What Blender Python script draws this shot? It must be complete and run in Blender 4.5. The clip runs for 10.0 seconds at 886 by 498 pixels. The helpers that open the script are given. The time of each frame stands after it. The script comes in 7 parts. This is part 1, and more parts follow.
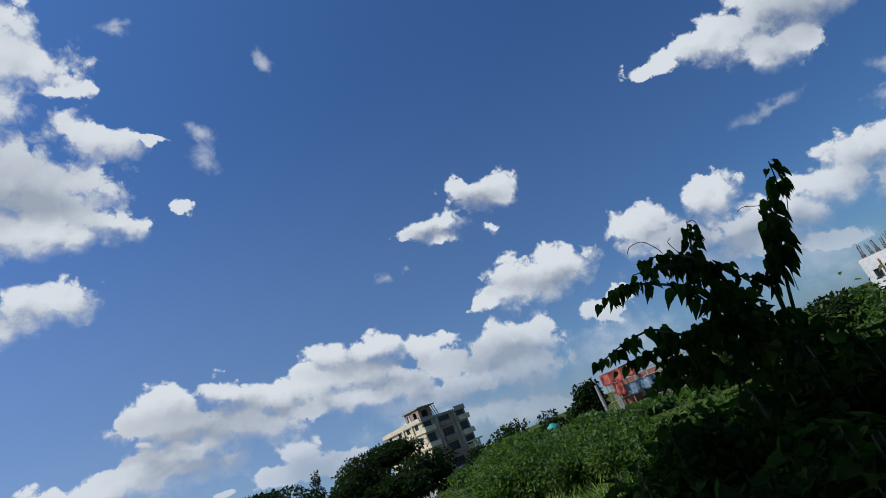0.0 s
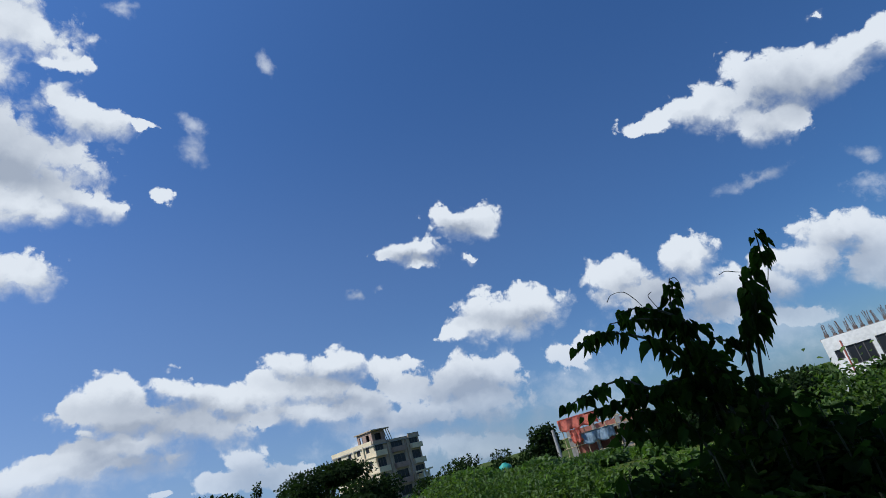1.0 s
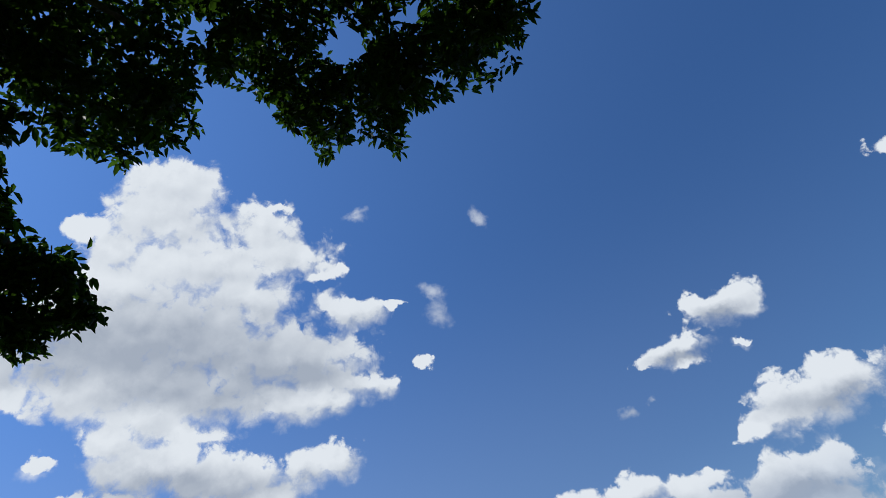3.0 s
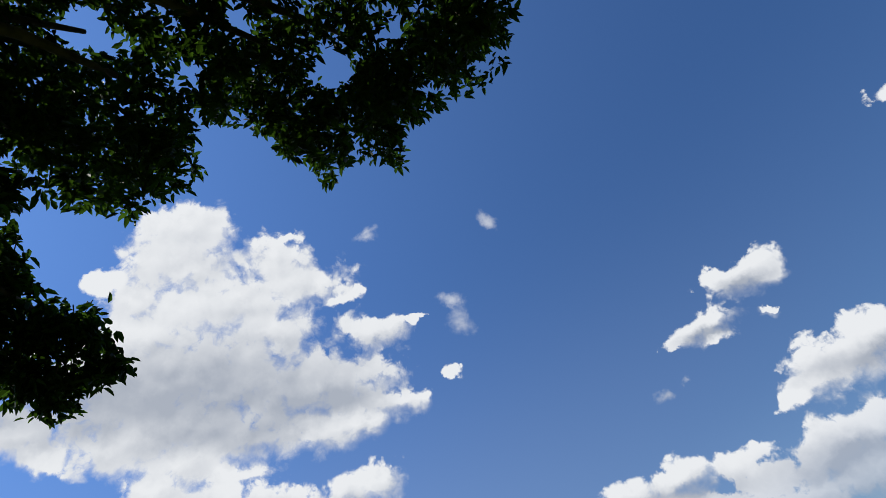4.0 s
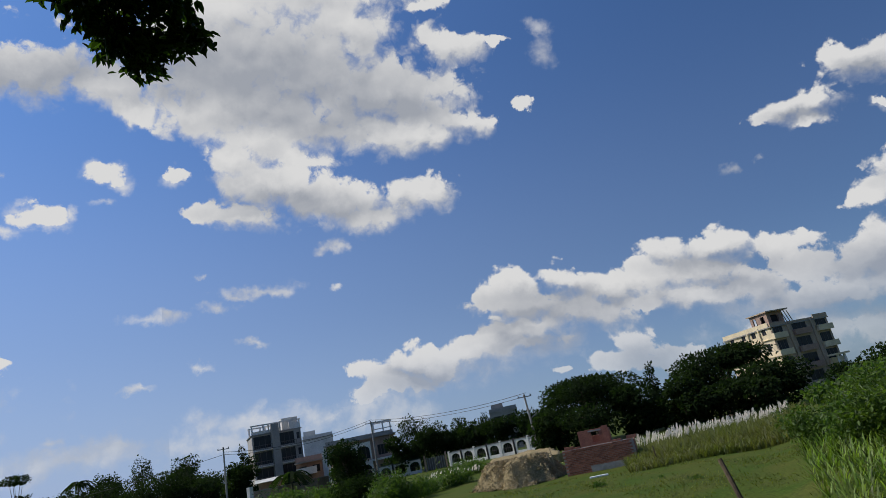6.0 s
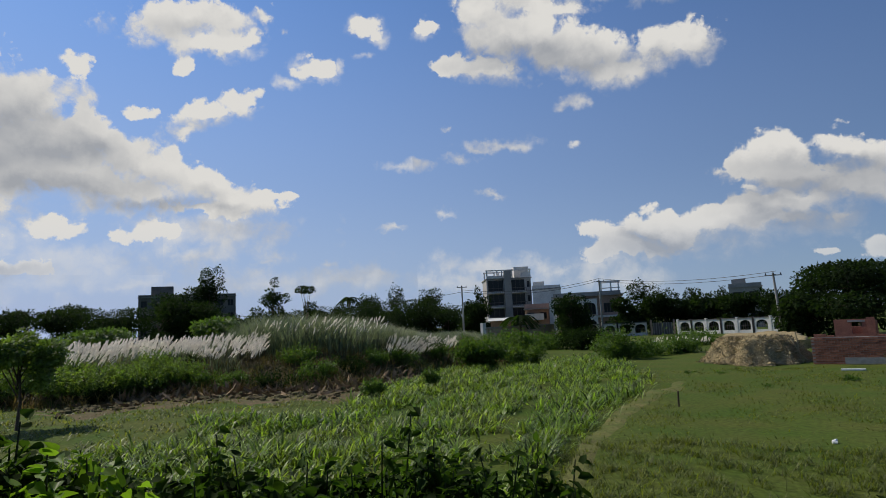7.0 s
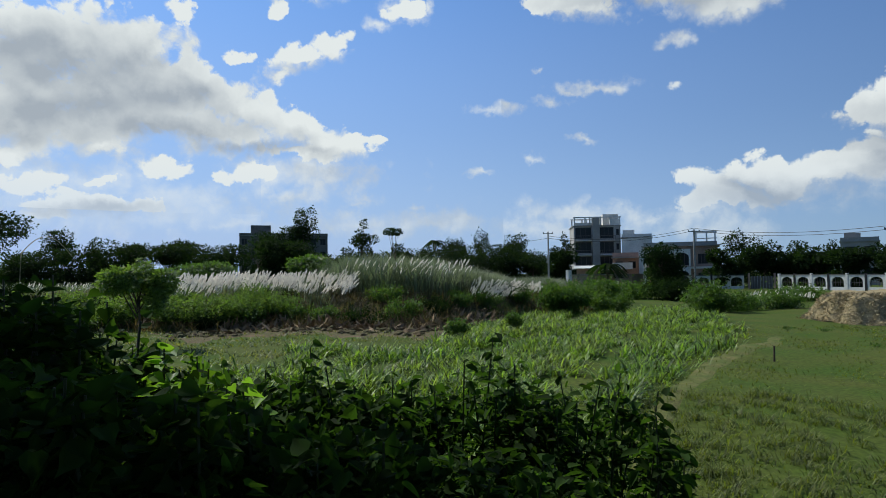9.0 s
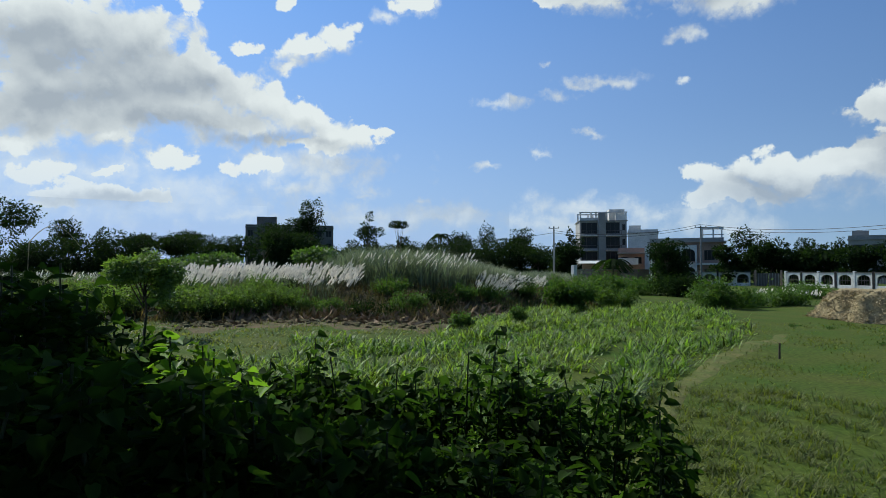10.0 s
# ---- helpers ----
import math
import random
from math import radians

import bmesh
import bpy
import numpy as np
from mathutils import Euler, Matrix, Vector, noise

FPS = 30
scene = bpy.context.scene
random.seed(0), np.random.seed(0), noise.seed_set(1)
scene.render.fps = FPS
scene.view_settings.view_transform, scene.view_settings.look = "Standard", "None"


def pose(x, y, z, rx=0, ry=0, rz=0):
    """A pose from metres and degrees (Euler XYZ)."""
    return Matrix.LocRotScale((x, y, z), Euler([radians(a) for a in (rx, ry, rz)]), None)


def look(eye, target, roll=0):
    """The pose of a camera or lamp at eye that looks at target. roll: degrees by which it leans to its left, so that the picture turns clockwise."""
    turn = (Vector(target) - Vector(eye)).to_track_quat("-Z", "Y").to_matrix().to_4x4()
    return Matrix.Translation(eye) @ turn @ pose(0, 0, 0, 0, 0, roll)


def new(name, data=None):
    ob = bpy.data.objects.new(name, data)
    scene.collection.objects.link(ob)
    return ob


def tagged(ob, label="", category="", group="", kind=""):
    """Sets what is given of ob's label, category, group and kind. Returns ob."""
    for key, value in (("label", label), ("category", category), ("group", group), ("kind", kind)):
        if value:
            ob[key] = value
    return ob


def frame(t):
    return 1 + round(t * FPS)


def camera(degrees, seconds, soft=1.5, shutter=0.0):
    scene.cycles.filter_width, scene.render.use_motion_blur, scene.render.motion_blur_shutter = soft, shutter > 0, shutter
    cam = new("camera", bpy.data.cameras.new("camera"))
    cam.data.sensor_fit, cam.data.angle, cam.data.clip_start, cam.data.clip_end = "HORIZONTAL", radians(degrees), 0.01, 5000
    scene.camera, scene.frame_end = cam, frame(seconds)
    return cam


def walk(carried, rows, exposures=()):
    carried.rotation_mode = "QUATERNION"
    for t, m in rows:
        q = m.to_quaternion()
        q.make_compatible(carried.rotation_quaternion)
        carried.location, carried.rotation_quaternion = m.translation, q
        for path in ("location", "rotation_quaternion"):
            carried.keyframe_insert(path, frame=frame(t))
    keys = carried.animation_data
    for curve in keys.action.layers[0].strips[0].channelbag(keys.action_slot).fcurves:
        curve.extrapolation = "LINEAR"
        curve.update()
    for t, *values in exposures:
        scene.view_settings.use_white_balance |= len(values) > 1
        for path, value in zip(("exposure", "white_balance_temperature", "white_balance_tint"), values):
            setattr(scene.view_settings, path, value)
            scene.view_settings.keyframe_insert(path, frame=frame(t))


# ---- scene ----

EXPOSURES = ((0.0, -0.27, 5950, 8), (1.0, -0.12, 5850, 8), (3.0, -0.12, 6000, 8), (4.5, 0.0, 6350, 10), (5.0, -0.45, 6250, 10), (6.5, -0.28, 6700, 10), (7.0, -0.30, 6800, 9), (8.0, -0.08, 6550, 7), (9.0, -0.09, 6250, 3), (10.0, -0.06, 6150, 1))
cam = camera(72.44, 10.0, soft=0.65)
walk(cam, [
    (0.0, pose(0.050, 0.0, 2.720, 109.55, 22.01, 0.61)),
    (0.3, pose(0.040, 0.0, 2.721, 112.13, 18.81, -2.84)),
    (0.5, pose(0.033, 0.0, 2.722, 110.86, 17.13, -3.56)),
    (1.0, pose(0.017, 0.0, 2.723, 110.47, 15.41, -4.30)),
    (1.5, pose(0.000, 0.0, 2.725, 110.96, 15.13, -1.76)),
    (1.8, pose(0.000, 0.0, 2.726, 114.58, 15.06, 8.00)),
    (2.0, pose(0.000, 0.0, 2.727, 117.48, 15.27, 11.02)),
    (2.2, pose(0.000, 0.0, 2.727, 121.49, 14.16, 13.71)),
    (2.5, pose(0.000, 0.0, 2.728, 123.52, 16.08, 16.70)),
    (3.0, pose(0.000, 0.0, 2.730, 130.90, 18.81, 24.60)),
    (3.2, pose(0.000, 0.0, 2.731, 130.92, 21.22, 26.86)),
    (4.3, pose(0.000, 0.0, 2.734, 134.53, 23.79, 31.77)),
    (4.5, pose(0.000, 0.0, 2.735, 130.11, 22.27, 32.47)),
    (5.0, pose(0.000, 0.0, 2.737, 116.32, 18.51, 27.33)),
    (5.2, pose(0.000, 0.0, 2.737, 113.20, 16.34, 26.72)),
    (6.3, pose(0.000, 0.0, 2.740, 105.71, 7.67, 35.71)),
    (6.5, pose(0.000, 0.0, 2.726, 103.52, 6.30, 42.90)),
    (7.0, pose(0.000, 0.0, 2.690, 97.38, 2.74, 51.55)),
    (7.5, pose(0.000, 0.0, 2.650, 93.53, 1.62, 57.33)),
    (8.0, pose(0.000, 0.0, 2.620, 92.51, 2.31, 59.76)),
    (8.5, pose(0.000, 0.0, 2.612, 92.97, 1.88, 60.84)),
    (9.0, pose(0.000, 0.0, 2.605, 92.42, 0.67, 59.51)),
    (9.5, pose(0.000, 0.0, 2.603, 92.38, -0.08, 59.91)),
    (10.0, pose(0.000, 0.0, 2.600, 91.80, -0.00, 60.00)),
], exposures=EXPOSURES)

# ---- light: one sun, the sky and its clouds ----
SUN_AZ, SUN_EL = 106.0, 48.0          # degrees left of the starting heading, and above the horizon


def heading(az, el=0.0, far=1.0):
    """A vector towards az degrees left of +y and el degrees up."""
    a, e = radians(az), radians(el)
    return Vector((-math.sin(a) * math.cos(e), math.cos(a) * math.cos(e), math.sin(e))) * far


SUN_WAY = heading(SUN_AZ, SUN_EL)
sun = new("sun", bpy.data.lights.new("sun", "SUN"))
sun.data.energy, sun.data.angle, sun.data.color = 4.6, radians(0.55), (1.0, 0.94, 0.84)
sun.matrix_world = look(SUN_WAY * 50, (0, 0, 0))

PUFFS = []


def cloud(weight, puffs):
    """One cloud: round puffs of (azimuth, elevation, half width, half height, tilt) in degrees."""
    for az, el, w, h, tilt in puffs:
        PUFFS.append((az, el, max(w, 0.3), max(h, 0.3), tilt, weight))


# towering cloud
cloud(1.0, [
    (40.6, 47.3, 7.4, 3.8, -2), (39.2, 49.7, 5.7, 2.2, 0), (49.4, 45.8, 2.9, 1.2, -4), (46.2, 44.1, 3.2, 2.0, -6),
    (36.8, 42.4, 11.9, 3.1, 5), (28.7, 42.8, 5.6, 2.4, 7), (23.7, 39.7, 2.7, 0.9, 5), (27.4, 46.5, 2.0, 0.5, -4),
    (21.6, 39.8, 1.1, 0.5, 11), (21.9, 36.0, 4.1, 1.4, 14), (17.0, 35.4, 1.6, 0.4, 13), (42.5, 36.6, 16.9, 4.9, 5),
    (29.6, 33.1, 8.5, 3.4, 11), (22.6, 29.2, 4.5, 1.4, 16), (19.3, 28.6, 1.3, 0.7, 0), (30.8, 29.3, 4.7, 1.6, 12),
    (26.1, 28.4, 3.6, 1.1, 6), (56.4, 34.7, 4.0, 2.0, -1),
])
cloud(1.0, [
    (54.3, 32.4, 1.5, 1.0, 1), (43.7, 30.3, 5.2, 2.2, 7),
])
# towering cloud base
cloud(1.0, [
    (69.3, 33.8, 3.3, 1.8, -15), (63.6, 35.2, 6.3, 2.1, -9), (55.3, 33.0, 1.7, 1.2, -9), (67.7, 32.4, 1.3, 0.9, -18),
])
# long low cloud
cloud(1.0, [
    (42.8, 26.2, 6.2, 2.7, 10), (49.5, 24.3, 2.5, 0.9, 1), (46.2, 23.8, 3.9, 1.0, 10), (36.8, 24.0, 6.5, 2.5, 12),
    (33.9, 22.2, 3.3, 1.3, 14), (30.1, 23.7, 3.4, 1.7, 5), (26.9, 23.5, 2.1, 1.9, 2), (40.3, 28.3, 3.8, 0.8, 10),
])
# lone puff
cloud(1.0, [
    (16.1, 29.3, 1.0, 0.7, 13),
])
# wisps
cloud(0.62, [
    (3.5, 39.5, 1.4, 0.8, 60), (12.2, 35.2, 1.5, 0.8, 43), (12.5, 32.6, 1.8, 1.3, 14), (17.8, 44.3, 1.8, 0.7, 12),
    (-0.6, 17.5, 1.0, 0.5, 5), (-2.6, 17.7, 0.6, 0.4, 26), (38.3, 16.1, 0.5, 0.3, 17), (-11.9, 18.1, 0.9, 0.4, 32),
])
# small strips
cloud(0.85, [
    (38.4, 19.8, 1.7, 0.7, 2), (37.2, 19.9, 0.9, 0.5, 14), (45.1, 16.8, 3.9, 0.6, 1), (47.6, 16.6, 1.3, 0.4, 13),
    (49.3, 15.7, 1.5, 0.5, 3), (54.8, 15.3, 2.7, 0.6, 4), (53.2, 15.6, 1.4, 0.6, 14), (46.2, 12.2, 1.5, 0.4, 11),
    (50.7, 18.7, 0.6, 0.3, 13),
])
# ragged left
cloud(0.85, [
    (52.1, 27.1, 1.5, 0.8, -2), (57.5, 27.4, 1.9, 1.1, -5), (58.7, 28.1, 1.1, 0.6, -5), (56.3, 26.8, 1.0, 0.7, -5),
    (63.2, 23.8, 1.9, 1.0, -5), (64.4, 24.4, 1.1, 0.6, -6), (62.1, 23.2, 1.4, 0.7, -4), (60.5, 24.2, 0.8, 0.5, -88),
    (65.9, 26.9, 0.5, 0.4, -17), (58.3, 25.0, 1.2, 0.4, -3),
])
# ragged left upper
cloud(1.0, [
    (74.5, 27.3, 6.3, 2.0, -8), (77.3, 27.4, 3.7, 1.3, -10), (70.1, 25.8, 2.6, 1.1, -6), (73.1, 25.7, 3.4, 1.1, -7),
    (75.0, 23.3, 1.0, 0.8, -21), (57.7, 27.6, 1.7, 1.0, -2), (62.8, 23.9, 2.3, 1.1, -3), (51.8, 27.4, 1.6, 0.6, 2),
])
# twin cloud
cloud(1.0, [
    (-12.9, 22.0, 3.3, 1.5, 7), (-13.7, 22.6, 1.8, 0.9, 16), (-14.6, 20.9, 1.7, 1.1, 16), (-10.7, 22.9, 1.5, 0.9, 14),
    (-7.3, 20.5, 3.5, 1.2, 7), (-4.7, 20.6, 1.7, 0.9, 13), (-7.7, 19.0, 1.4, 0.6, 14), (-12.1, 18.2, 0.8, 0.3, 16),
])
# oblong cloud
cloud(1.0, [
    (-14.6, 12.3, 5.7, 2.1, 9), (-15.6, 13.6, 2.8, 1.2, 17), (-17.6, 11.9, 3.2, 1.6, 17), (-8.5, 11.9, 1.9, 0.7, 1),
    (-11.9, 12.0, 3.2, 1.4, 6), (-11.5, 14.0, 0.9, 0.4, 16),
])
# cumulus row
cloud(1.0, [
    (7.0, 12.8, 2.9, 1.4, 13), (9.7, 12.1, 1.5, 1.2, 18), (2.5, 11.8, 3.1, 1.3, 14), (-1.9, 10.1, 3.2, 1.1, 15),
    (5.0, 10.0, 4.6, 1.3, 14), (8.4, 10.8, 3.0, 1.5, 14), (-9.5, 7.8, 4.1, 1.8, 16), (-12.5, 7.5, 2.4, 1.3, 16),
    (-7.2, 7.4, 3.2, 1.4, 15), (0.3, 7.3, 2.6, 1.5, 15), (-3.5, 5.5, 5.7, 1.6, 8), (-9.8, 5.1, 4.4, 1.9, 16),
    (1.1, 8.6, 1.1, 0.7, 15), (21.2, 13.5, 2.9, 1.3, 12), (16.7, 12.6, 3.4, 1.4, 12), (23.5, 12.6, 2.2, 1.5, 16),
    (12.8, 11.1, 2.9, 1.4, 14), (20.4, 11.1, 5.1, 1.5, 12),
])
cloud(1.0, [
    (15.3, 9.3, 5.0, 1.4, 13), (10.7, 8.7, 2.2, 0.9, 14), (21.4, 9.0, 4.4, 1.2, 0), (25.3, 8.6, 3.4, 1.3, -10),
    (27.5, 7.9, 2.4, 1.1, -9), (23.7, 10.4, 1.0, 0.5, 15), (21.8, 8.0, 4.4, 0.9, 8), (12.0, 5.4, 2.3, 1.3, 17),
    (13.7, 4.2, 2.7, 1.1, 16), (10.6, 3.6, 2.6, 1.0, 16), (18.5, 4.6, 1.0, 0.4, 17), (7.3, 3.2, 2.9, 0.9, 16),
    (-7.7, 1.6, 5.1, 1.3, 15), (-0.8, 3.5, 3.5, 1.1, 15),
])
# hazy row
cloud(0.6, [
    (-14.2, 2.0, 2.8, 1.8, 14), (-16.8, 1.8, 2.0, 1.3, 14), (-9.9, 1.9, 4.6, 1.5, 15), (-4.3, 2.5, 5.6, 1.6, 15),
])
# right clouds
cloud(1.0, [
    (-24.8, 12.2, 3.1, 1.9, 19), (-23.7, 13.4, 1.4, 0.8, 19), (-30.6, 11.9, 2.7, 2.0, 20), (-31.8, 13.1, 1.7, 0.8, 22),
    (-27.1, 9.8, 4.4, 2.0, 19), (-31.5, 8.1, 3.2, 1.7, 20), (-35.1, 7.8, 3.4, 2.1, 21), (-36.8, 9.4, 1.7, 1.1, 22),
    (-39.3, 8.1, 3.0, 1.6, 23), (-37.1, 4.0, 2.4, 1.0, 20), (-33.0, 6.0, 3.0, 1.2, 20), (-42.5, 9.4, 2.8, 1.5, 25),
    (-44.5, 8.0, 2.0, 1.8, -67), (-44.6, 5.3, 2.8, 1.7, 23), (-18.5, 6.7, 2.0, 1.2, 16), (-20.4, 7.5, 1.5, 0.8, 17),
    (-18.2, 7.4, 1.3, 0.7, 16),
])
# upper right
cloud(1.0, [
    (-32.0, 23.9, 2.2, 0.8, 13), (-36.8, 23.5, 2.9, 1.4, 12), (-34.3, 23.9, 2.0, 1.0, 26), (-41.3, 24.3, 2.0, 1.7, 37),
    (-43.1, 22.9, 4.1, 2.5, 27), (-46.5, 21.2, 3.3, 2.3, 17), (-49.6, 21.4, 2.6, 1.6, 6), (-41.2, 20.1, 2.6, 1.6, 30),
    (-43.2, 19.2, 2.1, 1.5, 34), (-38.6, 23.9, 1.9, 1.2, 29), (-51.6, 21.3, 1.8, 1.2, 42), (-48.8, 24.7, 0.5, 0.3, 40),
])
# right wisps
cloud(0.45, [
    (-38.8, 15.5, 2.6, 0.7, 6), (-46.7, 13.9, 1.5, 0.7, 31), (-46.4, 11.2, 1.6, 0.9, 29), (-48.8, 24.7, 0.6, 0.4, 42),
    (17.5, 44.7, 1.7, 0.5, -4),
])
# great left cloud
cloud(1.0, [
    (91.3, 18.9, 7.7, 3.1, -12), (86.8, 19.3, 4.0, 2.6, -15), (84.5, 16.5, 5.0, 2.3, -9), (94.3, 14.2, 4.9, 3.7, -20),
    (83.0, 22.0, 1.4, 1.0, -17), (78.4, 15.2, 5.2, 2.3, 15), (72.9, 13.9, 4.1, 1.6, 11), (69.8, 12.5, 4.4, 1.1, 10),
    (71.9, 11.4, 4.6, 0.8, -2), (66.7, 12.8, 2.1, 0.5, 8), (90.8, 12.5, 5.2, 2.4, -9), (80.8, 13.1, 5.6, 2.2, 7),
    (89.2, 10.7, 1.7, 0.7, -7), (73.0, 19.7, 4.2, 1.1, -13), (69.9, 21.0, 2.0, 1.0, -16), (74.2, 18.2, 1.3, 0.9, -7),
    (78.0, 19.1, 2.0, 0.7, -7),
])
# left low clouds
cloud(1.0, [
    (83.8, 9.4, 3.2, 1.0, -4), (84.5, 10.2, 1.3, 0.6, -5), (77.2, 9.4, 2.6, 0.9, -3), (75.9, 9.7, 1.5, 0.7, -3),
    (79.6, 8.8, 1.1, 0.8, -6), (92.7, 7.8, 2.1, 0.8, -6), (89.1, 8.1, 1.1, 0.4, -5), (88.7, 6.3, 3.7, 0.8, -4),
    (91.5, 6.6, 1.8, 0.6, -4), (85.7, 6.2, 1.5, 0.6, -3), (92.7, 5.8, 2.3, 0.8, -4),
])
# left haze
cloud(0.5, [
    (75.9, 6.7, 2.7, 0.8, -2), (67.2, 6.6, 1.9, 0.5, -1), (57.0, 4.8, 2.4, 0.6, 0), (71.8, 5.2, 4.6, 0.7, -1),
    (86.1, 4.8, 4.8, 0.6, -2), (94.1, 4.2, 3.3, 0.7, -3), (78.3, 4.8, 4.4, 0.5, -2), (63.4, 4.5, 3.2, 0.4, 0),
    (50.9, 10.7, 1.3, 0.4, 2),
])
# field strips
cloud(0.85, [
    (61.8, 6.4, 0.9, 0.3, 0), (56.2, 9.6, 1.5, 0.4, 1),
])
# horizon row
cloud(0.85, [
    (39.9, 4.8, 1.7, 0.6, 2), (46.3, 5.7, 0.6, 0.3, 2), (48.0, 5.2, 1.5, 0.4, 1),
])
# grey undersides
cloud(0.0, [
    (42.6, 36.1, 14.0, 3.4, 5), (32.2, 32.5, 7.7, 2.1, 11), (50.6, 35.7, 5.5, 2.3, 1), (40.0, 24.1, 7.8, 1.3, 11),
    (46.1, 24.7, 2.9, 0.7, 9),
])
# grey undersides
cloud(0.0, [
    (-14.6, 11.4, 3.7, 0.9, 17), (-8.6, 6.5, 5.8, 1.5, 16), (-4.3, 4.8, 6.2, 1.2, 15), (2.9, 10.0, 5.7, 1.0, 14),
    (17.5, 10.0, 7.5, 1.4, 13), (22.6, 9.3, 4.0, 0.8, 13), (-28.4, 9.3, 4.3, 1.5, 20), (-34.8, 5.9, 4.6, 1.4, 20),
    (-43.2, 6.4, 2.5, 1.8, 23), (-43.9, 20.7, 3.8, 2.0, 32), (-7.3, 19.6, 2.8, 0.5, 15), (-12.6, 21.2, 2.3, 0.6, 16),
    (-11.1, 2.1, 7.6, 2.0, 16),
])
# grey undersides
cloud(0.0, [
    (88.4, 16.4, 5.9, 2.2, -9), (93.2, 13.1, 4.6, 1.9, -10), (83.1, 12.9, 5.5, 1.1, -5), (94.4, 17.9, 4.9, 1.6, -13),
    (75.9, 11.5, 4.5, 0.6, -3),
])
# lower haze
cloud(0.6, [
    (20.3, 7.0, 6.0, 1.6, 1), (1.8, 5.7, 4.6, 1.9, 15), (-8.5, 0.8, 8.1, 1.4, 15), (-16.8, 3.6, 3.0, 2.0, 14),
    (-27.5, 7.0, 5.6, 2.0, 19), (-36.0, 2.5, 4.8, 1.4, 19), (-0.5, 2.1, 8.0, 1.2, 15),
])
# lower haze
cloud(0.6, [
    (34.2, 6.2, 4.8, 1.4, 3), (28.0, 6.6, 4.6, 1.8, 5), (36.4, 5.1, 4.1, 1.0, 2), (90.4, 8.0, 7.2, 1.4, -5),
    (83.1, 7.1, 6.4, 1.2, -3), (73.9, 7.5, 5.6, 1.0, -2),
])
# grey undersides
cloud(0.0, [
    (63.6, 34.8, 9.2, 1.7, -8), (40.5, 34.5, 13.3, 2.2, 3), (36.1, 31.2, 9.0, 1.5, 5), (40.7, 23.4, 8.5, 0.7, 5),
    (16.9, 10.1, 8.4, 1.0, 11), (20.0, 7.6, 5.0, 0.9, 10), (3.4, 10.1, 4.5, 1.1, 15), (31.3, 6.2, 4.8, 1.3, 8),
    (11.1, 4.0, 2.7, 1.1, 10),
])
# thin left
cloud(0.5, [
    (69.4, 25.2, 2.4, 1.0, -8), (65.6, 22.5, 1.7, 0.6, -4), (50.4, 18.8, 0.7, 0.4, 2), (50.4, 10.6, 1.2, 0.5, 5),
    (38.2, 16.2, 0.4, 0.3, 6), (57.2, 5.3, 3.2, 0.9, 7), (66.8, 7.1, 2.3, 0.7, 5), (49.8, 4.4, 2.0, 0.6, 7),
])
# towering cloud filling
cloud(1.0, [
    (33.2, 39.5, 6.9, 2.0, 8), (46.2, 41.1, 5.1, 2.3, 0), (51.9, 38.5, 5.6, 2.7, -1), (38.0, 31.0, 6.2, 2.0, 9),
    (53.5, 36.7, 5.8, 2.3, 0),
])
# belly filling
cloud(1.0, [
    (43.0, 33.6, 9.0, 2.8, 4), (48.0, 32.6, 5.0, 2.6, 2), (29.6, 44.8, 4.6, 3.0, 4), (25.5, 41.8, 2.6, 1.4, 6), (46.5, 28.6, 3.6, 1.6, 6),
    (90.0, 15.2, 6.5, 3.0, -8), (86.0, 14.0, 5.0, 2.2, -6), (94.0, 12.0, 4.5, 2.0, -6), (82.0, 17.4, 3.0, 1.6, -6), (-39.8, 22.4, 3.2, 2.0, 25),
])
# row filling
cloud(1.0, [
    (5.3, 8.3, 4.5, 1.0, 14), (-3.0, 8.0, 2.6, 1.0, 15),
])
# broad veil
cloud(0.5, [
    (86.6, 6.0, 14.2, 2.4, -3), (67.2, 4.8, 13.7, 1.4, -1), (94.2, 7.7, 5.9, 3.1, -7), (48.6, 3.9, 10.3, 0.8, 1),
])
# broad veil
cloud(0.45, [
    (72.8, 9.4, 8.8, 2.7, 2), (61.0, 4.8, 11.4, 1.3, 5), (46.8, 5.5, 8.5, 1.3, 6), (34.8, 3.6, 6.2, 1.6, 7),
])
# broad veil
cloud(0.45, [
    (-6.0, 3.0, 11.3, 2.4, 15), (-19.4, 3.3, 5.9, 2.5, 16), (-35.4, 3.2, 8.1, 2.3, 19),
])
# grey undersides
cloud(0.0, [
    (52.5, 36.7, 6.4, 2.3, 0), (37.5, 35.5, 9.4, 3.0, 7), (27.7, 31.0, 4.2, 1.3, 13),
])
# grey undersides
cloud(0.0, [
    (19.1, 11.5, 5.2, 0.9, 12), (11.6, 9.1, 2.8, 0.7, 13), (1.3, 7.8, 3.6, 0.9, 15), (-11.0, 5.3, 3.1, 1.0, 16),
    (-31.0, 7.0, 5.4, 1.3, 20), (10.7, 3.2, 2.8, 0.8, 16),
])
# grey undersides
cloud(0.0, [
    (86.7, 14.4, 7.4, 1.8, -7), (92.1, 16.3, 6.3, 2.1, -11), (88.7, 5.8, 4.1, 0.6, -3),
])
# row west end
cloud(1.0, [
    (36.3, 8.2, 2.2, 0.9, 18), (32.3, 7.9, 3.7, 1.2, 18), (29.1, 8.2, 3.0, 1.2, 18), (25.3, 8.3, 3.1, 1.3, 18),
    (34.1, 6.9, 3.9, 0.9, 18),
])
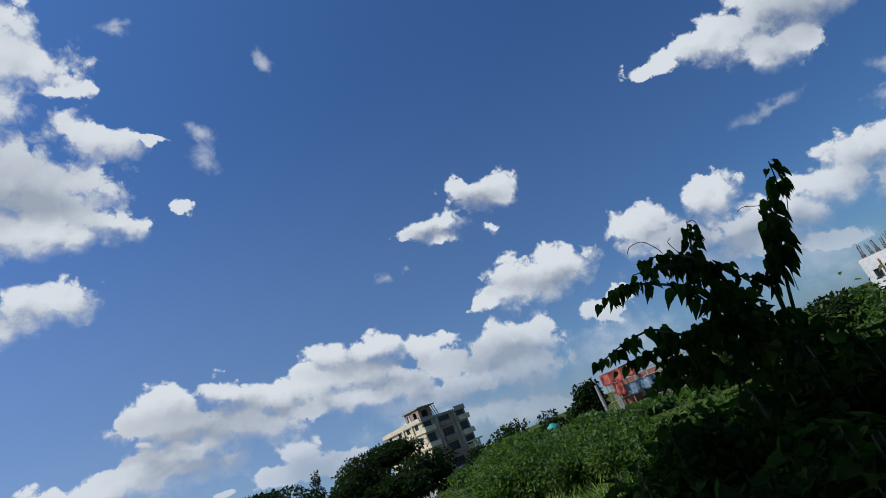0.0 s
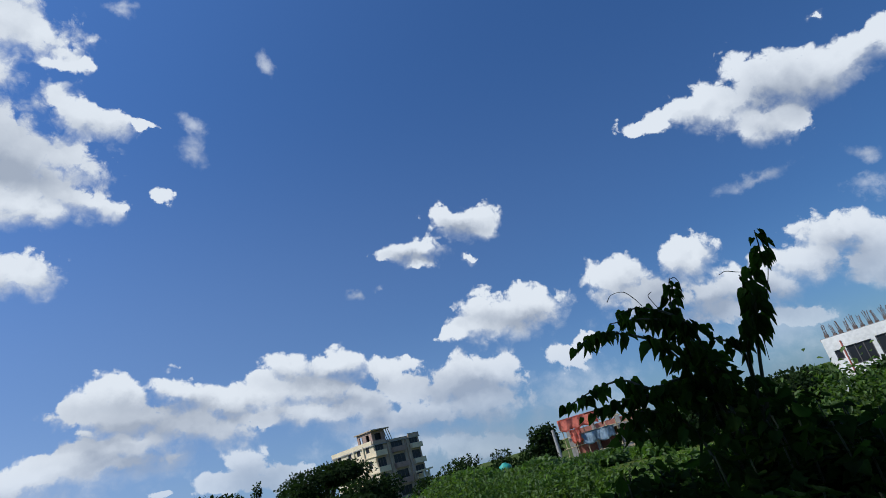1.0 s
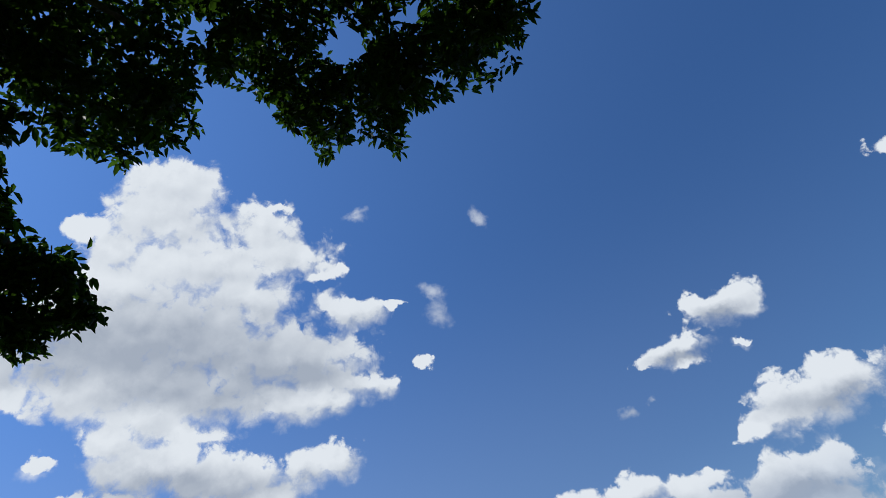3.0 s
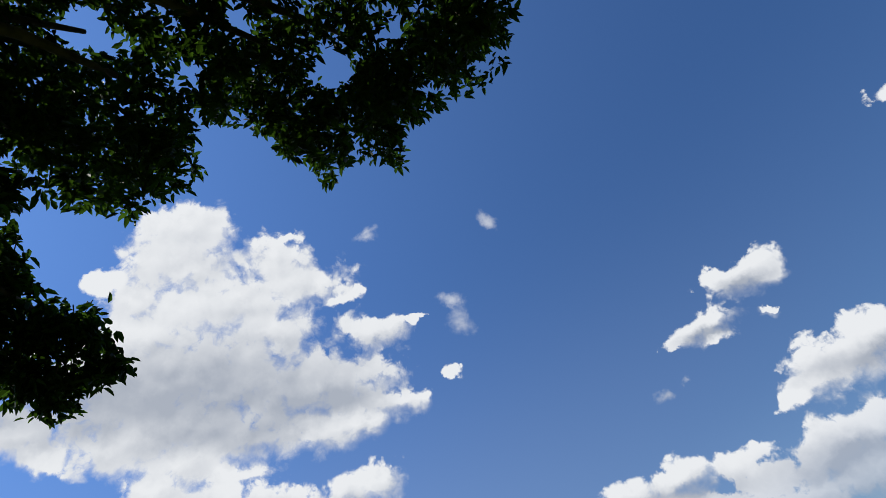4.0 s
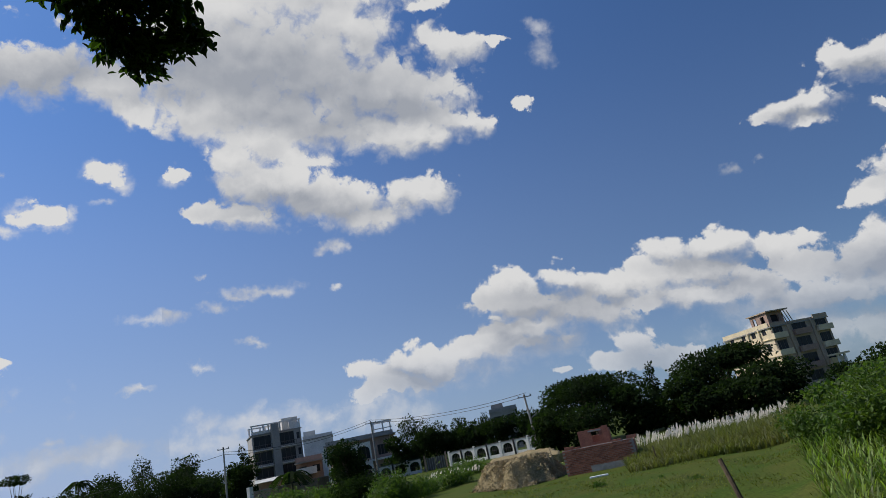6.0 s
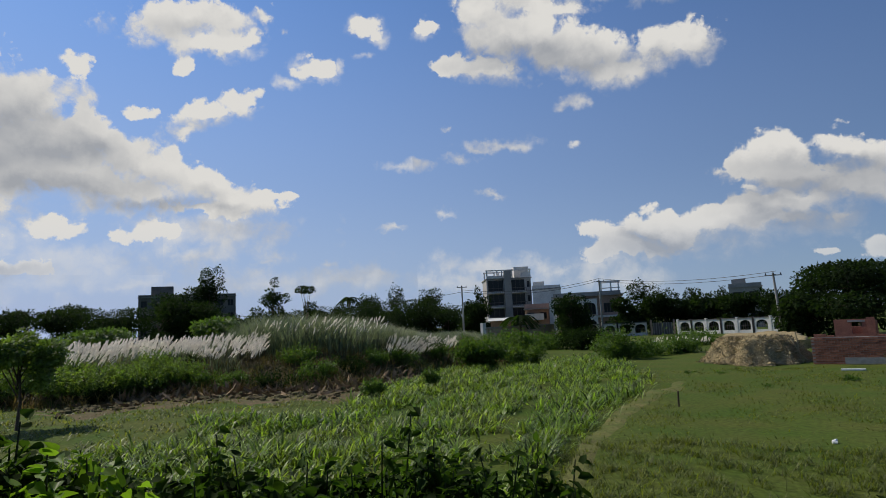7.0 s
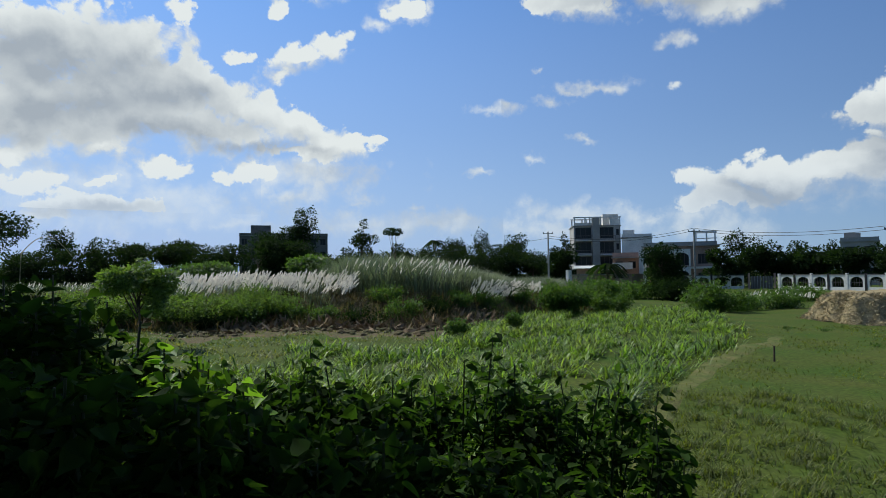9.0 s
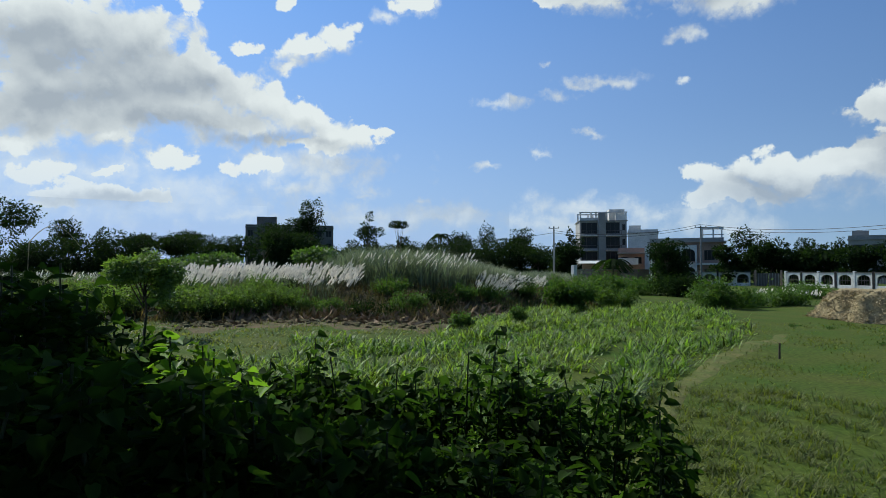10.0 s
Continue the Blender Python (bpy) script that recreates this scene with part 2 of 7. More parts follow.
# row west end
cloud(1.0, [
    (36.8, 8.3, 1.5, 0.9, 5), (33.1, 8.4, 2.1, 1.0, 5), (34.6, 6.5, 3.3, 1.1, 3), (30.0, 7.2, 2.4, 1.4, 6),
    (36.9, 6.0, 1.8, 0.7, 3),
])
# low west clouds
cloud(1.0, [
    (94.2, 7.3, 2.2, 1.0, -6), (86.6, 5.9, 2.6, 0.6, -3), (95.7, 9.7, 2.2, 0.9, -8), (92.7, 5.2, 3.1, 0.5, -3),
])
# the fair-weather field goes on behind the walker
sky_rng = random.Random(5)
for _ in range(7):
    a0, e0, w0 = sky_rng.uniform(118, 270), sky_rng.uniform(8, 62), sky_rng.uniform(3, 8)
    cloud(1.0, [(a0, e0, w0, w0 * 0.4, 0), (a0 + w0 * 0.5, e0 - 0.8, w0 * 0.8, w0 * 0.3, 0)])



def swallowed(p, q):
    """Whether the puff p lies wholly inside the puff q of its kind."""
    own, other = radians(p[4]), -radians(q[4])
    for k in range(8):
        x, y = p[2] * math.cos(k * math.pi / 4) * 0.9, p[3] * math.sin(k * math.pi / 4) * 0.9
        dx, dy = p[0] + x * math.cos(own) - y * math.sin(own) - q[0], p[1] + x * math.sin(own) + y * math.cos(own) - q[1]
        if math.hypot((dx * math.cos(other) - dy * math.sin(other)) / q[2], (dx * math.sin(other) + dy * math.cos(other)) / q[3]) > 1.05:
            return False
    return p[5] == q[5]


# puffs lost inside larger ones need no tracing
seen = []
for p in sorted(PUFFS, key=lambda p: -p[2] * p[3]):
    if not any(swallowed(p, q) for q in seen):
        seen.append(p)
PUFFS = seen

world = bpy.data.worlds.new("sky")
world.use_nodes = True
world.node_tree.nodes.clear()
TREES = [world.node_tree]            # the node tree that is being written is the last
world.cycles.sampling_method, world.cycles.sample_map_resolution = "MANUAL", 512


def wnode(kind, **values):
    n = TREES[-1].nodes.new(kind)
    for k, v in values.items():
        if k == "air_density":
            n.air_density = v
        elif k == "altitude":
            n.altitude = v
        elif k == "data_type":
            n.data_type = v
        elif k == "dust_density":
            n.dust_density = v
        elif k == "feature":
            n.feature = v
        elif k == "interpolation_type":
            n.interpolation_type = v
        elif k == "node_tree":
            n.node_tree = v
        elif k == "operation":
            n.operation = v
        elif k == "ozone_density":
            n.ozone_density = v
        elif k == "sky_type":
            n.sky_type = v
        elif k == "sun_disc":
            n.sun_disc = v
        elif k == "sun_elevation":
            n.sun_elevation = v
        elif k == "sun_rotation":
            n.sun_rotation = v
        elif k == "use_clamp":
            n.use_clamp = v
        elif k == "vector_type":
            n.vector_type = v
    return n


def wire(a, b):
    TREES[-1].links.new(a, b)


def wmath(op, a, b=None, c=None, clamp=False):
    n = wnode("ShaderNodeMath", operation=op, use_clamp=clamp)
    for i, v in enumerate((a, b, c)):
        if v is None:
            continue
        if isinstance(v, (int, float)):
            n.inputs[i].default_value = v
        else:
            wire(v, n.inputs[i])
    return n.outputs[0]


def wvec(op, a, b=None, scale=None):
    n = wnode("ShaderNodeVectorMath", operation=op)
    for i, v in enumerate((a, b)):
        if v is None:
            continue
        if isinstance(v, (tuple, Vector)):
            n.inputs[i].default_value = v
        else:
            wire(v, n.inputs[i])
    if scale is not None:
        n.inputs["Scale"].default_value = scale
    return n.outputs["Value" if op in ("LENGTH", "DOT_PRODUCT") else "Vector"]


def chart(way):
    """(azimuth, elevation) in degrees of a direction, roughened as cloud edges are, and the billow there."""
    sep = wnode("ShaderNodeSeparateXYZ")
    wire(way, sep.inputs[0])
    az = wmath("MULTIPLY", wmath("ARCTAN2", wmath("MULTIPLY", sep.outputs[0], -1.0), sep.outputs[1]), 180 / math.pi)
    az = wmath("WRAP", az, 290.0, -70.0)
    el = wmath("MULTIPLY", wmath("ARCSINE", sep.outputs[2]), 180 / math.pi)
    both = wnode("ShaderNodeCombineXYZ")
    wire(az, both.inputs[0])
    wire(el, both.inputs[1])
    fine = wnode("ShaderNodeTexNoise")
    fine.inputs["Scale"].default_value, fine.inputs["Detail"].default_value, fine.inputs["Roughness"].default_value = 24.0, 7.0, 0.60
    wire(way, fine.inputs["Vector"])
    bent = wvec("MULTIPLY", wvec("SUBTRACT", fine.outputs["Color"], (0.5, 0.5, 0.5)), (3.2, 2.6, 0.0))
    billow = wnode("ShaderNodeTexVoronoi", feature="SMOOTH_F1")
    billow.inputs["Scale"].default_value, billow.inputs["Detail"].default_value = 24.0, 4.0
    billow.inputs["Roughness"].default_value, billow.inputs["Smoothness"].default_value = 0.55, 0.35
    wire(wvec("ADD", way, wvec("SCALE", fine.outputs["Color"], scale=0.035)), billow.inputs["Vector"])
    broad = wnode("ShaderNodeTexVoronoi", feature="SMOOTH_F1")
    broad.inputs["Scale"].default_value, broad.inputs["Detail"].default_value = 17.0, 1.0
    broad.inputs["Roughness"].default_value, broad.inputs["Smoothness"].default_value = 0.5, 0.6
    wire(wvec("ADD", way, wvec("SCALE", fine.outputs["Color"], scale=0.05)), broad.inputs["Vector"])
    return wvec("ADD", both.outputs[0], bent), az, el, billow.outputs["Distance"], broad.outputs["Distance"]


coord = wnode("ShaderNodeTexCoord").outputs["Generated"]
way_0 = wvec("NORMALIZE", coord)
LIGHT_WAY = heading(SUN_AZ, 75)     # cloud tops catch the light
way_1 = wvec("NORMALIZE", wvec("ADD", way_0, tuple(LIGHT_WAY * 0.020)))
spot_0, az_0, el_0, billow_0, broad_0 = chart(way_0)
spot_1, az_1, el_1, billow_1, broad_1 = chart(way_1)

air = wnode("ShaderNodeTexSky", sky_type="NISHITA", sun_disc=False, sun_elevation=radians(SUN_EL), sun_rotation=radians(-SUN_AZ),
            altitude=10.0, air_density=1.0, dust_density=0.25, ozone_density=2.5)
air_col = wnode("ShaderNodeVectorMath", operation="MULTIPLY")
wire(air.outputs[0], air_col.inputs[0])
air_col.inputs[1].default_value = (0.046, 0.074, 0.108)      # strength, with the clip's deep blue
# the low sky is hazy
low = wnode("ShaderNodeMapRange", interpolation_type="SMOOTHERSTEP")
wire(el_0, low.inputs[0])
low.inputs[1].default_value, low.inputs[2].default_value, low.inputs[3].default_value, low.inputs[4].default_value = -10.0, 42.0, 0.74, 0.06
hazy = wnode("ShaderNodeMix", data_type="RGBA")
rim = wnode("ShaderNodeMapRange", interpolation_type="SMOOTHSTEP")
wire(el_0, rim.inputs[0])
rim.inputs[1].default_value, rim.inputs[2].default_value, rim.inputs[3].default_value, rim.inputs[4].default_value = -6.0, 15.0, 0.30, 0.0
# and brighter on the sun's side
wire(wmath("ADD", rim.outputs[0], wmath("MULTIPLY", low.outputs[0], wmath("MULTIPLY_ADD", wvec("DOT_PRODUCT", way_0, heading(SUN_AZ, 20)), 0.66, 0.60)), clamp=True), hazy.inputs[0])
wire(air_col.outputs[0], hazy.inputs[6])
hazy.inputs[7].default_value = (0.38, 0.475, 0.70, 1)
# the deep blue lies away from the sun, and the sky pales upwards towards it
glow = wmath("MULTIPLY_ADD", wvec("DOT_PRODUCT", way_0, SUN_WAY), 0.72, wmath("MULTIPLY_ADD", wvec("DOT_PRODUCT", way_0, (0.0, 0.0, 1.0)), 0.55, -0.42))
shine = wnode("ShaderNodeVectorMath", operation="SCALE")
wire(hazy.outputs[2], shine.inputs[0])
wire(wmath("POWER", 2.0, wmath("ADD", glow, rim.outputs[0])), shine.inputs["Scale"])
AIR = shine.outputs[0]
WHITE, GREY = (0.86, 0.86, 0.86), (0.42, 0.45, 0.51)


ROUGH = 0.40
# far clouds fade into the low haze
clearing = wnode("ShaderNodeMapRange", interpolation_type="SMOOTHSTEP")
wire(el_0, clearing.inputs[0])
clearing.inputs[1].default_value, clearing.inputs[2].default_value, clearing.inputs[3].default_value = -2.0, 11.0, 0.35
CLEAR = clearing.outputs[0]


def thick(spot, billow, puffs, rough=ROUGH, heart=1.05):
    """How deep in cloud a spot lies: 0.5 at the edge of a puff, 1 at its heart."""
    least = None
    for az, el, w, h, tilt, weight in puffs:
        m = wnode("ShaderNodeMapping", vector_type="TEXTURE")
        wire(spot, m.inputs["Vector"])
        m.inputs["Location"].default_value = (az, el, 0)
        m.inputs["Rotation"].default_value = (0, 0, radians(tilt))
        m.inputs["Scale"].default_value = (w, h, 1)
        r = wvec("LENGTH", m.outputs[0])
        least = r if least is None else wmath("SMOOTH_MIN", least, r, 0.7)
    return wmath("SUBTRACT", wmath("MULTIPLY_ADD", least, -0.5, heart + rough * 0.76), wmath("MULTIPLY", billow, rough))


LARGE = 3.8          # square degrees: the puffs that shade their cloud


def sky_part(puffs):
    """The sky's light where only these puffs can be met."""
    if not any(p[5] > 0 for p in puffs):
        back = wnode("ShaderNodeBackground")
        wire(AIR, back.inputs[0])
        return back.outputs[0]
    group = bpy.data.node_groups.new("sky_part", "ShaderNodeTree")
    for key, sort in (("spot", "NodeSocketVector"), ("billow", "NodeSocketFloat"), ("sunward", "NodeSocketVector"), ("air", "NodeSocketColor"), ("broad", "NodeSocketFloat"), ("broad_sunward", "NodeSocketFloat"), ("clear", "NodeSocketFloat")):
        group.interface.new_socket(key, in_out="INPUT", socket_type=sort)
    group.interface.new_socket("light", in_out="OUTPUT", socket_type="NodeSocketShader")
    TREES.append(group)
    given = wnode("NodeGroupInput")
    spot, billow, sunward, blue, swell, swell_up, clear = (given.outputs[i] for i in range(7))
    full, thin = [p for p in puffs if p[5] >= 1], [p for p in puffs if 0 < p[5] < 1]
    d0 = thick(spot, billow, full) if full else None
    veil = cover_out = None
    if full:
        cover = wnode("ShaderNodeMapRange", interpolation_type="SMOOTHSTEP")
        wire(d0, cover.inputs[0])
        big = [p for p in full if p[2] * p[3] > LARGE]
        rise = None
        if big:
            # crisp where the billows turn to the sun, frayed on the far side
            rise = wmath("MINIMUM", wmath("MAXIMUM", wmath("SUBTRACT", wmath("MULTIPLY_ADD", wmath("SUBTRACT", billow, swell), ROUGH * 0.75, d0), thick(sunward, swell_up, big)), -0.40), 0.40)
            fray = wmath("MULTIPLY_ADD", wmath("MULTIPLY_ADD", rise, -1.2, 0.10, clamp=True), 0.45, 0.075)
            wire(wmath("SUBTRACT", 0.5, fray), cover.inputs[1])
            wire(wmath("ADD", 0.5, fray), cover.inputs[2])
        else:
            cover.inputs[1].default_value, cover.inputs[2].default_value = 0.42, 0.78
        cover_out = cover.outputs[0]
    if thin:
        haze = wnode("ShaderNodeMapRange", interpolation_type="SMOOTHSTEP")
        d2 = thick(spot, billow, thin, 0.50, 0.97)
        wire(d2, haze.inputs[0])
        haze.inputs[1].default_value, haze.inputs[2].default_value, haze.inputs[4].default_value = 0.22, 0.95, max(p[5] for p in thin)
        veil = haze.outputs[0]
        cover_out = veil if cover_out is None else wmath("MAXIMUM", cover_out, veil)
        d0 = d2 if d0 is None else d0
    # relief from the billows that turn to the sun, greyer where the cloud is deep or seen from below
    if full and rise is not None:
        lit = wmath("MULTIPLY_ADD", rise, 1.15, 0.86)
    else:
        lit = wmath("MULTIPLY_ADD", wmath("SUBTRACT", swell_up, swell), 0.6, 0.95)
    deep = wnode("ShaderNodeMapRange", interpolation_type="SMOOTHSTEP")
    wire(d0, deep.inputs[0])
    deep.inputs[1].default_value, deep.inputs[2].default_value = 0.60, 1.0
    lit = wmath("SUBTRACT", lit, wmath("MULTIPLY", deep.outputs[0], 0.09), clamp=True)
    dim = [p for p in puffs if p[5] <= 0]
    if dim:
        under = wnode("ShaderNodeMapRange", interpolation_type="SMOOTHSTEP")
        wire(thick(spot, billow, dim, 0.12, 1.07), under.inputs[0])
        under.inputs[1].default_value, under.inputs[2].default_value = 0.15, 1.0
        lit = wmath("SUBTRACT", lit, wmath("MULTIPLY", under.outputs[0], 0.74), clamp=True)
    tone = wnode("ShaderNodeMix", data_type="RGBA")
    wire(lit, tone.inputs[0])
    tone.inputs[6].default_value, tone.inputs[7].default_value = (*GREY, 1), (*WHITE, 1)
    mix = wnode("ShaderNodeMix", data_type="RGBA")
    wire(wmath("MULTIPLY", cover_out, clear), mix.inputs[0])
    wire(blue, mix.inputs[6])
    wire(tone.outputs[2], mix.inputs[7])
    back = wnode("ShaderNodeBackground")
    wire(mix.outputs[2], back.inputs[0])
    wire(back.outputs[0], wnode("NodeGroupOutput").inputs[0])
    TREES.pop()
    made = wnode("ShaderNodeGroup", node_tree=group)
    for i, value in enumerate((spot_0, billow_0, spot_1, AIR, broad_0, broad_1, CLEAR)):
        wire(value, made.inputs[i])
    return made.outputs[0]


def sky_tree(az0, az1, el0, el1):
    """Split the sky in halves until few puffs are left in each."""
    inside = [p for p in PUFFS if az0 - 2.2 < p[0] + 1.5 * p[2] and p[0] - 1.5 * p[2] < az1 + 2.2
              and el0 - 2.2 < p[1] + 1.5 * max(p[3], p[2] * abs(math.sin(radians(p[4]))))
              and p[1] - 1.5 * max(p[3], p[2] * abs(math.sin(radians(p[4])))) < el1 + 2.2]
    if len(inside) < 26 or max(az1 - az0, el1 - el0) < 8:
        return sky_part(inside)
    wide = az1 - az0 > el1 - el0
    cut = (az0 + az1) / 2 if wide else (el0 + el1) / 2
    mix = wnode("ShaderNodeMixShader")
    wire(wmath("GREATER_THAN", az_0 if wide else el_0, cut), mix.inputs[0])
    halves = ((az0, cut, el0, el1), (cut, az1, el0, el1)) if wide else ((az0, az1, el0, cut), (az0, az1, cut, el1))
    for i, box in enumerate(halves):
        wire(sky_tree(*box), mix.inputs[1 + i])
    return mix.outputs[0]


ends = wnode("ShaderNodeOutputWorld")
wire(sky_tree(-70, 290, 0, 90), ends.inputs[0])
scene.world = world

# ---- materials ----
def material(name, base, rough=0.8, vary=0.25, scale=6.0, bump=0.15, metal=0.0, through_light=None, fine=40.0, second=None, spec=0.3, island=0.0):
    """A procedural surface: base colour with broad stains and fine grain, relief, and for leaves the light that shines through."""
    m = bpy.data.materials.new(name)
    m.use_nodes = True
    nt = m.node_tree
    p = nt.nodes["Principled BSDF"]
    co = nt.nodes.new("ShaderNodeTexCoord")
    broad, grain = nt.nodes.new("ShaderNodeTexNoise"), nt.nodes.new("ShaderNodeTexNoise")
    for n, sc, det in ((broad, scale, 4.0), (grain, fine, 3.0)):
        n.inputs["Scale"].default_value, n.inputs["Detail"].default_value = sc, det
        nt.links.new(co.outputs["Object"], n.inputs["Vector"])
    ramp = nt.nodes.new("ShaderNodeMix")
    ramp.data_type = "RGBA"
    lo = second or tuple(c * (1 - vary) for c in base)
    hi = base if second else tuple(min(1, c * (1 + vary * 0.6)) for c in base)
    ramp.inputs[6].default_value, ramp.inputs[7].default_value = (*lo, 1), (*hi, 1)
    step = nt.nodes.new("ShaderNodeMapRange")
    step.inputs[1].default_value, step.inputs[2].default_value = 0.32, 0.68
    nt.links.new(broad.outputs["Fac"], step.inputs[0])
    nt.links.new(step.outputs[0], ramp.inputs[0])
    dirt = nt.nodes.new("ShaderNodeMix")
    dirt.data_type, dirt.blend_type = "RGBA", "MULTIPLY"
    dirt.inputs[0].default_value = 1.0
    dark = nt.nodes.new("ShaderNodeMapRange")
    dark.inputs[1].default_value, dark.inputs[2].default_value = 0.25, 0.75
    dark.inputs[3].default_value, dark.inputs[4].default_value = 1 - vary, 1 + vary * 0.5
    nt.links.new(grain.outputs["Fac"], dark.inputs[0])
    nt.links.new(ramp.outputs[2], dirt.inputs[6])
    last = dark.outputs[0]
    if island:
        geo = nt.nodes.new("ShaderNodeNewGeometry")
        each = nt.nodes.new("ShaderNodeMapRange")
        each.inputs[3].default_value, each.inputs[4].default_value = 1 - island, 1 + island
        nt.links.new(geo.outputs["Random Per Island"], each.inputs[0])
        both = nt.nodes.new("ShaderNodeMath")
        both.operation = "MULTIPLY"
        nt.links.new(last, both.inputs[0])
        nt.links.new(each.outputs[0], both.inputs[1])
        last = both.outputs[0]
    nt.links.new(last, dirt.inputs[7])
    nt.links.new(dirt.outputs[2], p.inputs["Base Color"])
    p.inputs["Roughness"].default_value, p.inputs["Metallic"].default_value = rough, metal
    p.inputs["Specular IOR Level"].default_value = spec
    if bump:
        b = nt.nodes.new("ShaderNodeBump")
        b.inputs["Strength"].default_value, b.inputs["Distance"].default_value = bump, 0.02
        nt.links.new(grain.outputs["Fac"], b.inputs["Height"])
        nt.links.new(b.outputs[0], p.inputs["Normal"])
    if through_light:
        tr = nt.nodes.new("ShaderNodeBsdfTranslucent")
        tint = nt.nodes.new("ShaderNodeMix")
        tint.data_type, tint.blend_type = "RGBA", "MULTIPLY"
        tint.inputs[0].default_value = 1.0
        tint.inputs[7].default_value = (*through_light, 1)
        nt.links.new(dirt.outputs[2], tint.inputs[6])
        nt.links.new(tint.outputs[2], tr.inputs["Color"])
        mixed = nt.nodes.new("ShaderNodeMixShader")
        mixed.inputs[0].default_value = 0.38
        nt.links.new(p.outputs[0], mixed.inputs[1])
        nt.links.new(tr.outputs[0], mixed.inputs[2])
        nt.links.new(mixed.outputs[0], nt.nodes["Material Output"].inputs[0])
    return m


LEAF_LIGHT = (2.2, 2.4, 0.8)
M_LAWN = material("lawn_turf", (0.051, 0.090, 0.010), 0.95, 0.45, 0.5, 0.6, second=(0.083, 0.095, 0.018), fine=9.0, spec=0.1)
M_SOIL = material("bare_soil", (0.15, 0.105, 0.06), 0.95, 0.4, 1.5, 0.6, second=(0.085, 0.085, 0.035), fine=14.0, spec=0.1)
M_TRACK = material("worn_turf", (0.15, 0.135, 0.05), 0.95, 0.35, 1.2, 0.5, second=(0.085, 0.115, 0.025), fine=10.0, spec=0.1)
M_BANK = material("bank_earth", (0.07, 0.075, 0.03), 0.95, 0.4, 0.8, 0.6, second=(0.11, 0.08, 0.045), fine=10.0, spec=0.1)
M_GRASS = material("grass_blade", (0.094, 0.160, 0.024), 0.45, 0.35, 0.5, 0.0, through_light=LEAF_LIGHT, second=(0.160, 0.205, 0.052), fine=5.0, spec=0.25, island=0.8)
M_TUFT = material("short_grass", (0.078, 0.100, 0.016), 0.6, 0.3, 0.6, 0.0, through_light=LEAF_LIGHT, second=(0.11, 0.12, 0.03), fine=5.0, island=0.5)
M_REED = material("reed_blade", (0.105, 0.140, 0.092), 0.55, 0.3, 0.7, 0.0, through_light=(1.6, 1.7, 1.1), second=(0.165, 0.18, 0.115), fine=4.0, island=0.5)
M_PLUME = material("seed_plume", (0.88, 0.85, 0.77), 0.9, 0.12, 3.0, 0.0, through_light=(1.1, 1.05, 1.0), fine=30.0, island=0.15)
# darker than real foliage: the overhead tree's shade is partly in this colour
M_LEAF = material("shaded_bush_leaf", (0.018, 0.038, 0.008), 0.75, 0.3, 2.0, 0.0, through_light=LEAF_LIGHT, second=(0.034, 0.066, 0.014), fine=12.0, spec=0.05, island=0.5)
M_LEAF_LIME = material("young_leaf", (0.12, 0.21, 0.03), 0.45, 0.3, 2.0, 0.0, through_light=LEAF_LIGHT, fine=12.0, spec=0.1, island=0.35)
M_LEAF_DARK = material("tree_leaf", (0.021, 0.040, 0.010), 0.5, 0.3, 1.0, 0.0, through_light=(2.4, 2.8, 0.8), fine=8.0, spec=0.10, island=0.55)
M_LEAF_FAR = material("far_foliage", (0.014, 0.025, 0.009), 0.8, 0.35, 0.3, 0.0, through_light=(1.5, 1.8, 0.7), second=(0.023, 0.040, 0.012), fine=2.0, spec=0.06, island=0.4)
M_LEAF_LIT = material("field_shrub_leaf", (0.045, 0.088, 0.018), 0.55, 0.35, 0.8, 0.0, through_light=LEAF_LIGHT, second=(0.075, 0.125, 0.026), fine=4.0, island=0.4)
M_CREEPER = material("creeper_leaf", (0.075, 0.125, 0.030), 0.55, 0.35, 0.8, 0.0, through_light=LEAF_LIGHT, second=(0.12, 0.17, 0.045), fine=4.0, island=0.45)
M_LEAF_SCRUB = material("scrub_leaf", (0.040, 0.078, 0.016), 0.55, 0.35, 0.5, 0.0, through_light=LEAF_LIGHT, second=(0.080, 0.125, 0.026), fine=4.0, island=0.4)
M_DRY = material("dry_stalks", (0.26, 0.18, 0.10), 0.9, 0.35, 3.0, 0.2, fine=20.0, island=0.35)
M_STRAW = material("straw_and_soil", (0.36, 0.285, 0.155), 0.95, 0.35, 2.5, 1.0, second=(0.26, 0.20, 0.105), fine=12.0, spec=0.1)
M_BARK = material("bark", (0.10, 0.075, 0.05), 0.9, 0.4, 4.0, 0.5, fine=25.0)
M_STEM = material("green_stem", (0.05, 0.06, 0.025), 0.6, 0.3, 4.0, 0.0, fine=25.0)
M_CONCRETE = material("bare_concrete", (0.36, 0.34, 0.31), 0.9, 0.22, 0.5, 0.2, second=(0.27, 0.26, 0.24), fine=6.0)
M_WHITE = material("white_paint", (0.79, 0.76, 0.71), 0.7, 0.14, 0.5, 0.05, second=(0.60, 0.58, 0.54), fine=4.0)
M_CREAM = material("cream_render", (0.72, 0.60, 0.40), 0.85, 0.12, 0.5, 0.1, fine=5.0)
M_PINK = material("pink_render", (0.44, 0.30, 0.23), 0.85, 0.22, 0.5, 0.1, second=(0.30, 0.21, 0.17), fine=5.0)
M_GREYPAINT = material("grey_render", (0.43, 0.405, 0.37), 0.85, 0.15, 0.5, 0.1, fine=5.0)
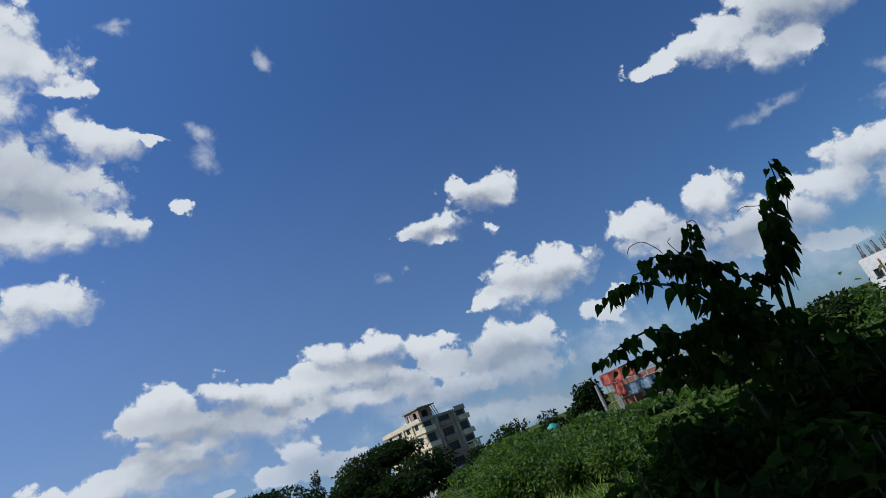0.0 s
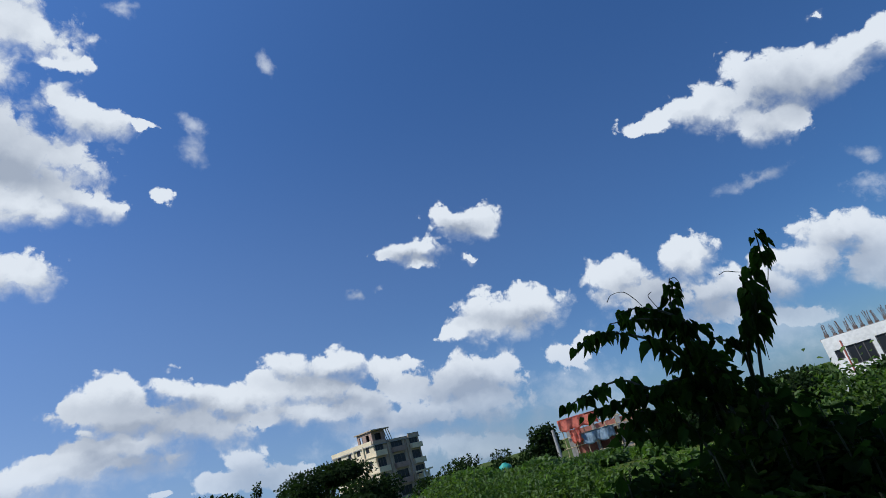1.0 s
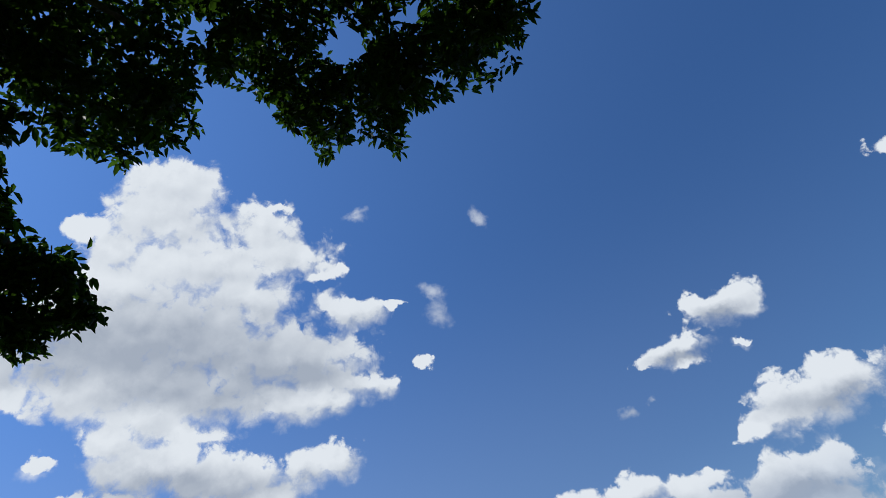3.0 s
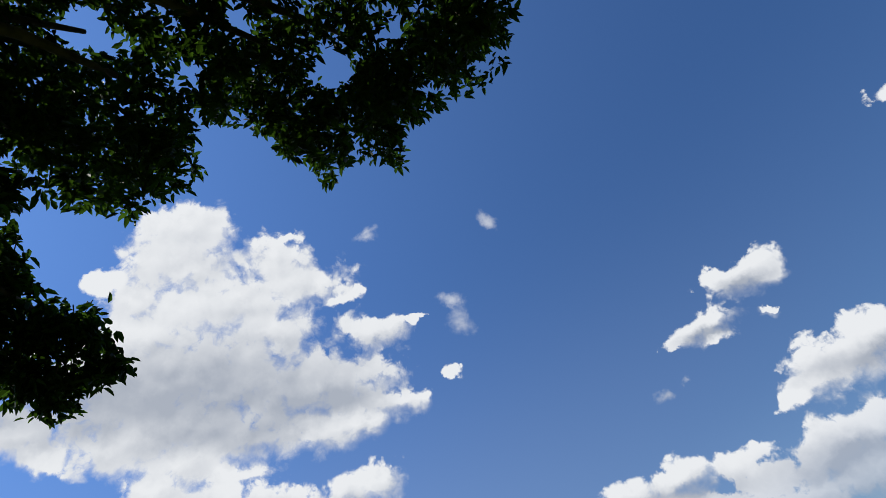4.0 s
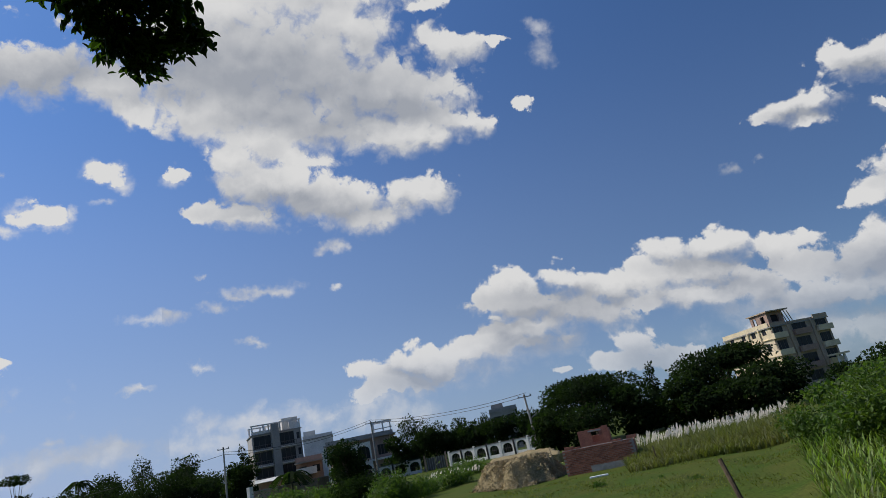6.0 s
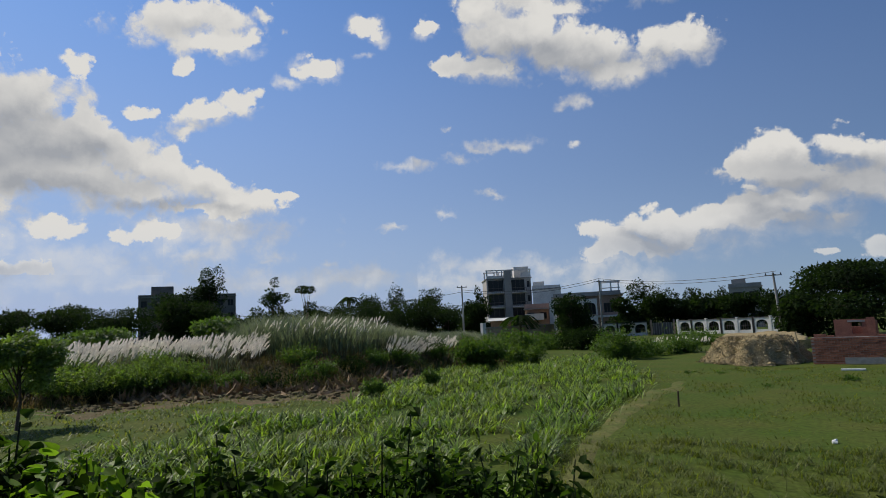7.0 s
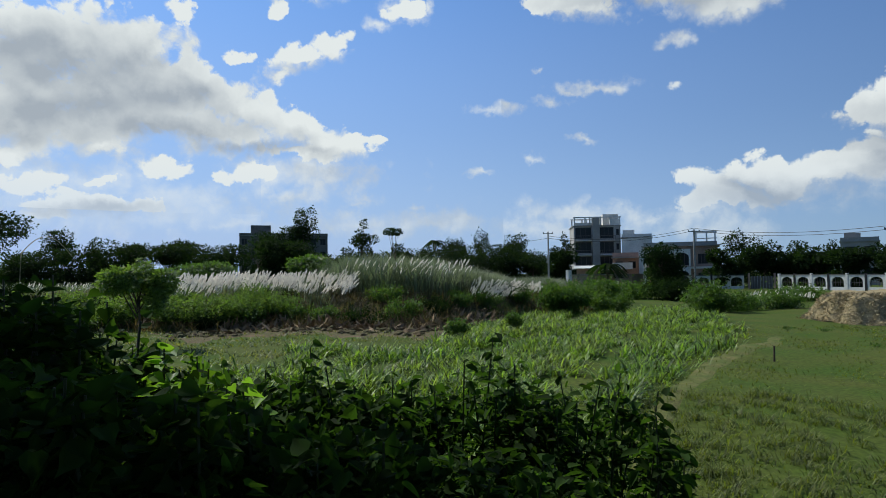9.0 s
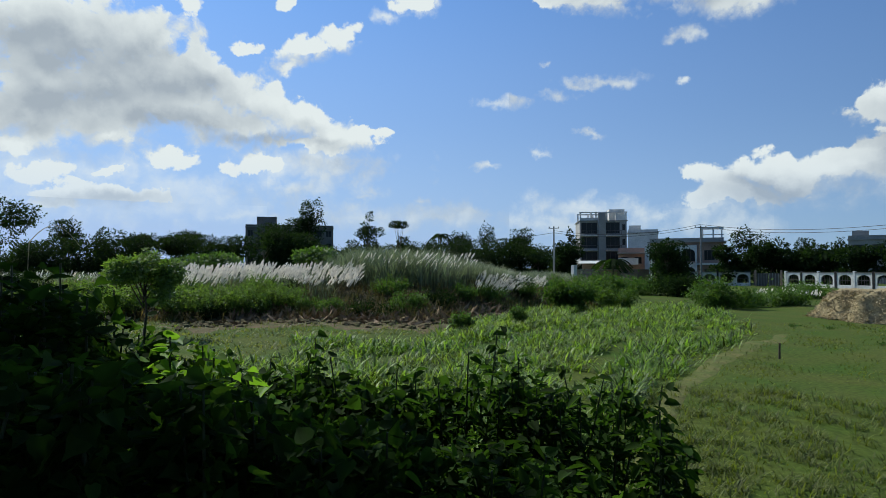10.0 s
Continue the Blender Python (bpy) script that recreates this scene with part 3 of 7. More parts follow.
M_BRICK = material("red_brick", (0.34, 0.14, 0.09), 0.9, 0.3, 3.0, 0.2, second=(0.25, 0.10, 0.07), fine=20.0, island=0.2)
M_MORTAR = material("mortar", (0.34, 0.30, 0.26), 0.95, 0.2, 3.0, 0.2)
# near-black: black paint on piers and insulators, painted shade for rooms behind openings
M_DARK = material("room_shade_and_black_paint", (0.03, 0.03, 0.032), 0.9, 0.3, 1.0, 0.0)
M_FRAME = material("window_frame", (0.10, 0.09, 0.085), 0.6, 0.2, 2.0, 0.0)
# panes; near-black and dull, so they also paint the shade of open loggias
M_GLASS = material("glass_and_loggia_shade", (0.02, 0.022, 0.025), 0.2, 0.1, 1.0, 0.0, spec=0.25)
M_METAL = material("grey_steel", (0.30, 0.30, 0.30), 0.5, 0.2, 3.0, 0.0, metal=0.7)
M_RUST = material("rusty_bar", (0.12, 0.085, 0.07), 0.8, 0.3, 4.0, 0.0)
M_TIN = material("tin_roof", (0.62, 0.60, 0.55), 0.6, 0.15, 1.0, 0.1)
M_BROWN = material("brown_concrete", (0.48, 0.37, 0.27), 0.9, 0.22, 0.5, 0.2, second=(0.39, 0.31, 0.23), fine=6.0)
M_TARP = material("orange_tarpaulin", (0.88, 0.35, 0.26), 0.55, 0.15, 2.0, 0.1, through_light=(1.1, 0.8, 0.7))
M_TARP_BLUE = material("pale_blue_tarpaulin", (0.34, 0.45, 0.55), 0.5, 0.2, 2.0, 0.1)
M_BAMBOO = material("bamboo_pole", (0.42, 0.34, 0.20), 0.7, 0.25, 4.0, 0.0)
M_TANK = material("green_plastic", (0.05, 0.30, 0.24), 0.45, 0.12, 2.0, 0.0)
M_RED = material("brick_red_paint", (0.34, 0.09, 0.06), 0.8, 0.15, 1.0, 0.0)
M_WIRE = material("black_cable", (0.03, 0.03, 0.03), 0.6, 0.1, 1.0, 0.0)
M_PLASTIC = material("white_plastic", (0.8, 0.8, 0.78), 0.5, 0.1, 1.0, 0.0)
M_BANKWEED = material("bank_weed", (0.066, 0.068, 0.028), 0.7, 0.35, 0.5, 0.0, through_light=(1.6, 1.6, 0.8), second=(0.12, 0.085, 0.045), fine=3.0, island=0.4)
M_STRAW_BIT = material("straw_bits", (0.42, 0.335, 0.19), 0.9, 0.35, 3.0, 0.0, fine=10.0, island=0.2)
M_DARK_CONCRETE = material("dark_concrete", (0.20, 0.19, 0.175), 0.9, 0.25, 0.5, 0.2, second=(0.13, 0.125, 0.115), fine=6.0)
M_RANK = material("rank_grass", (0.10, 0.125, 0.028), 0.55, 0.3, 0.5, 0.0, through_light=(1.8, 1.9, 0.8), second=(0.155, 0.16, 0.055), fine=5.0, island=0.35)

# ---- helpers for shapes ----
def link(name, me, mat, parent=None, label=""):
    ob = new(name, me)
    if mat and not me.materials:
        me.materials.append(mat)
    if parent is not None:
        ob.parent = parent
    return tagged(ob, label)


def part(name, bm, mat, parent=None, label="", smooth=False):
    """A bmesh as one mesh object, under a thing or a part where parent is given."""
    me = bpy.data.meshes.new(name)
    bm.to_mesh(me)
    bm.free()
    if smooth:
        for f in me.polygons:
            f.use_smooth = True
    return link(name, me, mat, parent, label)


def thing(name, at, turn=0.0, label="", category="", group="", kind=""):
    """An empty at the base of a thing."""
    ob = new(name)
    ob.matrix_world = pose(at[0], at[1], at[2], 0, 0, turn)
    return tagged(ob, label, category, group, kind)


def box(bm, x0, x1, y0, y1, z0, z1, m=None):
    made = bmesh.ops.create_cube(bm, size=1)["verts"]
    t = Matrix.Translation(((x0 + x1) / 2, (y0 + y1) / 2, (z0 + z1) / 2)) @ Matrix.Diagonal((x1 - x0, y1 - y0, z1 - z0, 1))
    bmesh.ops.transform(bm, matrix=(m @ t if m else t), verts=made)
    return made


def tube(bm, points, radii, sides=6):
    """A tapered tube along points."""
    rings = []
    pts = [Vector(p) for p in points]
    for i, p in enumerate(pts):
        along = (pts[min(i + 1, len(pts) - 1)] - pts[max(i - 1, 0)]).normalized()
        a = along.orthogonal().normalized()
        b = along.cross(a)
        r = radii[i] if not isinstance(radii, (int, float)) else radii
        rings.append([bm.verts.new(p + (a * math.cos(2 * math.pi * k / sides) + b * math.sin(2 * math.pi * k / sides)) * r) for k in range(sides)])
    for q, w in zip(rings, rings[1:]):
        turn = min(range(sides), key=lambda s: sum((q[k].co - w[(k + s) % sides].co).length_squared for k in range(sides)))
        for k in range(sides):
            bm.faces.new((q[k], q[(k + 1) % sides], w[(k + 1 + turn) % sides], w[(k + turn) % sides]))
    for ring in (rings[0], rings[-1]):
        bm.faces.new(ring)


LEAF = np.array([(0, 0, 0), (0.30, 0.5, 0.16), (0.72, 0.34, 0.10), (1, 0, -0.10), (0.72, -0.34, 0.10), (0.30, -0.5, 0.16)])
HEART = np.array([(0.07, 0, 0), (0.0, 0.26, 0.07), (0.16, 0.5, 0.13), (0.46, 0.42, 0.08), (0.76, 0.14, 0.0), (1, 0, -0.14), (0.76, -0.14, 0.0), (0.46, -0.42, 0.08), (0.16, -0.5, 0.13), (0.0, -0.26, 0.07)])
HEART_FACES = ((0, 1, 2, 3, 4, 5), (0, 5, 6, 7, 8, 9))
LEAF_FACES = ((0, 1, 2, 3), (0, 3, 4, 5))
BLADE = np.array([(0, 0.5, 0), (0, -0.5, 0), (0.4, -0.42, 0.03), (0.4, 0.42, 0.03), (0.75, -0.28, -0.06), (0.75, 0.28, -0.06), (1, 0, -0.30)])
BLADE_FACES = ((0, 1, 2, 3), (3, 2, 4, 5), (5, 4, 6))
SPRAY = np.array([(0, 0, 0), (0.5, 0.5, 0.12), (1, 0.1, 0), (0.55, -0.5, -0.12)])
SPRAY_FACES = ((0, 1, 2, 3),)


def unit(v):
    return v / np.maximum(np.linalg.norm(v, axis=1, keepdims=True), 1e-9)


def leaves(name, at, along, up, length, width, mat, parent=None, label="", shape=LEAF, faces=LEAF_FACES):
    """Many small leaves in one mesh: each starts at a point and grows along a way, its face turned up."""
    n = len(at)
    a = unit(np.asarray(along, float))
    s = unit(np.cross(np.asarray(up, float), a))
    u = np.cross(a, s)
    ln, wd = np.broadcast_to(length, (n,))[:, None, None], np.broadcast_to(width, (n,))[:, None, None]
    co = (np.asarray(at)[:, None, :] + shape[None, :, 0:1] * ln * a[:, None, :] + shape[None, :, 1:2] * wd * s[:, None, :]
          + shape[None, :, 2:3] * ln * u[:, None, :]).reshape(-1, 3)
    k = len(shape)
    sizes = np.array([len(f) for f in faces])
    flat = np.array([i for f in faces for i in f])
    loops = (np.arange(n)[:, None] * k + flat[None, :]).reshape(-1)
    totals = np.tile(sizes, n)
    starts = np.concatenate(([0], np.cumsum(totals)[:-1]))
    me = bpy.data.meshes.new(name)
    me.vertices.add(len(co))
    me.vertices.foreach_set("co", co.astype(np.float32).ravel())
    me.loops.add(len(loops))
    me.loops.foreach_set("vertex_index", loops.astype(np.int32))
    me.polygons.add(len(totals))
    me.polygons.foreach_set("loop_start", starts.astype(np.int32))
    me.polygons.foreach_set("loop_total", totals.astype(np.int32))
    me.update(calc_edges=True)
    return link(name, me, mat, parent, label)


RNG = np.random.default_rng(11)


def ball(n, rng=RNG):
    return unit(rng.normal(size=(n, 3)))


def smooth(x, a, b):
    t = np.clip((np.asarray(x, float) - a) / (b - a), 0, 1)
    return t * t * (3 - 2 * t)


# ---- the ground: a roadside bank at the walker's feet, the field, a long earth bank across it ----
BANK_AZ = (40.0, 46.0, 51.0, 56.0, 62.0, 68.0, 75.0, 82.0, 88.0, 100.0, 112.0)
BANK_FOOT = (52.0, 42.0, 40.0, 33.0, 28.5, 30.0, 32.0, 30.5, 34.0, 38.0, 40.0)


def lumps(x, y):
    return (np.sin(x * 0.9 + 1.7 * np.sin(y * 0.31)) * np.cos(y * 0.8 + 1.1 * np.sin(x * 0.37)) + 0.5 * np.sin(x * 2.3 + y * 1.7))


def ground_z(x, y):
    x, y = np.asarray(x, float), np.asarray(y, float)
    r = np.hypot(x, y)
    az = np.degrees(np.arctan2(-x, y))
    z = 1.05 * (1 - smooth(r, 1.6, 5.5))
    z = z + 0.05 * smooth(r, 4, 9) * (1 - smooth(r, 60, 120)) * lumps(x * 0.5, y * 0.5)
    foot = np.interp(az, BANK_AZ, BANK_FOOT)
    on = smooth(az, 42, 50) * (1 - smooth(az, 112, 122))
    rise = smooth(r, foot, foot + 5.5) * (1 - 0.4 * smooth(r, foot + 14, foot + 40))
    z = z + on * rise * (1.35 + 0.12 * lumps(x, y))
    # a rough slope of scrub past the lawn
    east = (1 - smooth(az, -2, 5)) * smooth(az, -75, -55)
    z = z + east * smooth(r, 9, 20) * (1 - smooth(r, 35, 60)) * 0.5
    return z


def ground_point(az, d, lift=0.0):
    v = heading(az, 0, d)
    return Vector((v.x, v.y, float(ground_z(v.x, v.y)) + lift))


def ground_sheet():
    rings = [0.0, 0.6, 1.1, 1.6] + [1.6 * 1.045 ** k for k in range(1, 110)] + [220, 280, 380, 560, 900, 1500, 2600, 4200]
    cols = 240
    bm = bmesh.new()
    mid = bm.verts.new((0, 0, 1.05))
    last = None
    for r in rings[1:]:
        ring = []
        for k in range(cols):
            v = heading(k * 360 / cols, 0, r)
            ring.append(bm.verts.new((v.x, v.y, float(ground_z(v.x, v.y)))))
        for k in range(cols):
            if last is None:
                bm.faces.new((mid, ring[k], ring[(k + 1) % cols]))
            else:
                bm.faces.new((last[k], ring[k], ring[(k + 1) % cols], last[(k + 1) % cols]))
        last = ring
    bmesh.ops.recalc_face_normals(bm, faces=bm.faces)
    return tagged(part("ground", bm, M_LAWN, None, smooth=True), "green turf field with worn brown patches", "ground", kind="structure")


ground_sheet()


def drape(name, az0, az1, near, far, mat, label, cuts=40, rows=14, lift=0.03):
    """A patch of other soil on the ground, with a ragged rim that dips under the turf."""
    bm = bmesh.new()
    grid = []
    for j in range(rows + 1):
        row = []
        for i in range(cuts + 1):
            a = az0 + (az1 - az0) * i / cuts
            d = near(a) + (far(a) - near(a)) * j / rows
            v = heading(a, 0, d)
            rim = min(i, cuts - i) / cuts * 6, min(j, rows - j) / rows * 4
            low = min(1.0, rim[0], rim[1] + 0.35 * math.sin(a * 2.1) + 0.2 * math.sin(a * 5.3))
            row.append(bm.verts.new((v.x, v.y, float(ground_z(v.x, v.y)) + lift * 1.6 * low - lift * 0.6 + 0.02 * float(lumps(v.x * 2, v.y * 2)))))
        grid.append(row)
    for a, b in zip(grid, grid[1:]):
        for i in range(cuts):
            bm.faces.new((a[i], a[i + 1], b[i + 1], b[i]))
    bmesh.ops.recalc_face_normals(bm, faces=bm.faces)
    return tagged(part(name, bm, mat, None, smooth=True), label, "ground", kind="structure")


def foot_of_bank(a):
    return float(np.interp(a, BANK_AZ, BANK_FOOT))


drape("bare_earth", 54, 86, lambda a: foot_of_bank(a) - 4.2 + 0.8 * math.sin(a * 0.9), lambda a: foot_of_bank(a) + 1.2, M_SOIL,
      "bare brown earth at the foot of the bank")
drape("bank_slope", 44, 112, lambda a: foot_of_bank(a) + 0.6, lambda a: foot_of_bank(a) + 9.0, M_BANK,
      "dark earth bank under weeds and reeds", cuts=90)
drape("worn_path", 30, 43, lambda a: 24.9 - (a - 30) * 1.5, lambda a: 28.6 - (a - 30) * 1.5, M_TRACK, "worn brown track along the tall grass", cuts=20, rows=6)

# ---- buildings ----
def wall_grid(bm, m, width, height, holes, thick_=0.25, base=0.0):
    """A wall with real openings, in pieces: holes are (x0, x1, z0, z1); m carries x along the wall, y inwards."""
    xs = sorted({0.0, width, *[h[0] for h in holes], *[h[1] for h in holes]})
    zs = sorted({base, height, *[h[2] for h in holes], *[h[3] for h in holes]})
    for z0, z1 in zip(zs, zs[1:]):
        run = None
        for x0, x1 in zip(xs, xs[1:]):
            open_ = any(h[0] - 1e-6 <= x0 and x1 <= h[1] + 1e-6 and h[2] - 1e-6 <= z0 and z1 <= h[3] + 1e-6 for h in holes)
            if open_:
                if run is not None:
                    box(bm, run, x0, 0, thick_, z0, z1, m)
                run = None
            elif run is None:
                run = x0
        if run is not None:
            box(bm, run, xs[-1], 0, thick_, z0, z1, m)


def window_in(parent, m, x0, x1, z0, z1, mullions=1, glass=M_GLASS, frame_mat=M_FRAME, name="window"):
    """A window with frame, bars and a pane, set in an opening."""
    bm = bmesh.new()
    f = 0.07
    for a, b, c, d in ((x0, x1, z0, z0 + f), (x0, x1, z1 - f, z1), (x0, x0 + f, z0 + f, z1 - f), (x1 - f, x1, z0 + f, z1 - f)):
        box(bm, a, b, 0.09, 0.16, c, d, m)
    bmesh.ops.remove_doubles(bm, verts=bm.verts, dist=0.001)
    w = part(name, bm, frame_mat, parent)
    for k in range(mullions):
        c = x0 + (x1 - x0) * (k + 1) / (mullions + 1)
        bm = bmesh.new()
        box(bm, c - 0.03, c + 0.03, 0.09, 0.15, z0 + f, z1 - f, m)
        part("mullion", bm, frame_mat, w)
    bm = bmesh.new()
    box(bm, x0 + f, x1 - f, 0.112, 0.127, z0 + f, z1 - f, m)
    part("pane", bm, glass, w)
    return w


def slab(parent, name, x0, x1, y0, y1, z0, z1, mat, m=None, label="", bevel=0.0):
    bm = bmesh.new()
    box(bm, x0, x1, y0, y1, z0, z1, m)
    if bevel:
        bmesh.ops.bevel(bm, geom=list(bm.edges), offset=bevel, segments=1, affect="EDGES")
    return part(name, bm, mat, parent, label)


def face(ax, ay, bx, by):
    """The frame of a wall from a to b, with y inwards (to the left of the way)."""
    way = Vector((bx - ax, by - ay, 0))
    return Matrix.Translation((ax, ay, 0)) @ Matrix.Rotation(math.atan2(way.y, way.x), 4, "Z"), way.length


def apartment_block():
    """Four storeys, cream on the sunny side, bare concrete with loggias on the other, a stair head on the roof."""
    c = heading(1.05, 0, 118)
    b = thing("apartment_block", (c.x, c.y, 0), 1.05, "unfinished four-storey apartment block, cream side wall and bare concrete balconies", "building")
    far = 13.0
    rs, ls = math.radians(42), math.radians(132)
    m_r, wr = face(0, 0, 0.92 * far * math.cos(rs), 0.92 * far * math.sin(rs))
    m_l, wl = face(far * 0.95 * math.cos(ls), far * 0.95 * math.sin(ls), 0, 0)
    top = 11.0
    holes_r, holes_l = [], []
    for s in range(4):
        z = 0.4 + s * 2.9
        holes_r += [(0.15, 2.3, z + 0.75, z + 2.45), (4.3, 7.3, z + 0.75, z + 2.4), (9.3, 11.6, z + 0.75, z + 2.45)]
        holes_l += [(1.4, 2.5, z + 1.0, z + 2.3), (4.6, 5.6, z + 1.0, z + 2.3), (7.2, 8.3, z + 0.9, z + 2.3), (9.9, 10.9, z + 0.9, z + 2.3)]
    bm = bmesh.new()
    wall_grid(bm, m_r, wr, top, holes_r)
    part("wall", bm, M_BROWN, b, "bare brown concrete front wall")
    bm = bmesh.new()
    wall_grid(bm, m_l, wl - 0.01, top, holes_l)
    part("wall", bm, M_CREAM, b, "cream painted side wall")
    for h in holes_r:
        window_in(b, m_r, *h, mullions=2)
    for h in holes_l:
        window_in(b, m_l, *h, mullions=1)
    corner = m_r @ Matrix.Translation((0, 0, 0))
    # a solid block whose black colour stands in for the rooms' shade
    slab(b, "unlit_room_fill", 0.3, wr - 0.1, 0.45, wl - 0.1, 0, top - 0.05, M_DARK, corner)
    slab(b, "roof", -0.25, wr + 0.2, -0.25, wl + 0.1, top, top + 0.18, M_CONCRETE, corner)
    for s in range(1, 4):
        z = 0.4 + s * 2.9
        for x0, x1, mat in ((-0.35, 2.5, M_CREAM), (4.1, 7.5, M_PINK), (9.1, 12.2, M_CREAM)):
            bm = bmesh.new()
            box(bm, x0, x1, -0.6, 0.0, z - 0.12, z, m_r)
            for q0, q1, p0, p1 in ((x0, x1, -0.6, -0.48), (x0, x0 + 0.12, -0.48, 0), (x1 - 0.12, x1, -0.48, 0)):
                box(bm, q0, q1, p0, p1, z, z + 0.85, m_r)
            part("balcony", bm, mat, b)
        slab(b, "ledge", 0.1, wl - 0.1, -0.2, 0.0, z - 0.05, z + 0.06, M_CREAM, m_l)
    for x in (3.2, 8.2):
        slab(b, "pier", x, x + 0.5, -0.25, -0.003, 0, top + 0.3, M_BROWN, m_r)
    for x in (6.4, 9.2):
        slab(b, "pier", x, x + 0.28, -0.28, -0.003, 0, top + 0.4, M_CREAM, m_l)
    for x0, x1, h in ((-0.2, 3.0, 0.55), (3.8, 8.0, 0.35), (9.0, wr + 0.1, 0.75)):
        slab(b, "parapet", x0, x1, -0.22, -0.05, top + 0.19, top + 0.18 + h, M_BROWN, m_r)
    slab(b, "parapet", 0.0, wl - 0.3, -0.22, -0.05, top + 0.19, top + 0.95, M_CREAM, m_l)
    bm = bmesh.new()
    wall_grid(bm, m_l @ Matrix.Translation((7.6, 0.5, top + 0.19)), 4.2, 2.5, [(0.6, 1.5, 0.8, 2.0), (2.5, 3.4, 0.8, 2.0)])
    wall_grid(bm, m_r @ Matrix.Translation((0.75, 0.9, top + 0.19)), 3.4, 2.5, [(0.8, 2.4, 0.8, 2.0)])
    part("stair_head", bm, M_PINK, b)
    slab(b, "stair_head_roof", 0.2, 4.9, 0.1, 5.2, top + 2.7, top + 2.9, M_BROWN, m_r)
    # black block, colour in place of shade inside the stair head
    slab(b, "stair_head_shade_fill", 1.2, 4.0, 1.2, 4.2, top + 0.2, top + 2.6, M_DARK, m_r)
    for k in range(3):
        bm = bmesh.new()
        tube(bm, [m_r @ Vector((4.2 + k * 0.6, 0.4, top + 0.2)), m_r @ Vector((3.5 + k * 0.6, 0.4, top + 2.6))], 0.08, 5)
        part("prop", bm, M_BAMBOO, b)
    for x in (8.7, 10.1):
        bm = bmesh.new()
        tube(bm, [m_r @ Vector((x, -2.4, 0)), m_r @ Vector((x, -2.4, 4.4))], 0.2, 8)
        part("column", bm, M_WHITE, b)
    slab(b, "porch_roof", 8.0, 11.0, -2.8, -1.01, 4.4, 4.7, M_CREAM, m_r)


apartment_block()


def tower_house():
    """The white and grey four-storey house with a frame of beams on its roof."""
    c = heading(45.15, 0, 131)
    b = thing("tower_house", (c.x, c.y, 0), 45.15 + 8, "pale grey four-storey house with white roof beams and balconies", "building")
    w, dep, top = 9.6, 9.0, 12.4
    m_f, _ = face(-w / 2, 0, w / 2, 0)
    m_s, _ = face(w / 2, 0, w / 2, dep)
    holes = []
    for s in range(4):
        z = 0.3 + s * 3.05
        holes += [(0.3, 3.6, z + 0.35, z + 2.7), (5.3, 8.2, z + 0.35, z + 2.7), (8.7, 9.3, z + 1.0, z + 2.3)]
    side = [(1.2, 2.6, 0.3 + s * 3.05 + 0.9, 0.3 + s * 3.05 + 2.4) for s in range(4)] + [(4.6, 6.6, 0.3 + s * 3.05 + 0.9, 0.3 + s * 3.05 + 2.4) for s in range(4)]
    bm = bmesh.new()
    wall_grid(bm, m_f, w, top, holes)
    part("wall", bm, M_GREYPAINT, b)
    bm = bmesh.new()
    wall_grid(bm, m_s, dep, top, side)
    part("wall", bm, M_WHITE, b, "white side wall")
    bm = bmesh.new()
    box(bm, -w / 2, -w / 2 + 0.25, 0.26, dep, 0, top)
    box(bm, -w / 2 + 0.26, w / 2 - 0.26, dep - 0.25, dep, 0, top)
    part("wall", bm, M_GREYPAINT, b)
    for h in holes:
        window_in(b, m_f, *h, mullions=2)
    for h in side:
        window_in(b, m_s, *h)
    # no rooms here: a black filling paints their shade behind the windows
    slab(b, "unlit_room_fill", -w / 2 + 0.4, w / 2 - 0.4, 0.5, dep - 0.4, 0, top - 0.1, M_DARK)
    slab(b, "roof", -w / 2 - 0.2, w / 2 + 0.2, -0.2, dep + 0.1, top, top + 0.18, M_CONCRETE)
    slab(b, "pier", -1.1, 0.4, -1.15, -0.003, 0, top + 1.7, M_CONCRETE, None, "broad grey plastered pier")
    for s in range(1, 4):
        z = 0.3 + s * 3.05
        for x0, x1 in ((-w / 2 + 0.1, -w / 2 + 3.65), (0.45, 3.6)):
            bm = bmesh.new()
            box(bm, x0, x1, -1.1, 0, z - 0.14, z)
            part("balcony", bm, M_WHITE, b)
            bm = bmesh.new()
            box(bm, x0, x1, -1.08, -0.98, z + 0.85, z + 0.95)
            rail = part("railing", bm, M_FRAME, b)
            for k in range(9):
                x = x0 + (x1 - x0) * (k + 0.05) / 8.2
                bm = bmesh.new()
                box(bm, x, x + 0.05, -1.06, -1.0, z, z + 0.85)
                part("baluster", bm, M_FRAME, rail)
    for x in (-w / 2, -w / 2 + 2.2, -1.6, 0.6, 2.6, w / 2 - 0.3):
        slab(b, "roof_post", x, x + 0.3, -0.1, 0.2, top + 0.19, top + 1.75, M_WHITE)
        slab(b, "roof_post", x, x + 0.3, 5.2, 5.5, top + 0.19, top + 1.75, M_WHITE)
    for y in (-0.1, 5.2):
        slab(b, "roof_beam", -w / 2 - 0.1, w / 2 + 0.1, y, y + 0.3, top + 1.75, top + 2.0, M_WHITE)
    slab(b, "parapet", -w / 2, -0.5, -0.15, -0.02, top + 0.19, top + 0.75, M_WHITE)
    slab(b, "parapet", w / 2 - 1.9, w / 2, -0.15, -0.02, top + 0.19, top + 1.4, M_WHITE)
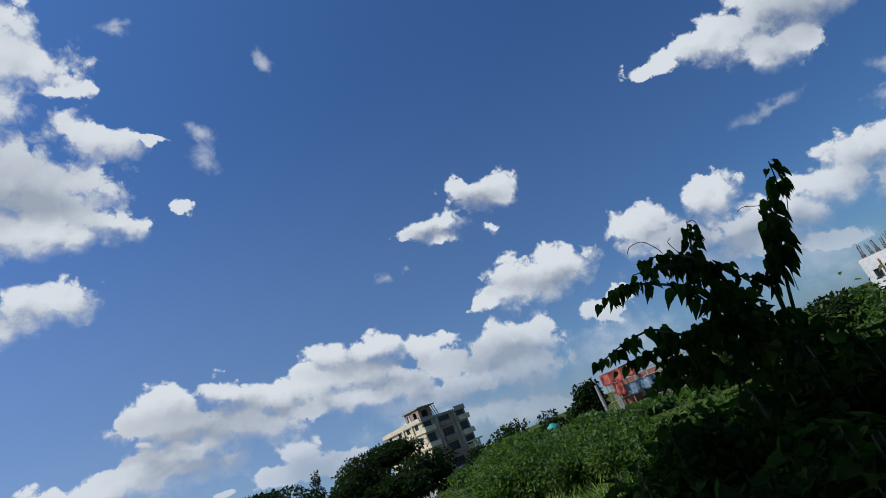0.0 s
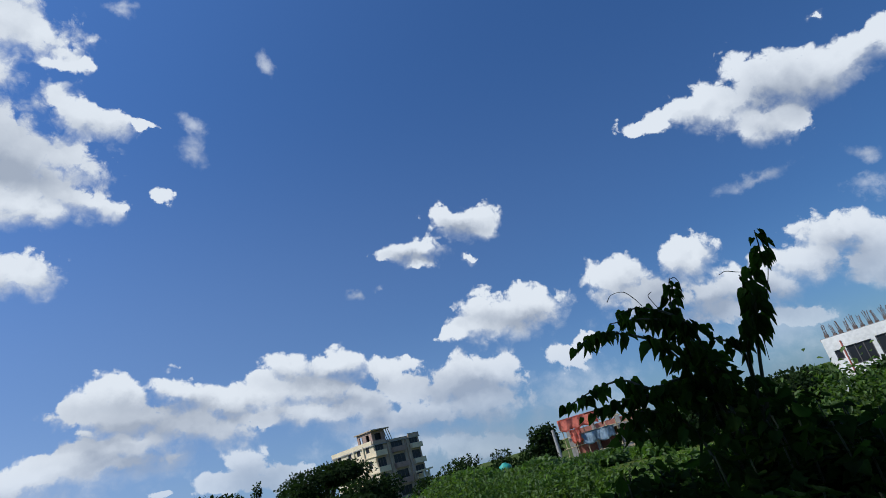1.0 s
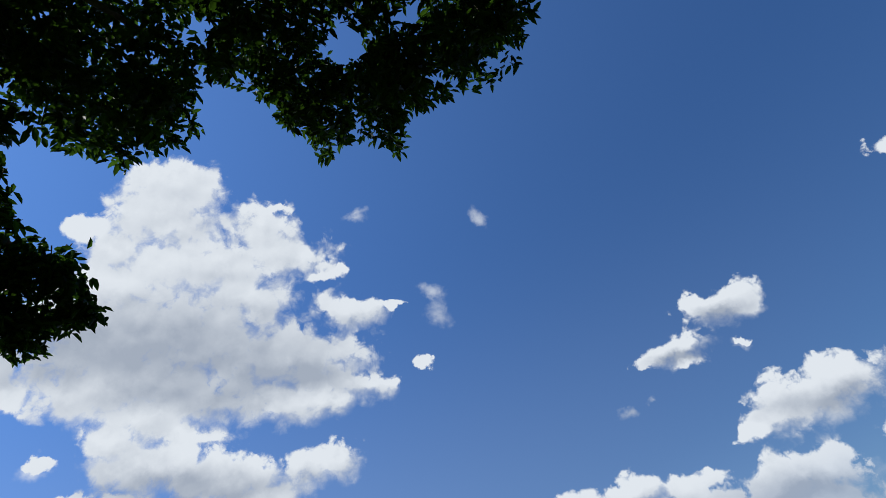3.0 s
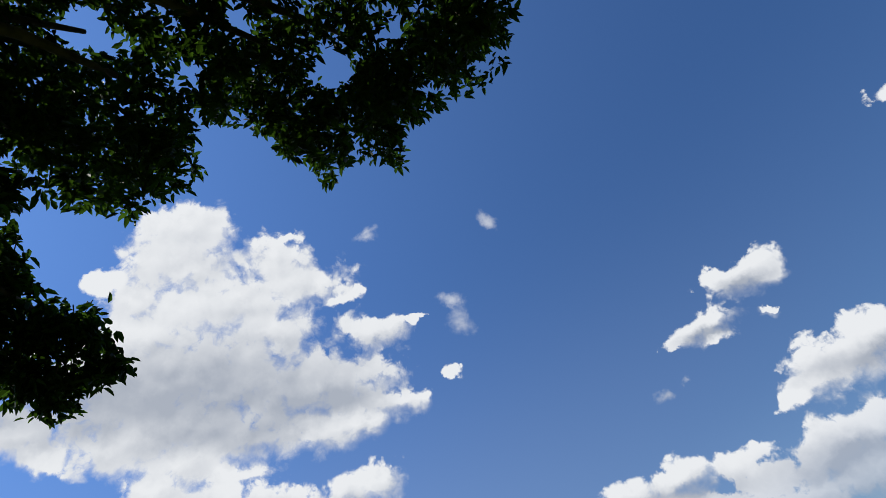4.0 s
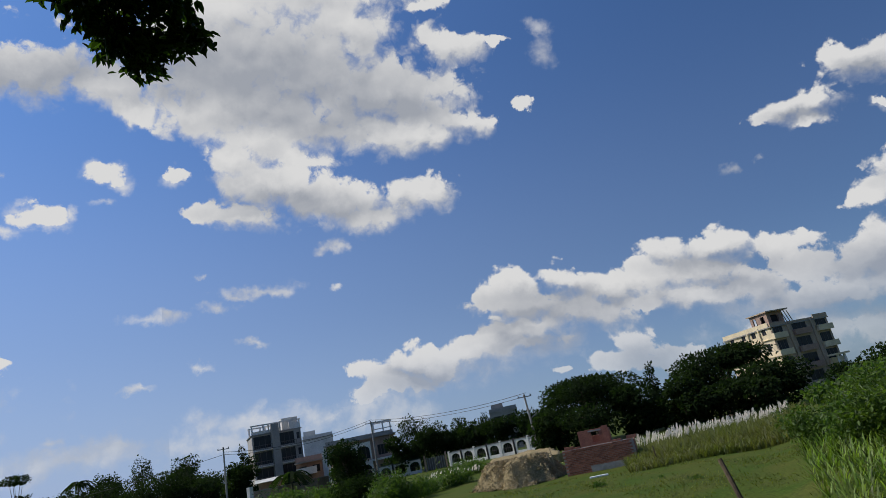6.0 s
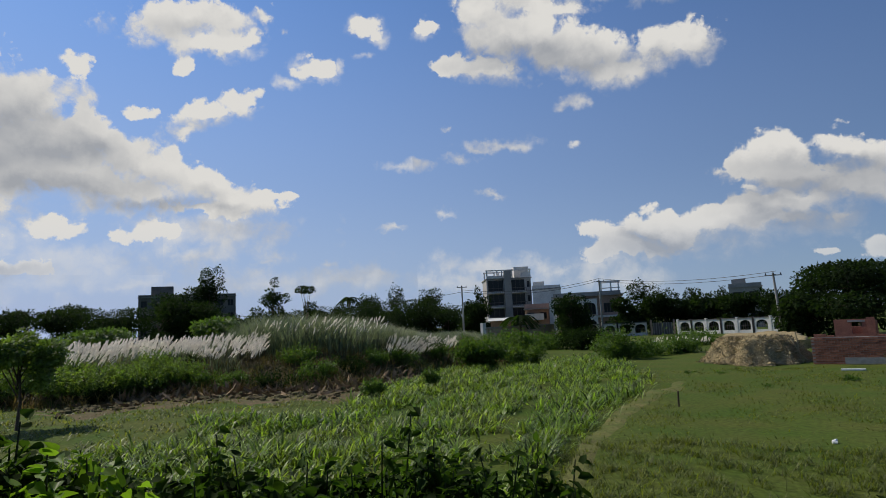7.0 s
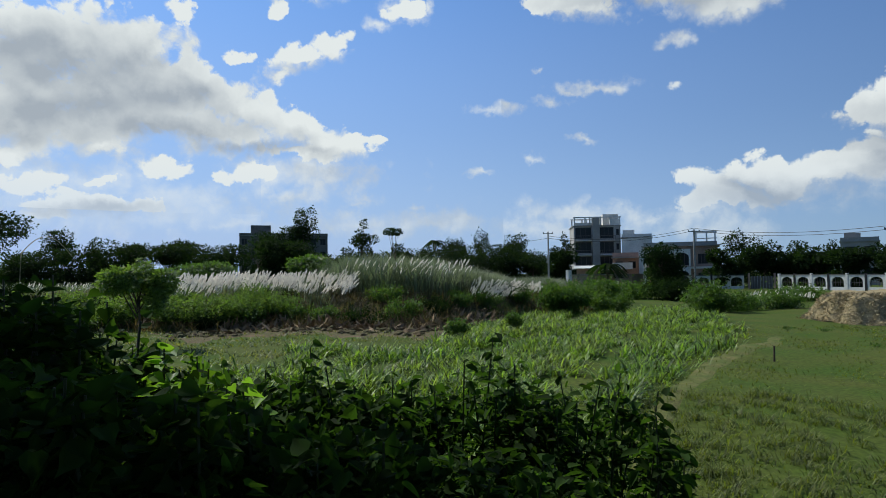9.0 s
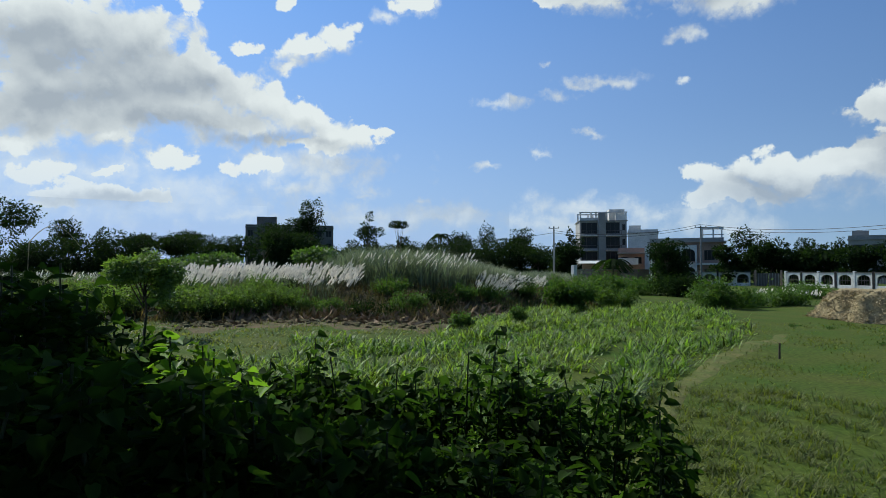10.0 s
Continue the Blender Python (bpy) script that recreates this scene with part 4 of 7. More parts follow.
    slab(b, "stair_head", 1.4, w / 2 - 0.2, 1.2, 4.8, top + 0.19, top + 2.6, M_WHITE)


tower_house()


def plain_house(name, label, az, d, w, dep, h, mat, turn=0.0, storeys=2, bays=3, parapet=0.6, openings=True, name_cat="building"):
    """A plain block of a house with storeys, windows, roof edge and parapet."""
    c = heading(az, 0, d)
    b = thing(name, (c.x, c.y, 0), az + turn, label, name_cat)
    m_f, _ = face(-w / 2, 0, w / 2, 0)
    m_s, _ = face(w / 2, 0, w / 2, dep)
    m_l, _ = face(-w / 2, dep, -w / 2, 0)
    st = h / storeys
    bay = w / bays
    hf = [(k * bay + bay * 0.22, k * bay + bay * 0.78, s * st + st * 0.30, s * st + st * 0.78) for s in range(storeys) for k in range(bays)] if openings else []
    hs = [(dep * 0.3, dep * 0.6, s * st + st * 0.30, s * st + st * 0.78) for s in range(storeys)] if openings else []
    for m, ww, hh in ((m_f, w, hf), (m_s, dep, hs), (m_l, dep, hs)):
        bm = bmesh.new()
        wall_grid(bm, m, ww - (0 if m is m_f else 0.26), h, hh)
        part("wall", bm, mat, b)
        for q in hh:
            window_in(b, m, *q, mullions=1)
    # black filling behind the openings, shade of the rooms put into colour
    slab(b, "unlit_room_fill", -w / 2 + 0.4, w / 2 - 0.4, 0.45, dep - 0.1, 0, h - 0.1, M_DARK)
    slab(b, "roof", -w / 2 - 0.15, w / 2 + 0.15, -0.2, dep + 0.1, h, h + 0.15, M_CONCRETE)
    if parapet:
        slab(b, "parapet", -w / 2, w / 2, -0.1, 0.05, h + 0.151, h + 0.15 + parapet, mat)
    return b


b = plain_house("white_house", "white rendered house with a plain roof parapet", 41.7, 128, 5.8, 7, 9.6, M_WHITE, storeys=3, bays=2, openings=False)
slab(b, "stair_head", -2.7, -0.4, 1.5, 4, 9.76, 11.3, M_WHITE)
b = plain_house("terraced_house", "low house with pink walls and a white balcony front", 42.7, 116, 4.6, 7, 5.2, M_PINK, storeys=2, bays=2, parapet=0.9)
slab(b, "balcony", -2.3, 1.2, -1.3, -0.201, 3.2, 4.4, M_WHITE)
slab(b, "canopy", -2.5, 2.0, -1.6, -0.201, 5.2, 5.4, M_CONCRETE)
# the shuttered block behind the trees
b = plain_house("concrete_block", "dark unfinished concrete block of four storeys behind trees", 74.2, 150, 20.5, 10, 12.3, M_DARK_CONCRETE, storeys=4, bays=9, parapet=0.5)
slab(b, "roof_room", -7.8, -3.2, 2.2, 6, 12.46, 15.0, M_DARK_CONCRETE)
slab(b, "roof_room", 1.6, 5.4, 2.2, 6, 12.46, 14.8, M_DARK_CONCRETE)
b = plain_house("far_house", "pale concrete house half hidden by trees", 24.9, 125, 5.5, 6, 7.4, M_CONCRETE, storeys=2, bays=2)
slab(b, "roof_room", -2.2, 0.2, 1.5, 4, 7.56, 9.0, M_CONCRETE)


def arch_points(x0, x1, z0, spring, n=8):
    """The outline of a pointed arch opening from its left foot to its right foot."""
    mid, half = (x0 + x1) / 2, (x1 - x0) / 2
    pts = [(x0, z0)]
    for k in range(n + 1):
        a = math.pi * k / n
        pts.append((mid - half * math.cos(a), spring + half * 0.85 * math.sin(a) ** 0.8))
    return pts + [(x1, z0)]


def arch_panel(bm, m, x0, x1, z0, z1, gap0, gap1, sill, spring, thick_=0.2):
    """A panel of wall with an arched opening through it."""
    arch = arch_points(gap0, gap1, sill, spring)
    for y in (0.0, thick_):
        top = [bm.verts.new(m @ Vector((x, y, z1))) for x, _ in arch]
        rim = [bm.verts.new(m @ Vector((x, y, z))) for x, z in arch]
        for k in range(len(arch) - 1):
            if abs(arch[k][0] - arch[k + 1][0]) > 1e-6:
                bm.faces.new((rim[k], rim[k + 1], top[k + 1], top[k]))
        if y == 0.0:
            front = rim
        else:
            for k in range(len(rim) - 1):
                bm.faces.new((front[k], front[k + 1], rim[k + 1], rim[k]))
    box(bm, x0, gap0, 0, thick_, z0, z1, m)
    box(bm, gap1, x1, 0, thick_, z0, z1, m)
    box(bm, gap0, gap1, 0, thick_, z0, sill, m)


def garden_wall(name, az0, d0, az1, d1, label, height=1.95, bay=2.15):
    """A white boundary wall of arched bays between dark piers."""
    a, e = heading(az0, 0, d0), heading(az1, 0, d1)
    b = thing(name, (a.x, a.y, 0), 0, label, "wall")
    m, run = face(0, 0, e.x - a.x, e.y - a.y)
    count = max(1, round(run / bay))
    step = run / count
    for k in range(count):
        x = k * step
        bm = bmesh.new()
        arch_panel(bm, m, x + 0.14, x + step - 0.14, 0, height, x + 0.36, x + step - 0.36, 0.45, 1.08)
        part("panel", bm, M_WHITE, b)
        bm = bmesh.new()
        for q in range(5):
            c = x + 0.36 + (step - 0.72) * (q + 0.5) / 5
            box(bm, c - 0.02, c + 0.02, 0.08, 0.12, 0.55, 1.6, m)
        box(bm, x + 0.36, x + step - 0.36, 0.08, 0.121, 1.02, 1.08, m)
        part("grille", bm, M_FRAME, b)
        slab(b, "coping", x + 0.1, x + step - 0.1, -0.06, 0.26, height, height + 0.12, M_DARK_CONCRETE, m)
        slab(b, "pier", x - 0.14, x + 0.14, -0.05, 0.25, 0, height + 0.25, M_DARK if k % 2 else M_WHITE, m)
    return b


garden_wall("garden_wall", 40.9, 97, 37.1, 98, "white garden wall of wide arched openings before the villa", bay=3.2)
garden_wall("garden_wall", 36.9, 98, 33.0, 98, "white garden wall of arched openings with grilles")
garden_wall("garden_wall", 30.5, 96, 22.0, 88, "long white garden wall of arched openings between dark piers")


def gate(az0, az1, d):
    a, e = heading(az0, 0, d), heading(az1, 0, d)
    b = thing("metal_gate", (a.x, a.y, 0), 0, "dark sheet-metal gate between the white walls", "gate")
    m, run = face(0, 0, e.x - a.x, e.y - a.y)
    for k in range(2):
        slab(b, "gate_leaf", k * run / 2 + 0.03, (k + 1) * run / 2 - 0.03, 0, 0.06, 0.1, 1.85, M_FRAME, m)
        for q in range(4):
            x = k * run / 2 + run / 2 * (q + 0.5) / 4
            slab(b, "rib", x - 0.03, x + 0.03, -0.03, -0.001, 0.1, 1.85, M_METAL, m)
    slab(b, "gate_post", -0.3, -0.05, -0.1, 0.2, 0, 2.3, M_PINK, m)
    slab(b, "gate_post", run + 0.05, run + 0.3, -0.1, 0.2, 0, 2.3, M_PINK, m)


gate(32.6, 30.9, 97)


def arched_villa():
    """The two-storey brick-coloured villa with pointed white arches and a roof frame."""
    c = heading(38.1, 0, 110)
    b = thing("villa", (c.x, c.y, 0), 38.1 - 3, "two-storey pink villa with white pointed arches and a roof pergola", "house")
    w, dep, top = 11.6, 8.0, 6.9
    m, _ = face(-w / 2, 0, w / 2, 0)
    holes = [(5.2, 7.2, 0.3, 2.9), (5.2, 7.2, 3.7, 6.0), (8.6, 10.2, 3.9, 5.6), (8.6, 10.2, 0.8, 2.4), (1.0, 3.4, 3.8, 5.8), (1.0, 3.4, 0.6, 2.6)]
    bm = bmesh.new()
    wall_grid(bm, m, w, top, holes)
    part("wall", bm, M_PINK, b)
    for h in holes:
        window_in(b, m, *h, mullions=2)
    bm = bmesh.new()
    box(bm, -w / 2, -w / 2 + 0.25, 0.26, dep, 0, top)
    box(bm, w / 2 - 0.25, w / 2, 0.26, dep, 0, top)
    part("wall", bm, M_PINK, b)
    # black filling paints the shade indoors
    slab(b, "unlit_room_fill", -w / 2 + 0.4, w / 2 - 0.4, 0.5, dep, 0, top - 0.1, M_DARK)
    slab(b, "roof", -w / 2 - 0.4, w / 2 + 0.4, -0.5, dep, top, top + 0.2, M_CONCRETE)
    slab(b, "floor_edge", -w / 2 - 0.2, w / 2 + 0.2, -0.5, -0.003, 3.1, 3.45, M_WHITE)
    for z0, sp in ((0.2, 1.9), (3.5, 4.9)):
        for x0 in (4.9, 2.2, 0.2):
            bm = bmesh.new()
            arch_panel(bm, m @ Matrix.Translation((0, -0.9, 0)), x0, x0 + 2.6, z0, z0 + 2.9, x0 + 0.25, x0 + 2.35, z0 + 0.02, sp)
            part("arch", bm, M_WHITE, b)
    slab(b, "parapet", -w / 2, w / 2, -0.3, -0.1, top + 0.201, top + 0.75, M_CONCRETE)
    for x in (2.4, 4.1, w / 2 - 0.4):
        for y in (0.4, 3.4):
            slab(b, "pergola_post", x, x + 0.22, y, y + 0.22, top + 0.2, top + 2.3, M_WHITE)
    for y in (0.4, 3.4):
        slab(b, "pergola_beam", 2.2, w / 2, y, y + 0.25, top + 2.3, top + 2.55, M_WHITE)
    slab(b, "pergola_beam", 2.3, w / 2, 0.4, 0.6, top + 1.2, top + 1.35, M_WHITE)


arched_villa()


def bricks_on(parent, m, run, height, z0=0.0, limit=300):
    """Courses of bricks proud of a core, as pieces of their own on one mesh."""
    bl, bh = 0.25, 0.085
    bm = bmesh.new()
    box(bm, -bl / 2 + 0.008, bl / 2 - 0.008, -0.02, 0.02, -bh / 2 + 0.006, bh / 2 - 0.006)
    me = bpy.data.meshes.new("brick")
    bm.to_mesh(me)
    bm.free()
    me.materials.append(M_BRICK_PIECE)
    rng = random.Random(3)
    courses, per = int((height - z0) / bh), int(run / bl)
    made = 0
    rest = bmesh.new()
    for j in reversed(range(courses)):
        for i in range(per):
            x = (i + 0.5 + (0.5 if j % 2 else 0)) * bl
            if x > run - bl / 2:
                continue
            t = m @ Matrix.Translation((x, -0.012 + rng.uniform(-0.004, 0.004), z0 + (j + 0.5) * bh))
            if made < limit:
                o = new("brick", me)
                o.parent = parent
                o.matrix_local = t
                made += 1
            else:
                box(rest, -bl / 2 + 0.008, bl / 2 - 0.008, -0.02, 0.02, -bh / 2 + 0.006, bh / 2 - 0.006, t)
    tagged(part("brickwork", rest, M_BRICK, parent), kind="stuff")


def piece_material():
    m = material("brick_piece", (0.36, 0.15, 0.095), 0.9, 0.25, 3.0, 0.15, fine=20.0)
    nt = m.node_tree
    info, hsv = nt.nodes.new("ShaderNodeObjectInfo"), nt.nodes.new("ShaderNodeHueSaturation")
    span = nt.nodes.new("ShaderNodeMapRange")
    span.inputs[3].default_value, span.inputs[4].default_value = 0.6, 1.25
    p = nt.nodes["Principled BSDF"]
    old = p.inputs["Base Color"].links[0].from_socket
    nt.links.new(info.outputs["Random"], span.inputs[0])
    nt.links.new(span.outputs[0], hsv.inputs["Value"])
    nt.links.new(old, hsv.inputs["Color"])
    nt.links.new(hsv.outputs[0], p.inputs["Base Color"])
    return m


M_BRICK_PIECE = piece_material()


def brick_enclosure():
    """A half-built brick wall beside the heap, with a small brick room behind it."""
    a, e = heading(20.6, 0, 35.6), heading(14.4, 0, 35.2)
    b = thing("brick_wall", (a.x, a.y, 0), 0, "half-built red brick wall with a grey cement foot", "wall")
    m, run = face(0, 0, e.x - a.x, e.y - a.y)
    slab(b, "core", 0, run, 0, 0.22, -0.1, 1.3, M_MORTAR, m)
    slab(b, "cement_foot", run * 0.35, run, -0.05, -0.036, 0.0, 0.32, M_CONCRETE, m)
    slab(b, "return_wall", run - 0.22, run, 0.221, 2.4, -0.1, 1.2, M_BRICK, m)
    bricks_on(b, m, run, 1.3)
    for x, h in ((0.15, 0.16), (0.5, 0.08), (run - 1.1, 0.09), (run - 0.3, 0.17)):
        slab(b, "loose_course", x, x + 0.5, 0.0, 0.2, 1.301, 1.3 + h, M_BRICK, m)
    a, e = heading(18.9, 0, 37.6), heading(16.3, 0, 37.4)
    r = thing("brick_room", (a.x, a.y, 0), 0, "small roofless brick room with a dark doorway", "shed")
    m, run = face(0, 0, e.x - a.x, e.y - a.y)
    bm = bmesh.new()
    wall_grid(bm, m, run, 2.1, [(0.75, 1.2, 1.35, 1.95)], 0.22)
    box(bm, 0, 0.22, 0.221, 1.6, 0, 1.9, m)
    box(bm, run - 0.22, run, 0.221, 1.6, 0, 2.0, m)
    box(bm, 0.23, run - 0.23, 1.38, 1.6, 0, 1.7, m)
    part("wall", bm, M_BRICK, r)
    slab(r, "lintel", 0.6, 1.35, -0.02, 0.1, 1.96, 2.05, M_CONCRETE, m)
    slab(r, "pier", run - 0.3, run + 0.05, -0.06, -0.003, 0, 2.18, M_BRICK, m)


brick_enclosure()


def low_yard():
    """The brick yard wall with a tin-roofed shed and its white end post."""
    a, e = heading(47.8, 0, 84), heading(41.2, 0, 96)
    b = thing("yard_wall", (a.x, a.y, 0), 0, "weathered brick yard wall with a white end post", "wall")
    m, run = face(0, 0, e.x - a.x, e.y - a.y)
    slab(b, "brickwork", 0.5, run, 0, 0.25, 0, 2.3, M_PINK, m)
    slab(b, "coping", 0.5, run, -0.05, 0.3, 2.3, 2.4, M_CONCRETE, m)
    slab(b, "end_post", -0.1, 0.5, -0.1, 0.4, 0, 3.0, M_WHITE, m)
    for k in range(6):
        slab(b, "pier", 1 + k * (run - 1.5) / 6, 1.3 + k * (run - 1.5) / 6, -0.1, -0.003, 0, 2.35, M_PINK, m)
    c = heading(46.0, 0, 92)
    s = thing("tin_shed", (c.x, c.y, 0), 46, "low shed with a pale tin roof", "shed")
    slab(s, "wall", -1.7, 1.7, 0, 2.4, 0, 3.2, M_PINK)
    bm = bmesh.new()
    box(bm, -2.1, 2.1, -0.6, 3.0, 3.3, 3.38, Matrix.Rotation(0.12, 4, "X"))
    part("roof", bm, M_TIN, s)


low_yard()


def tarp_sheet(bm, m, w, h, folds, drop=0.25, n=16):
    """A slack cloth with folds, as a thin sheet with thickness."""
    front = []
    for j in range(7):
        row = []
        for i in range(n + 1):
            x, z = w * i / n, h * j / 6
            y = 0.22 * math.sin(i * folds) * (0.4 + 0.6 * j / 6) + 0.1 * math.sin(i * 2.3 + j)
            sag = -drop * abs(math.sin(i * folds * 0.5)) * (1 - j / 6)
            row.append(bm.verts.new(m @ Vector((x, y, z + sag))))
        front.append(row)
    for a, b in zip(front, front[1:]):
        for i in range(n):
            bm.faces.new((a[i], a[i + 1], b[i + 1], b[i]))
    bmesh.ops.solidify(bm, geom=list(bm.faces), thickness=0.02)


def building_site():
    """A frame of concrete floors in bamboo scaffolding under tarpaulins."""
    c = heading(-19.3, 0, 60)
    b = thing("building_site", (c.x, c.y, 0), -19.3, "house under construction with bamboo scaffolding and orange tarpaulins", "building")
    w = 7.2
    for z in (0.6, 2.55):
        slab(b, "floor_slab", -w / 2, w / 2, 0, 5, z, z + 0.2, M_CONCRETE)
    for x in (-w / 2, -1.2, 1.2, w / 2 - 0.3):
        for y in (0.1, 4.6):
            slab(b, "column", x, x + 0.3, y, y + 0.3, 0, 3.6, M_CONCRETE)
    slab(b, "back_wall", -w / 2, w / 2, 4.91, 5.1, 0, 3.3, M_BRICK)
    for k in range(9):
        x = -w / 2 - 0.3 + k * (w + 0.6) / 8
        bm = bmesh.new()
        tube(bm, [(x, -0.9, 0), (x + 0.1, -0.85, 4.0 + 0.3 * math.sin(k * 2.1))], 0.05, 5)
        part("scaffold_pole", bm, M_BAMBOO, b)
    for z in (0.9, 1.8, 2.7, 3.4):
        bm = bmesh.new()
        tube(bm, [(-w / 2 - 0.6, -0.95, z), (0, -1.0, z + 0.1), (w / 2 + 0.6, -0.95, z - 0.05)], 0.045, 5)
        part("scaffold_rail", bm, M_BAMBOO, b)
    bm = bmesh.new()
    tarp_sheet(bm, Matrix.Translation((-w / 2 - 0.4, -1.2, 3.5)), 3.6, 0.9, 1.3)
    part("tarpaulin", bm, M_TARP, b, "crumpled orange tarpaulin", smooth=True)
    bm = bmesh.new()
    tarp_sheet(bm, Matrix.Translation((-w / 2 + 0.4, -1.2, 2.3)), 1.0, 1.0, 1.9, n=8)
    part("tarpaulin", bm, M_TARP, b, "hanging orange tarpaulin", smooth=True)
    bm = bmesh.new()
    tarp_sheet(bm, Matrix.Translation((-w / 2 + 1.3, -1.15, 1.9)), 3.0, 0.9, 0.9)
    part("tarpaulin", bm, M_TARP_BLUE, b, "pale blue tarpaulin on the scaffold", smooth=True)
    slab(b, "foot_wall", -w / 2 + 0.5, w / 2, -0.6, -0.3, 0, 0.7, M_BROWN)


building_site()


def rebar_house():
    """The white flat-roofed house with starter bars standing on its roof."""
    c = heading(-37.9, 0, 54)
    b = thing("white_roofed_house", (c.x, c.y, 0), -37.9 - 12, "white house with red corner wall and starter bars on its roof", "house")
    w, dep, top = 9.0, 7.0, 4.3
    m, _ = face(0, 0, w, 0)
    holes = [(0.5, 1.0, 2.6, 3.3), (1.3, 3.0, 2.0, 3.4), (3.3, 5.2, 2.1, 3.5), (6.0, 7.6, 2.1, 3.4), (1.9, 2.7, 0.1, 1.6)]
    bm = bmesh.new()
    wall_grid(bm, m, w, top, holes)
    part("wall", bm, M_WHITE, b)
    for h in holes:
        window_in(b, m, *h, mullions=2 if h[1] - h[0] > 1 else 0)
    m_l, _ = face(0, dep, 0, 0)
    bm = bmesh.new()
    wall_grid(bm, m_l, dep - 0.26, top - 0.3, [(dep - 1.4, dep - 0.6, 1.9, 3.2)])
    part("wall", bm, M_RED, b, "brick-red side wall")
    window_in(b, m_l, dep - 1.4, dep - 0.6, 1.9, 3.2, mullions=0)
    # one black block as painted shade behind the windows
    slab(b, "unlit_room_fill", 0.4, w - 0.4, 0.5, dep, 0, top - 0.3, M_DARK)
    slab(b, "roof", -0.1, w + 0.2, 0.26, dep + 0.2, top - 0.15, top + 0.05, M_CONCRETE)
    slab(b, "drain_pipe", 1.12, 1.2, -0.09, -0.004, 0, top - 0.4, M_RED)
    for k in range(9):
        for y in (0.6, 3.6):
            x = 0.35 + k * 1.0
            bm = bmesh.new()
            box(bm, x - 0.13, x + 0.13, y, y + 0.26, top + 0.051, top + 0.3)
            rng = random.Random(k * 7 + int(y))
            for q in range(5):
                tube(bm, [(x - 0.1 + 0.05 * q, y + 0.13, top + 0.3), (x - 0.1 + 0.05 * q + rng.uniform(-0.15, 0.15), y + 0.13, top + 0.9 + rng.uniform(0, 0.3))], 0.022, 4)
            part("starter_bars", bm, M_RUST, b)


rebar_house()


def water_tank(az, d, z, label):
    c = heading(az, 0, d)
    b = thing("water_tank", (c.x, c.y, 0), az, label, "tank")
    for x in (-0.35, 0.35):
        for y in (-0.35, 0.35):
            slab(b, "leg", x - 0.05, x + 0.05, y - 0.05, y + 0.05, 0, z, M_CONCRETE)
    bm = bmesh.new()
    prof = ((0.42, 0), (0.46, 0.05), (0.46, 0.3), (0.44, 0.33), (0.46, 0.36), (0.46, 0.7), (0.40, 0.82), (0.16, 0.95), (0.16, 1.0))
    tube(bm, [(0, 0, z + h) for _, h in prof], [r for r, _ in prof], 16)
    part("barrel", bm, M_TANK, b, "green plastic barrel", smooth=True)


water_tank(-9.8, 45, 1.35, "green plastic water tank on short posts")
water_tank(-42.5, 50, 2.2, "green plastic water tank beside the white house")


def utility_pole(az, d, top, label, lean=0.0, arms=1, lamp=False):
    c = ground_point(az, d)
    b = thing("utility_pole", c, az, label, "pole")
    bm = bmesh.new()
    tube(bm, [(0, 0, -0.3), (lean * top, 0, top)], [0.16, 0.10], 8)
    part("mast", bm, M_CONCRETE, b)
    for k in range(arms):
        z = top - 0.35 - 0.7 * k
        slab(b, "cross_arm", lean * z - 0.8, lean * z + 0.8, -0.22, -0.11, z, z + 0.1, M_METAL)
        for x in (-0.7, 0.0, 0.7):
            bm = bmesh.new()
            tube(bm, [(lean * z + x, -0.16, z + 0.1), (lean * z + x, -0.16, z + 0.18), (lean * z + x, -0.16, z + 0.3)], [0.05, 0.07, 0.03], 6)
            part("insulator", bm, M_DARK, b)
    if lamp:
        bm = bmesh.new()
        tube(bm, [(0, 0, top * 0.6), (0.7, -0.1, top * 0.66)], 0.04, 6)
        box(bm, 0.6, 1.2, -0.22, 0.02, top * 0.66, top * 0.66 + 0.1)
        part("street_light", bm, M_METAL, b)
    return Vector((c.x, c.y, top - 0.2))


pole_a = utility_pole(49.6, 96, 8.3, "slim concrete power pole among the trees")
pole_b = utility_pole(36.9, 94, 8.7, "tall concrete power pole before the villa")
pole_c = utility_pole(22.5, 72, 6.7, "leaning power pole beside the garden wall", lean=-0.04, lamp=True)
pole_d = utility_pole(-14.8, 44, 3.2, "thin grey pole among the bushes", arms=0)


def cable(p, q, sag, label):
    bm = bmesh.new()
    pts = [p.lerp(q, k / 16) - Vector((0, 0, sag * (1 - (k / 8 - 1) ** 2))) for k in range(17)]
    tube(bm, pts, 0.028, 5)
    tagged(part("power_cable", bm, M_WIRE), label, "cable", group="power cables")


for dz in (0.0, 0.35):
    up = Vector((0, 0, dz))
    cable(pole_a + up, pole_b + up, 1.0, "black power cable hung between poles")
    cable(pole_b + up, pole_c + up, 0.7, "black power cable hung between poles")
cable(pole_a, heading(72, 0, 130) + Vector((0, 0, 7.0)), 1.2, "black power cable running off behind the trees")

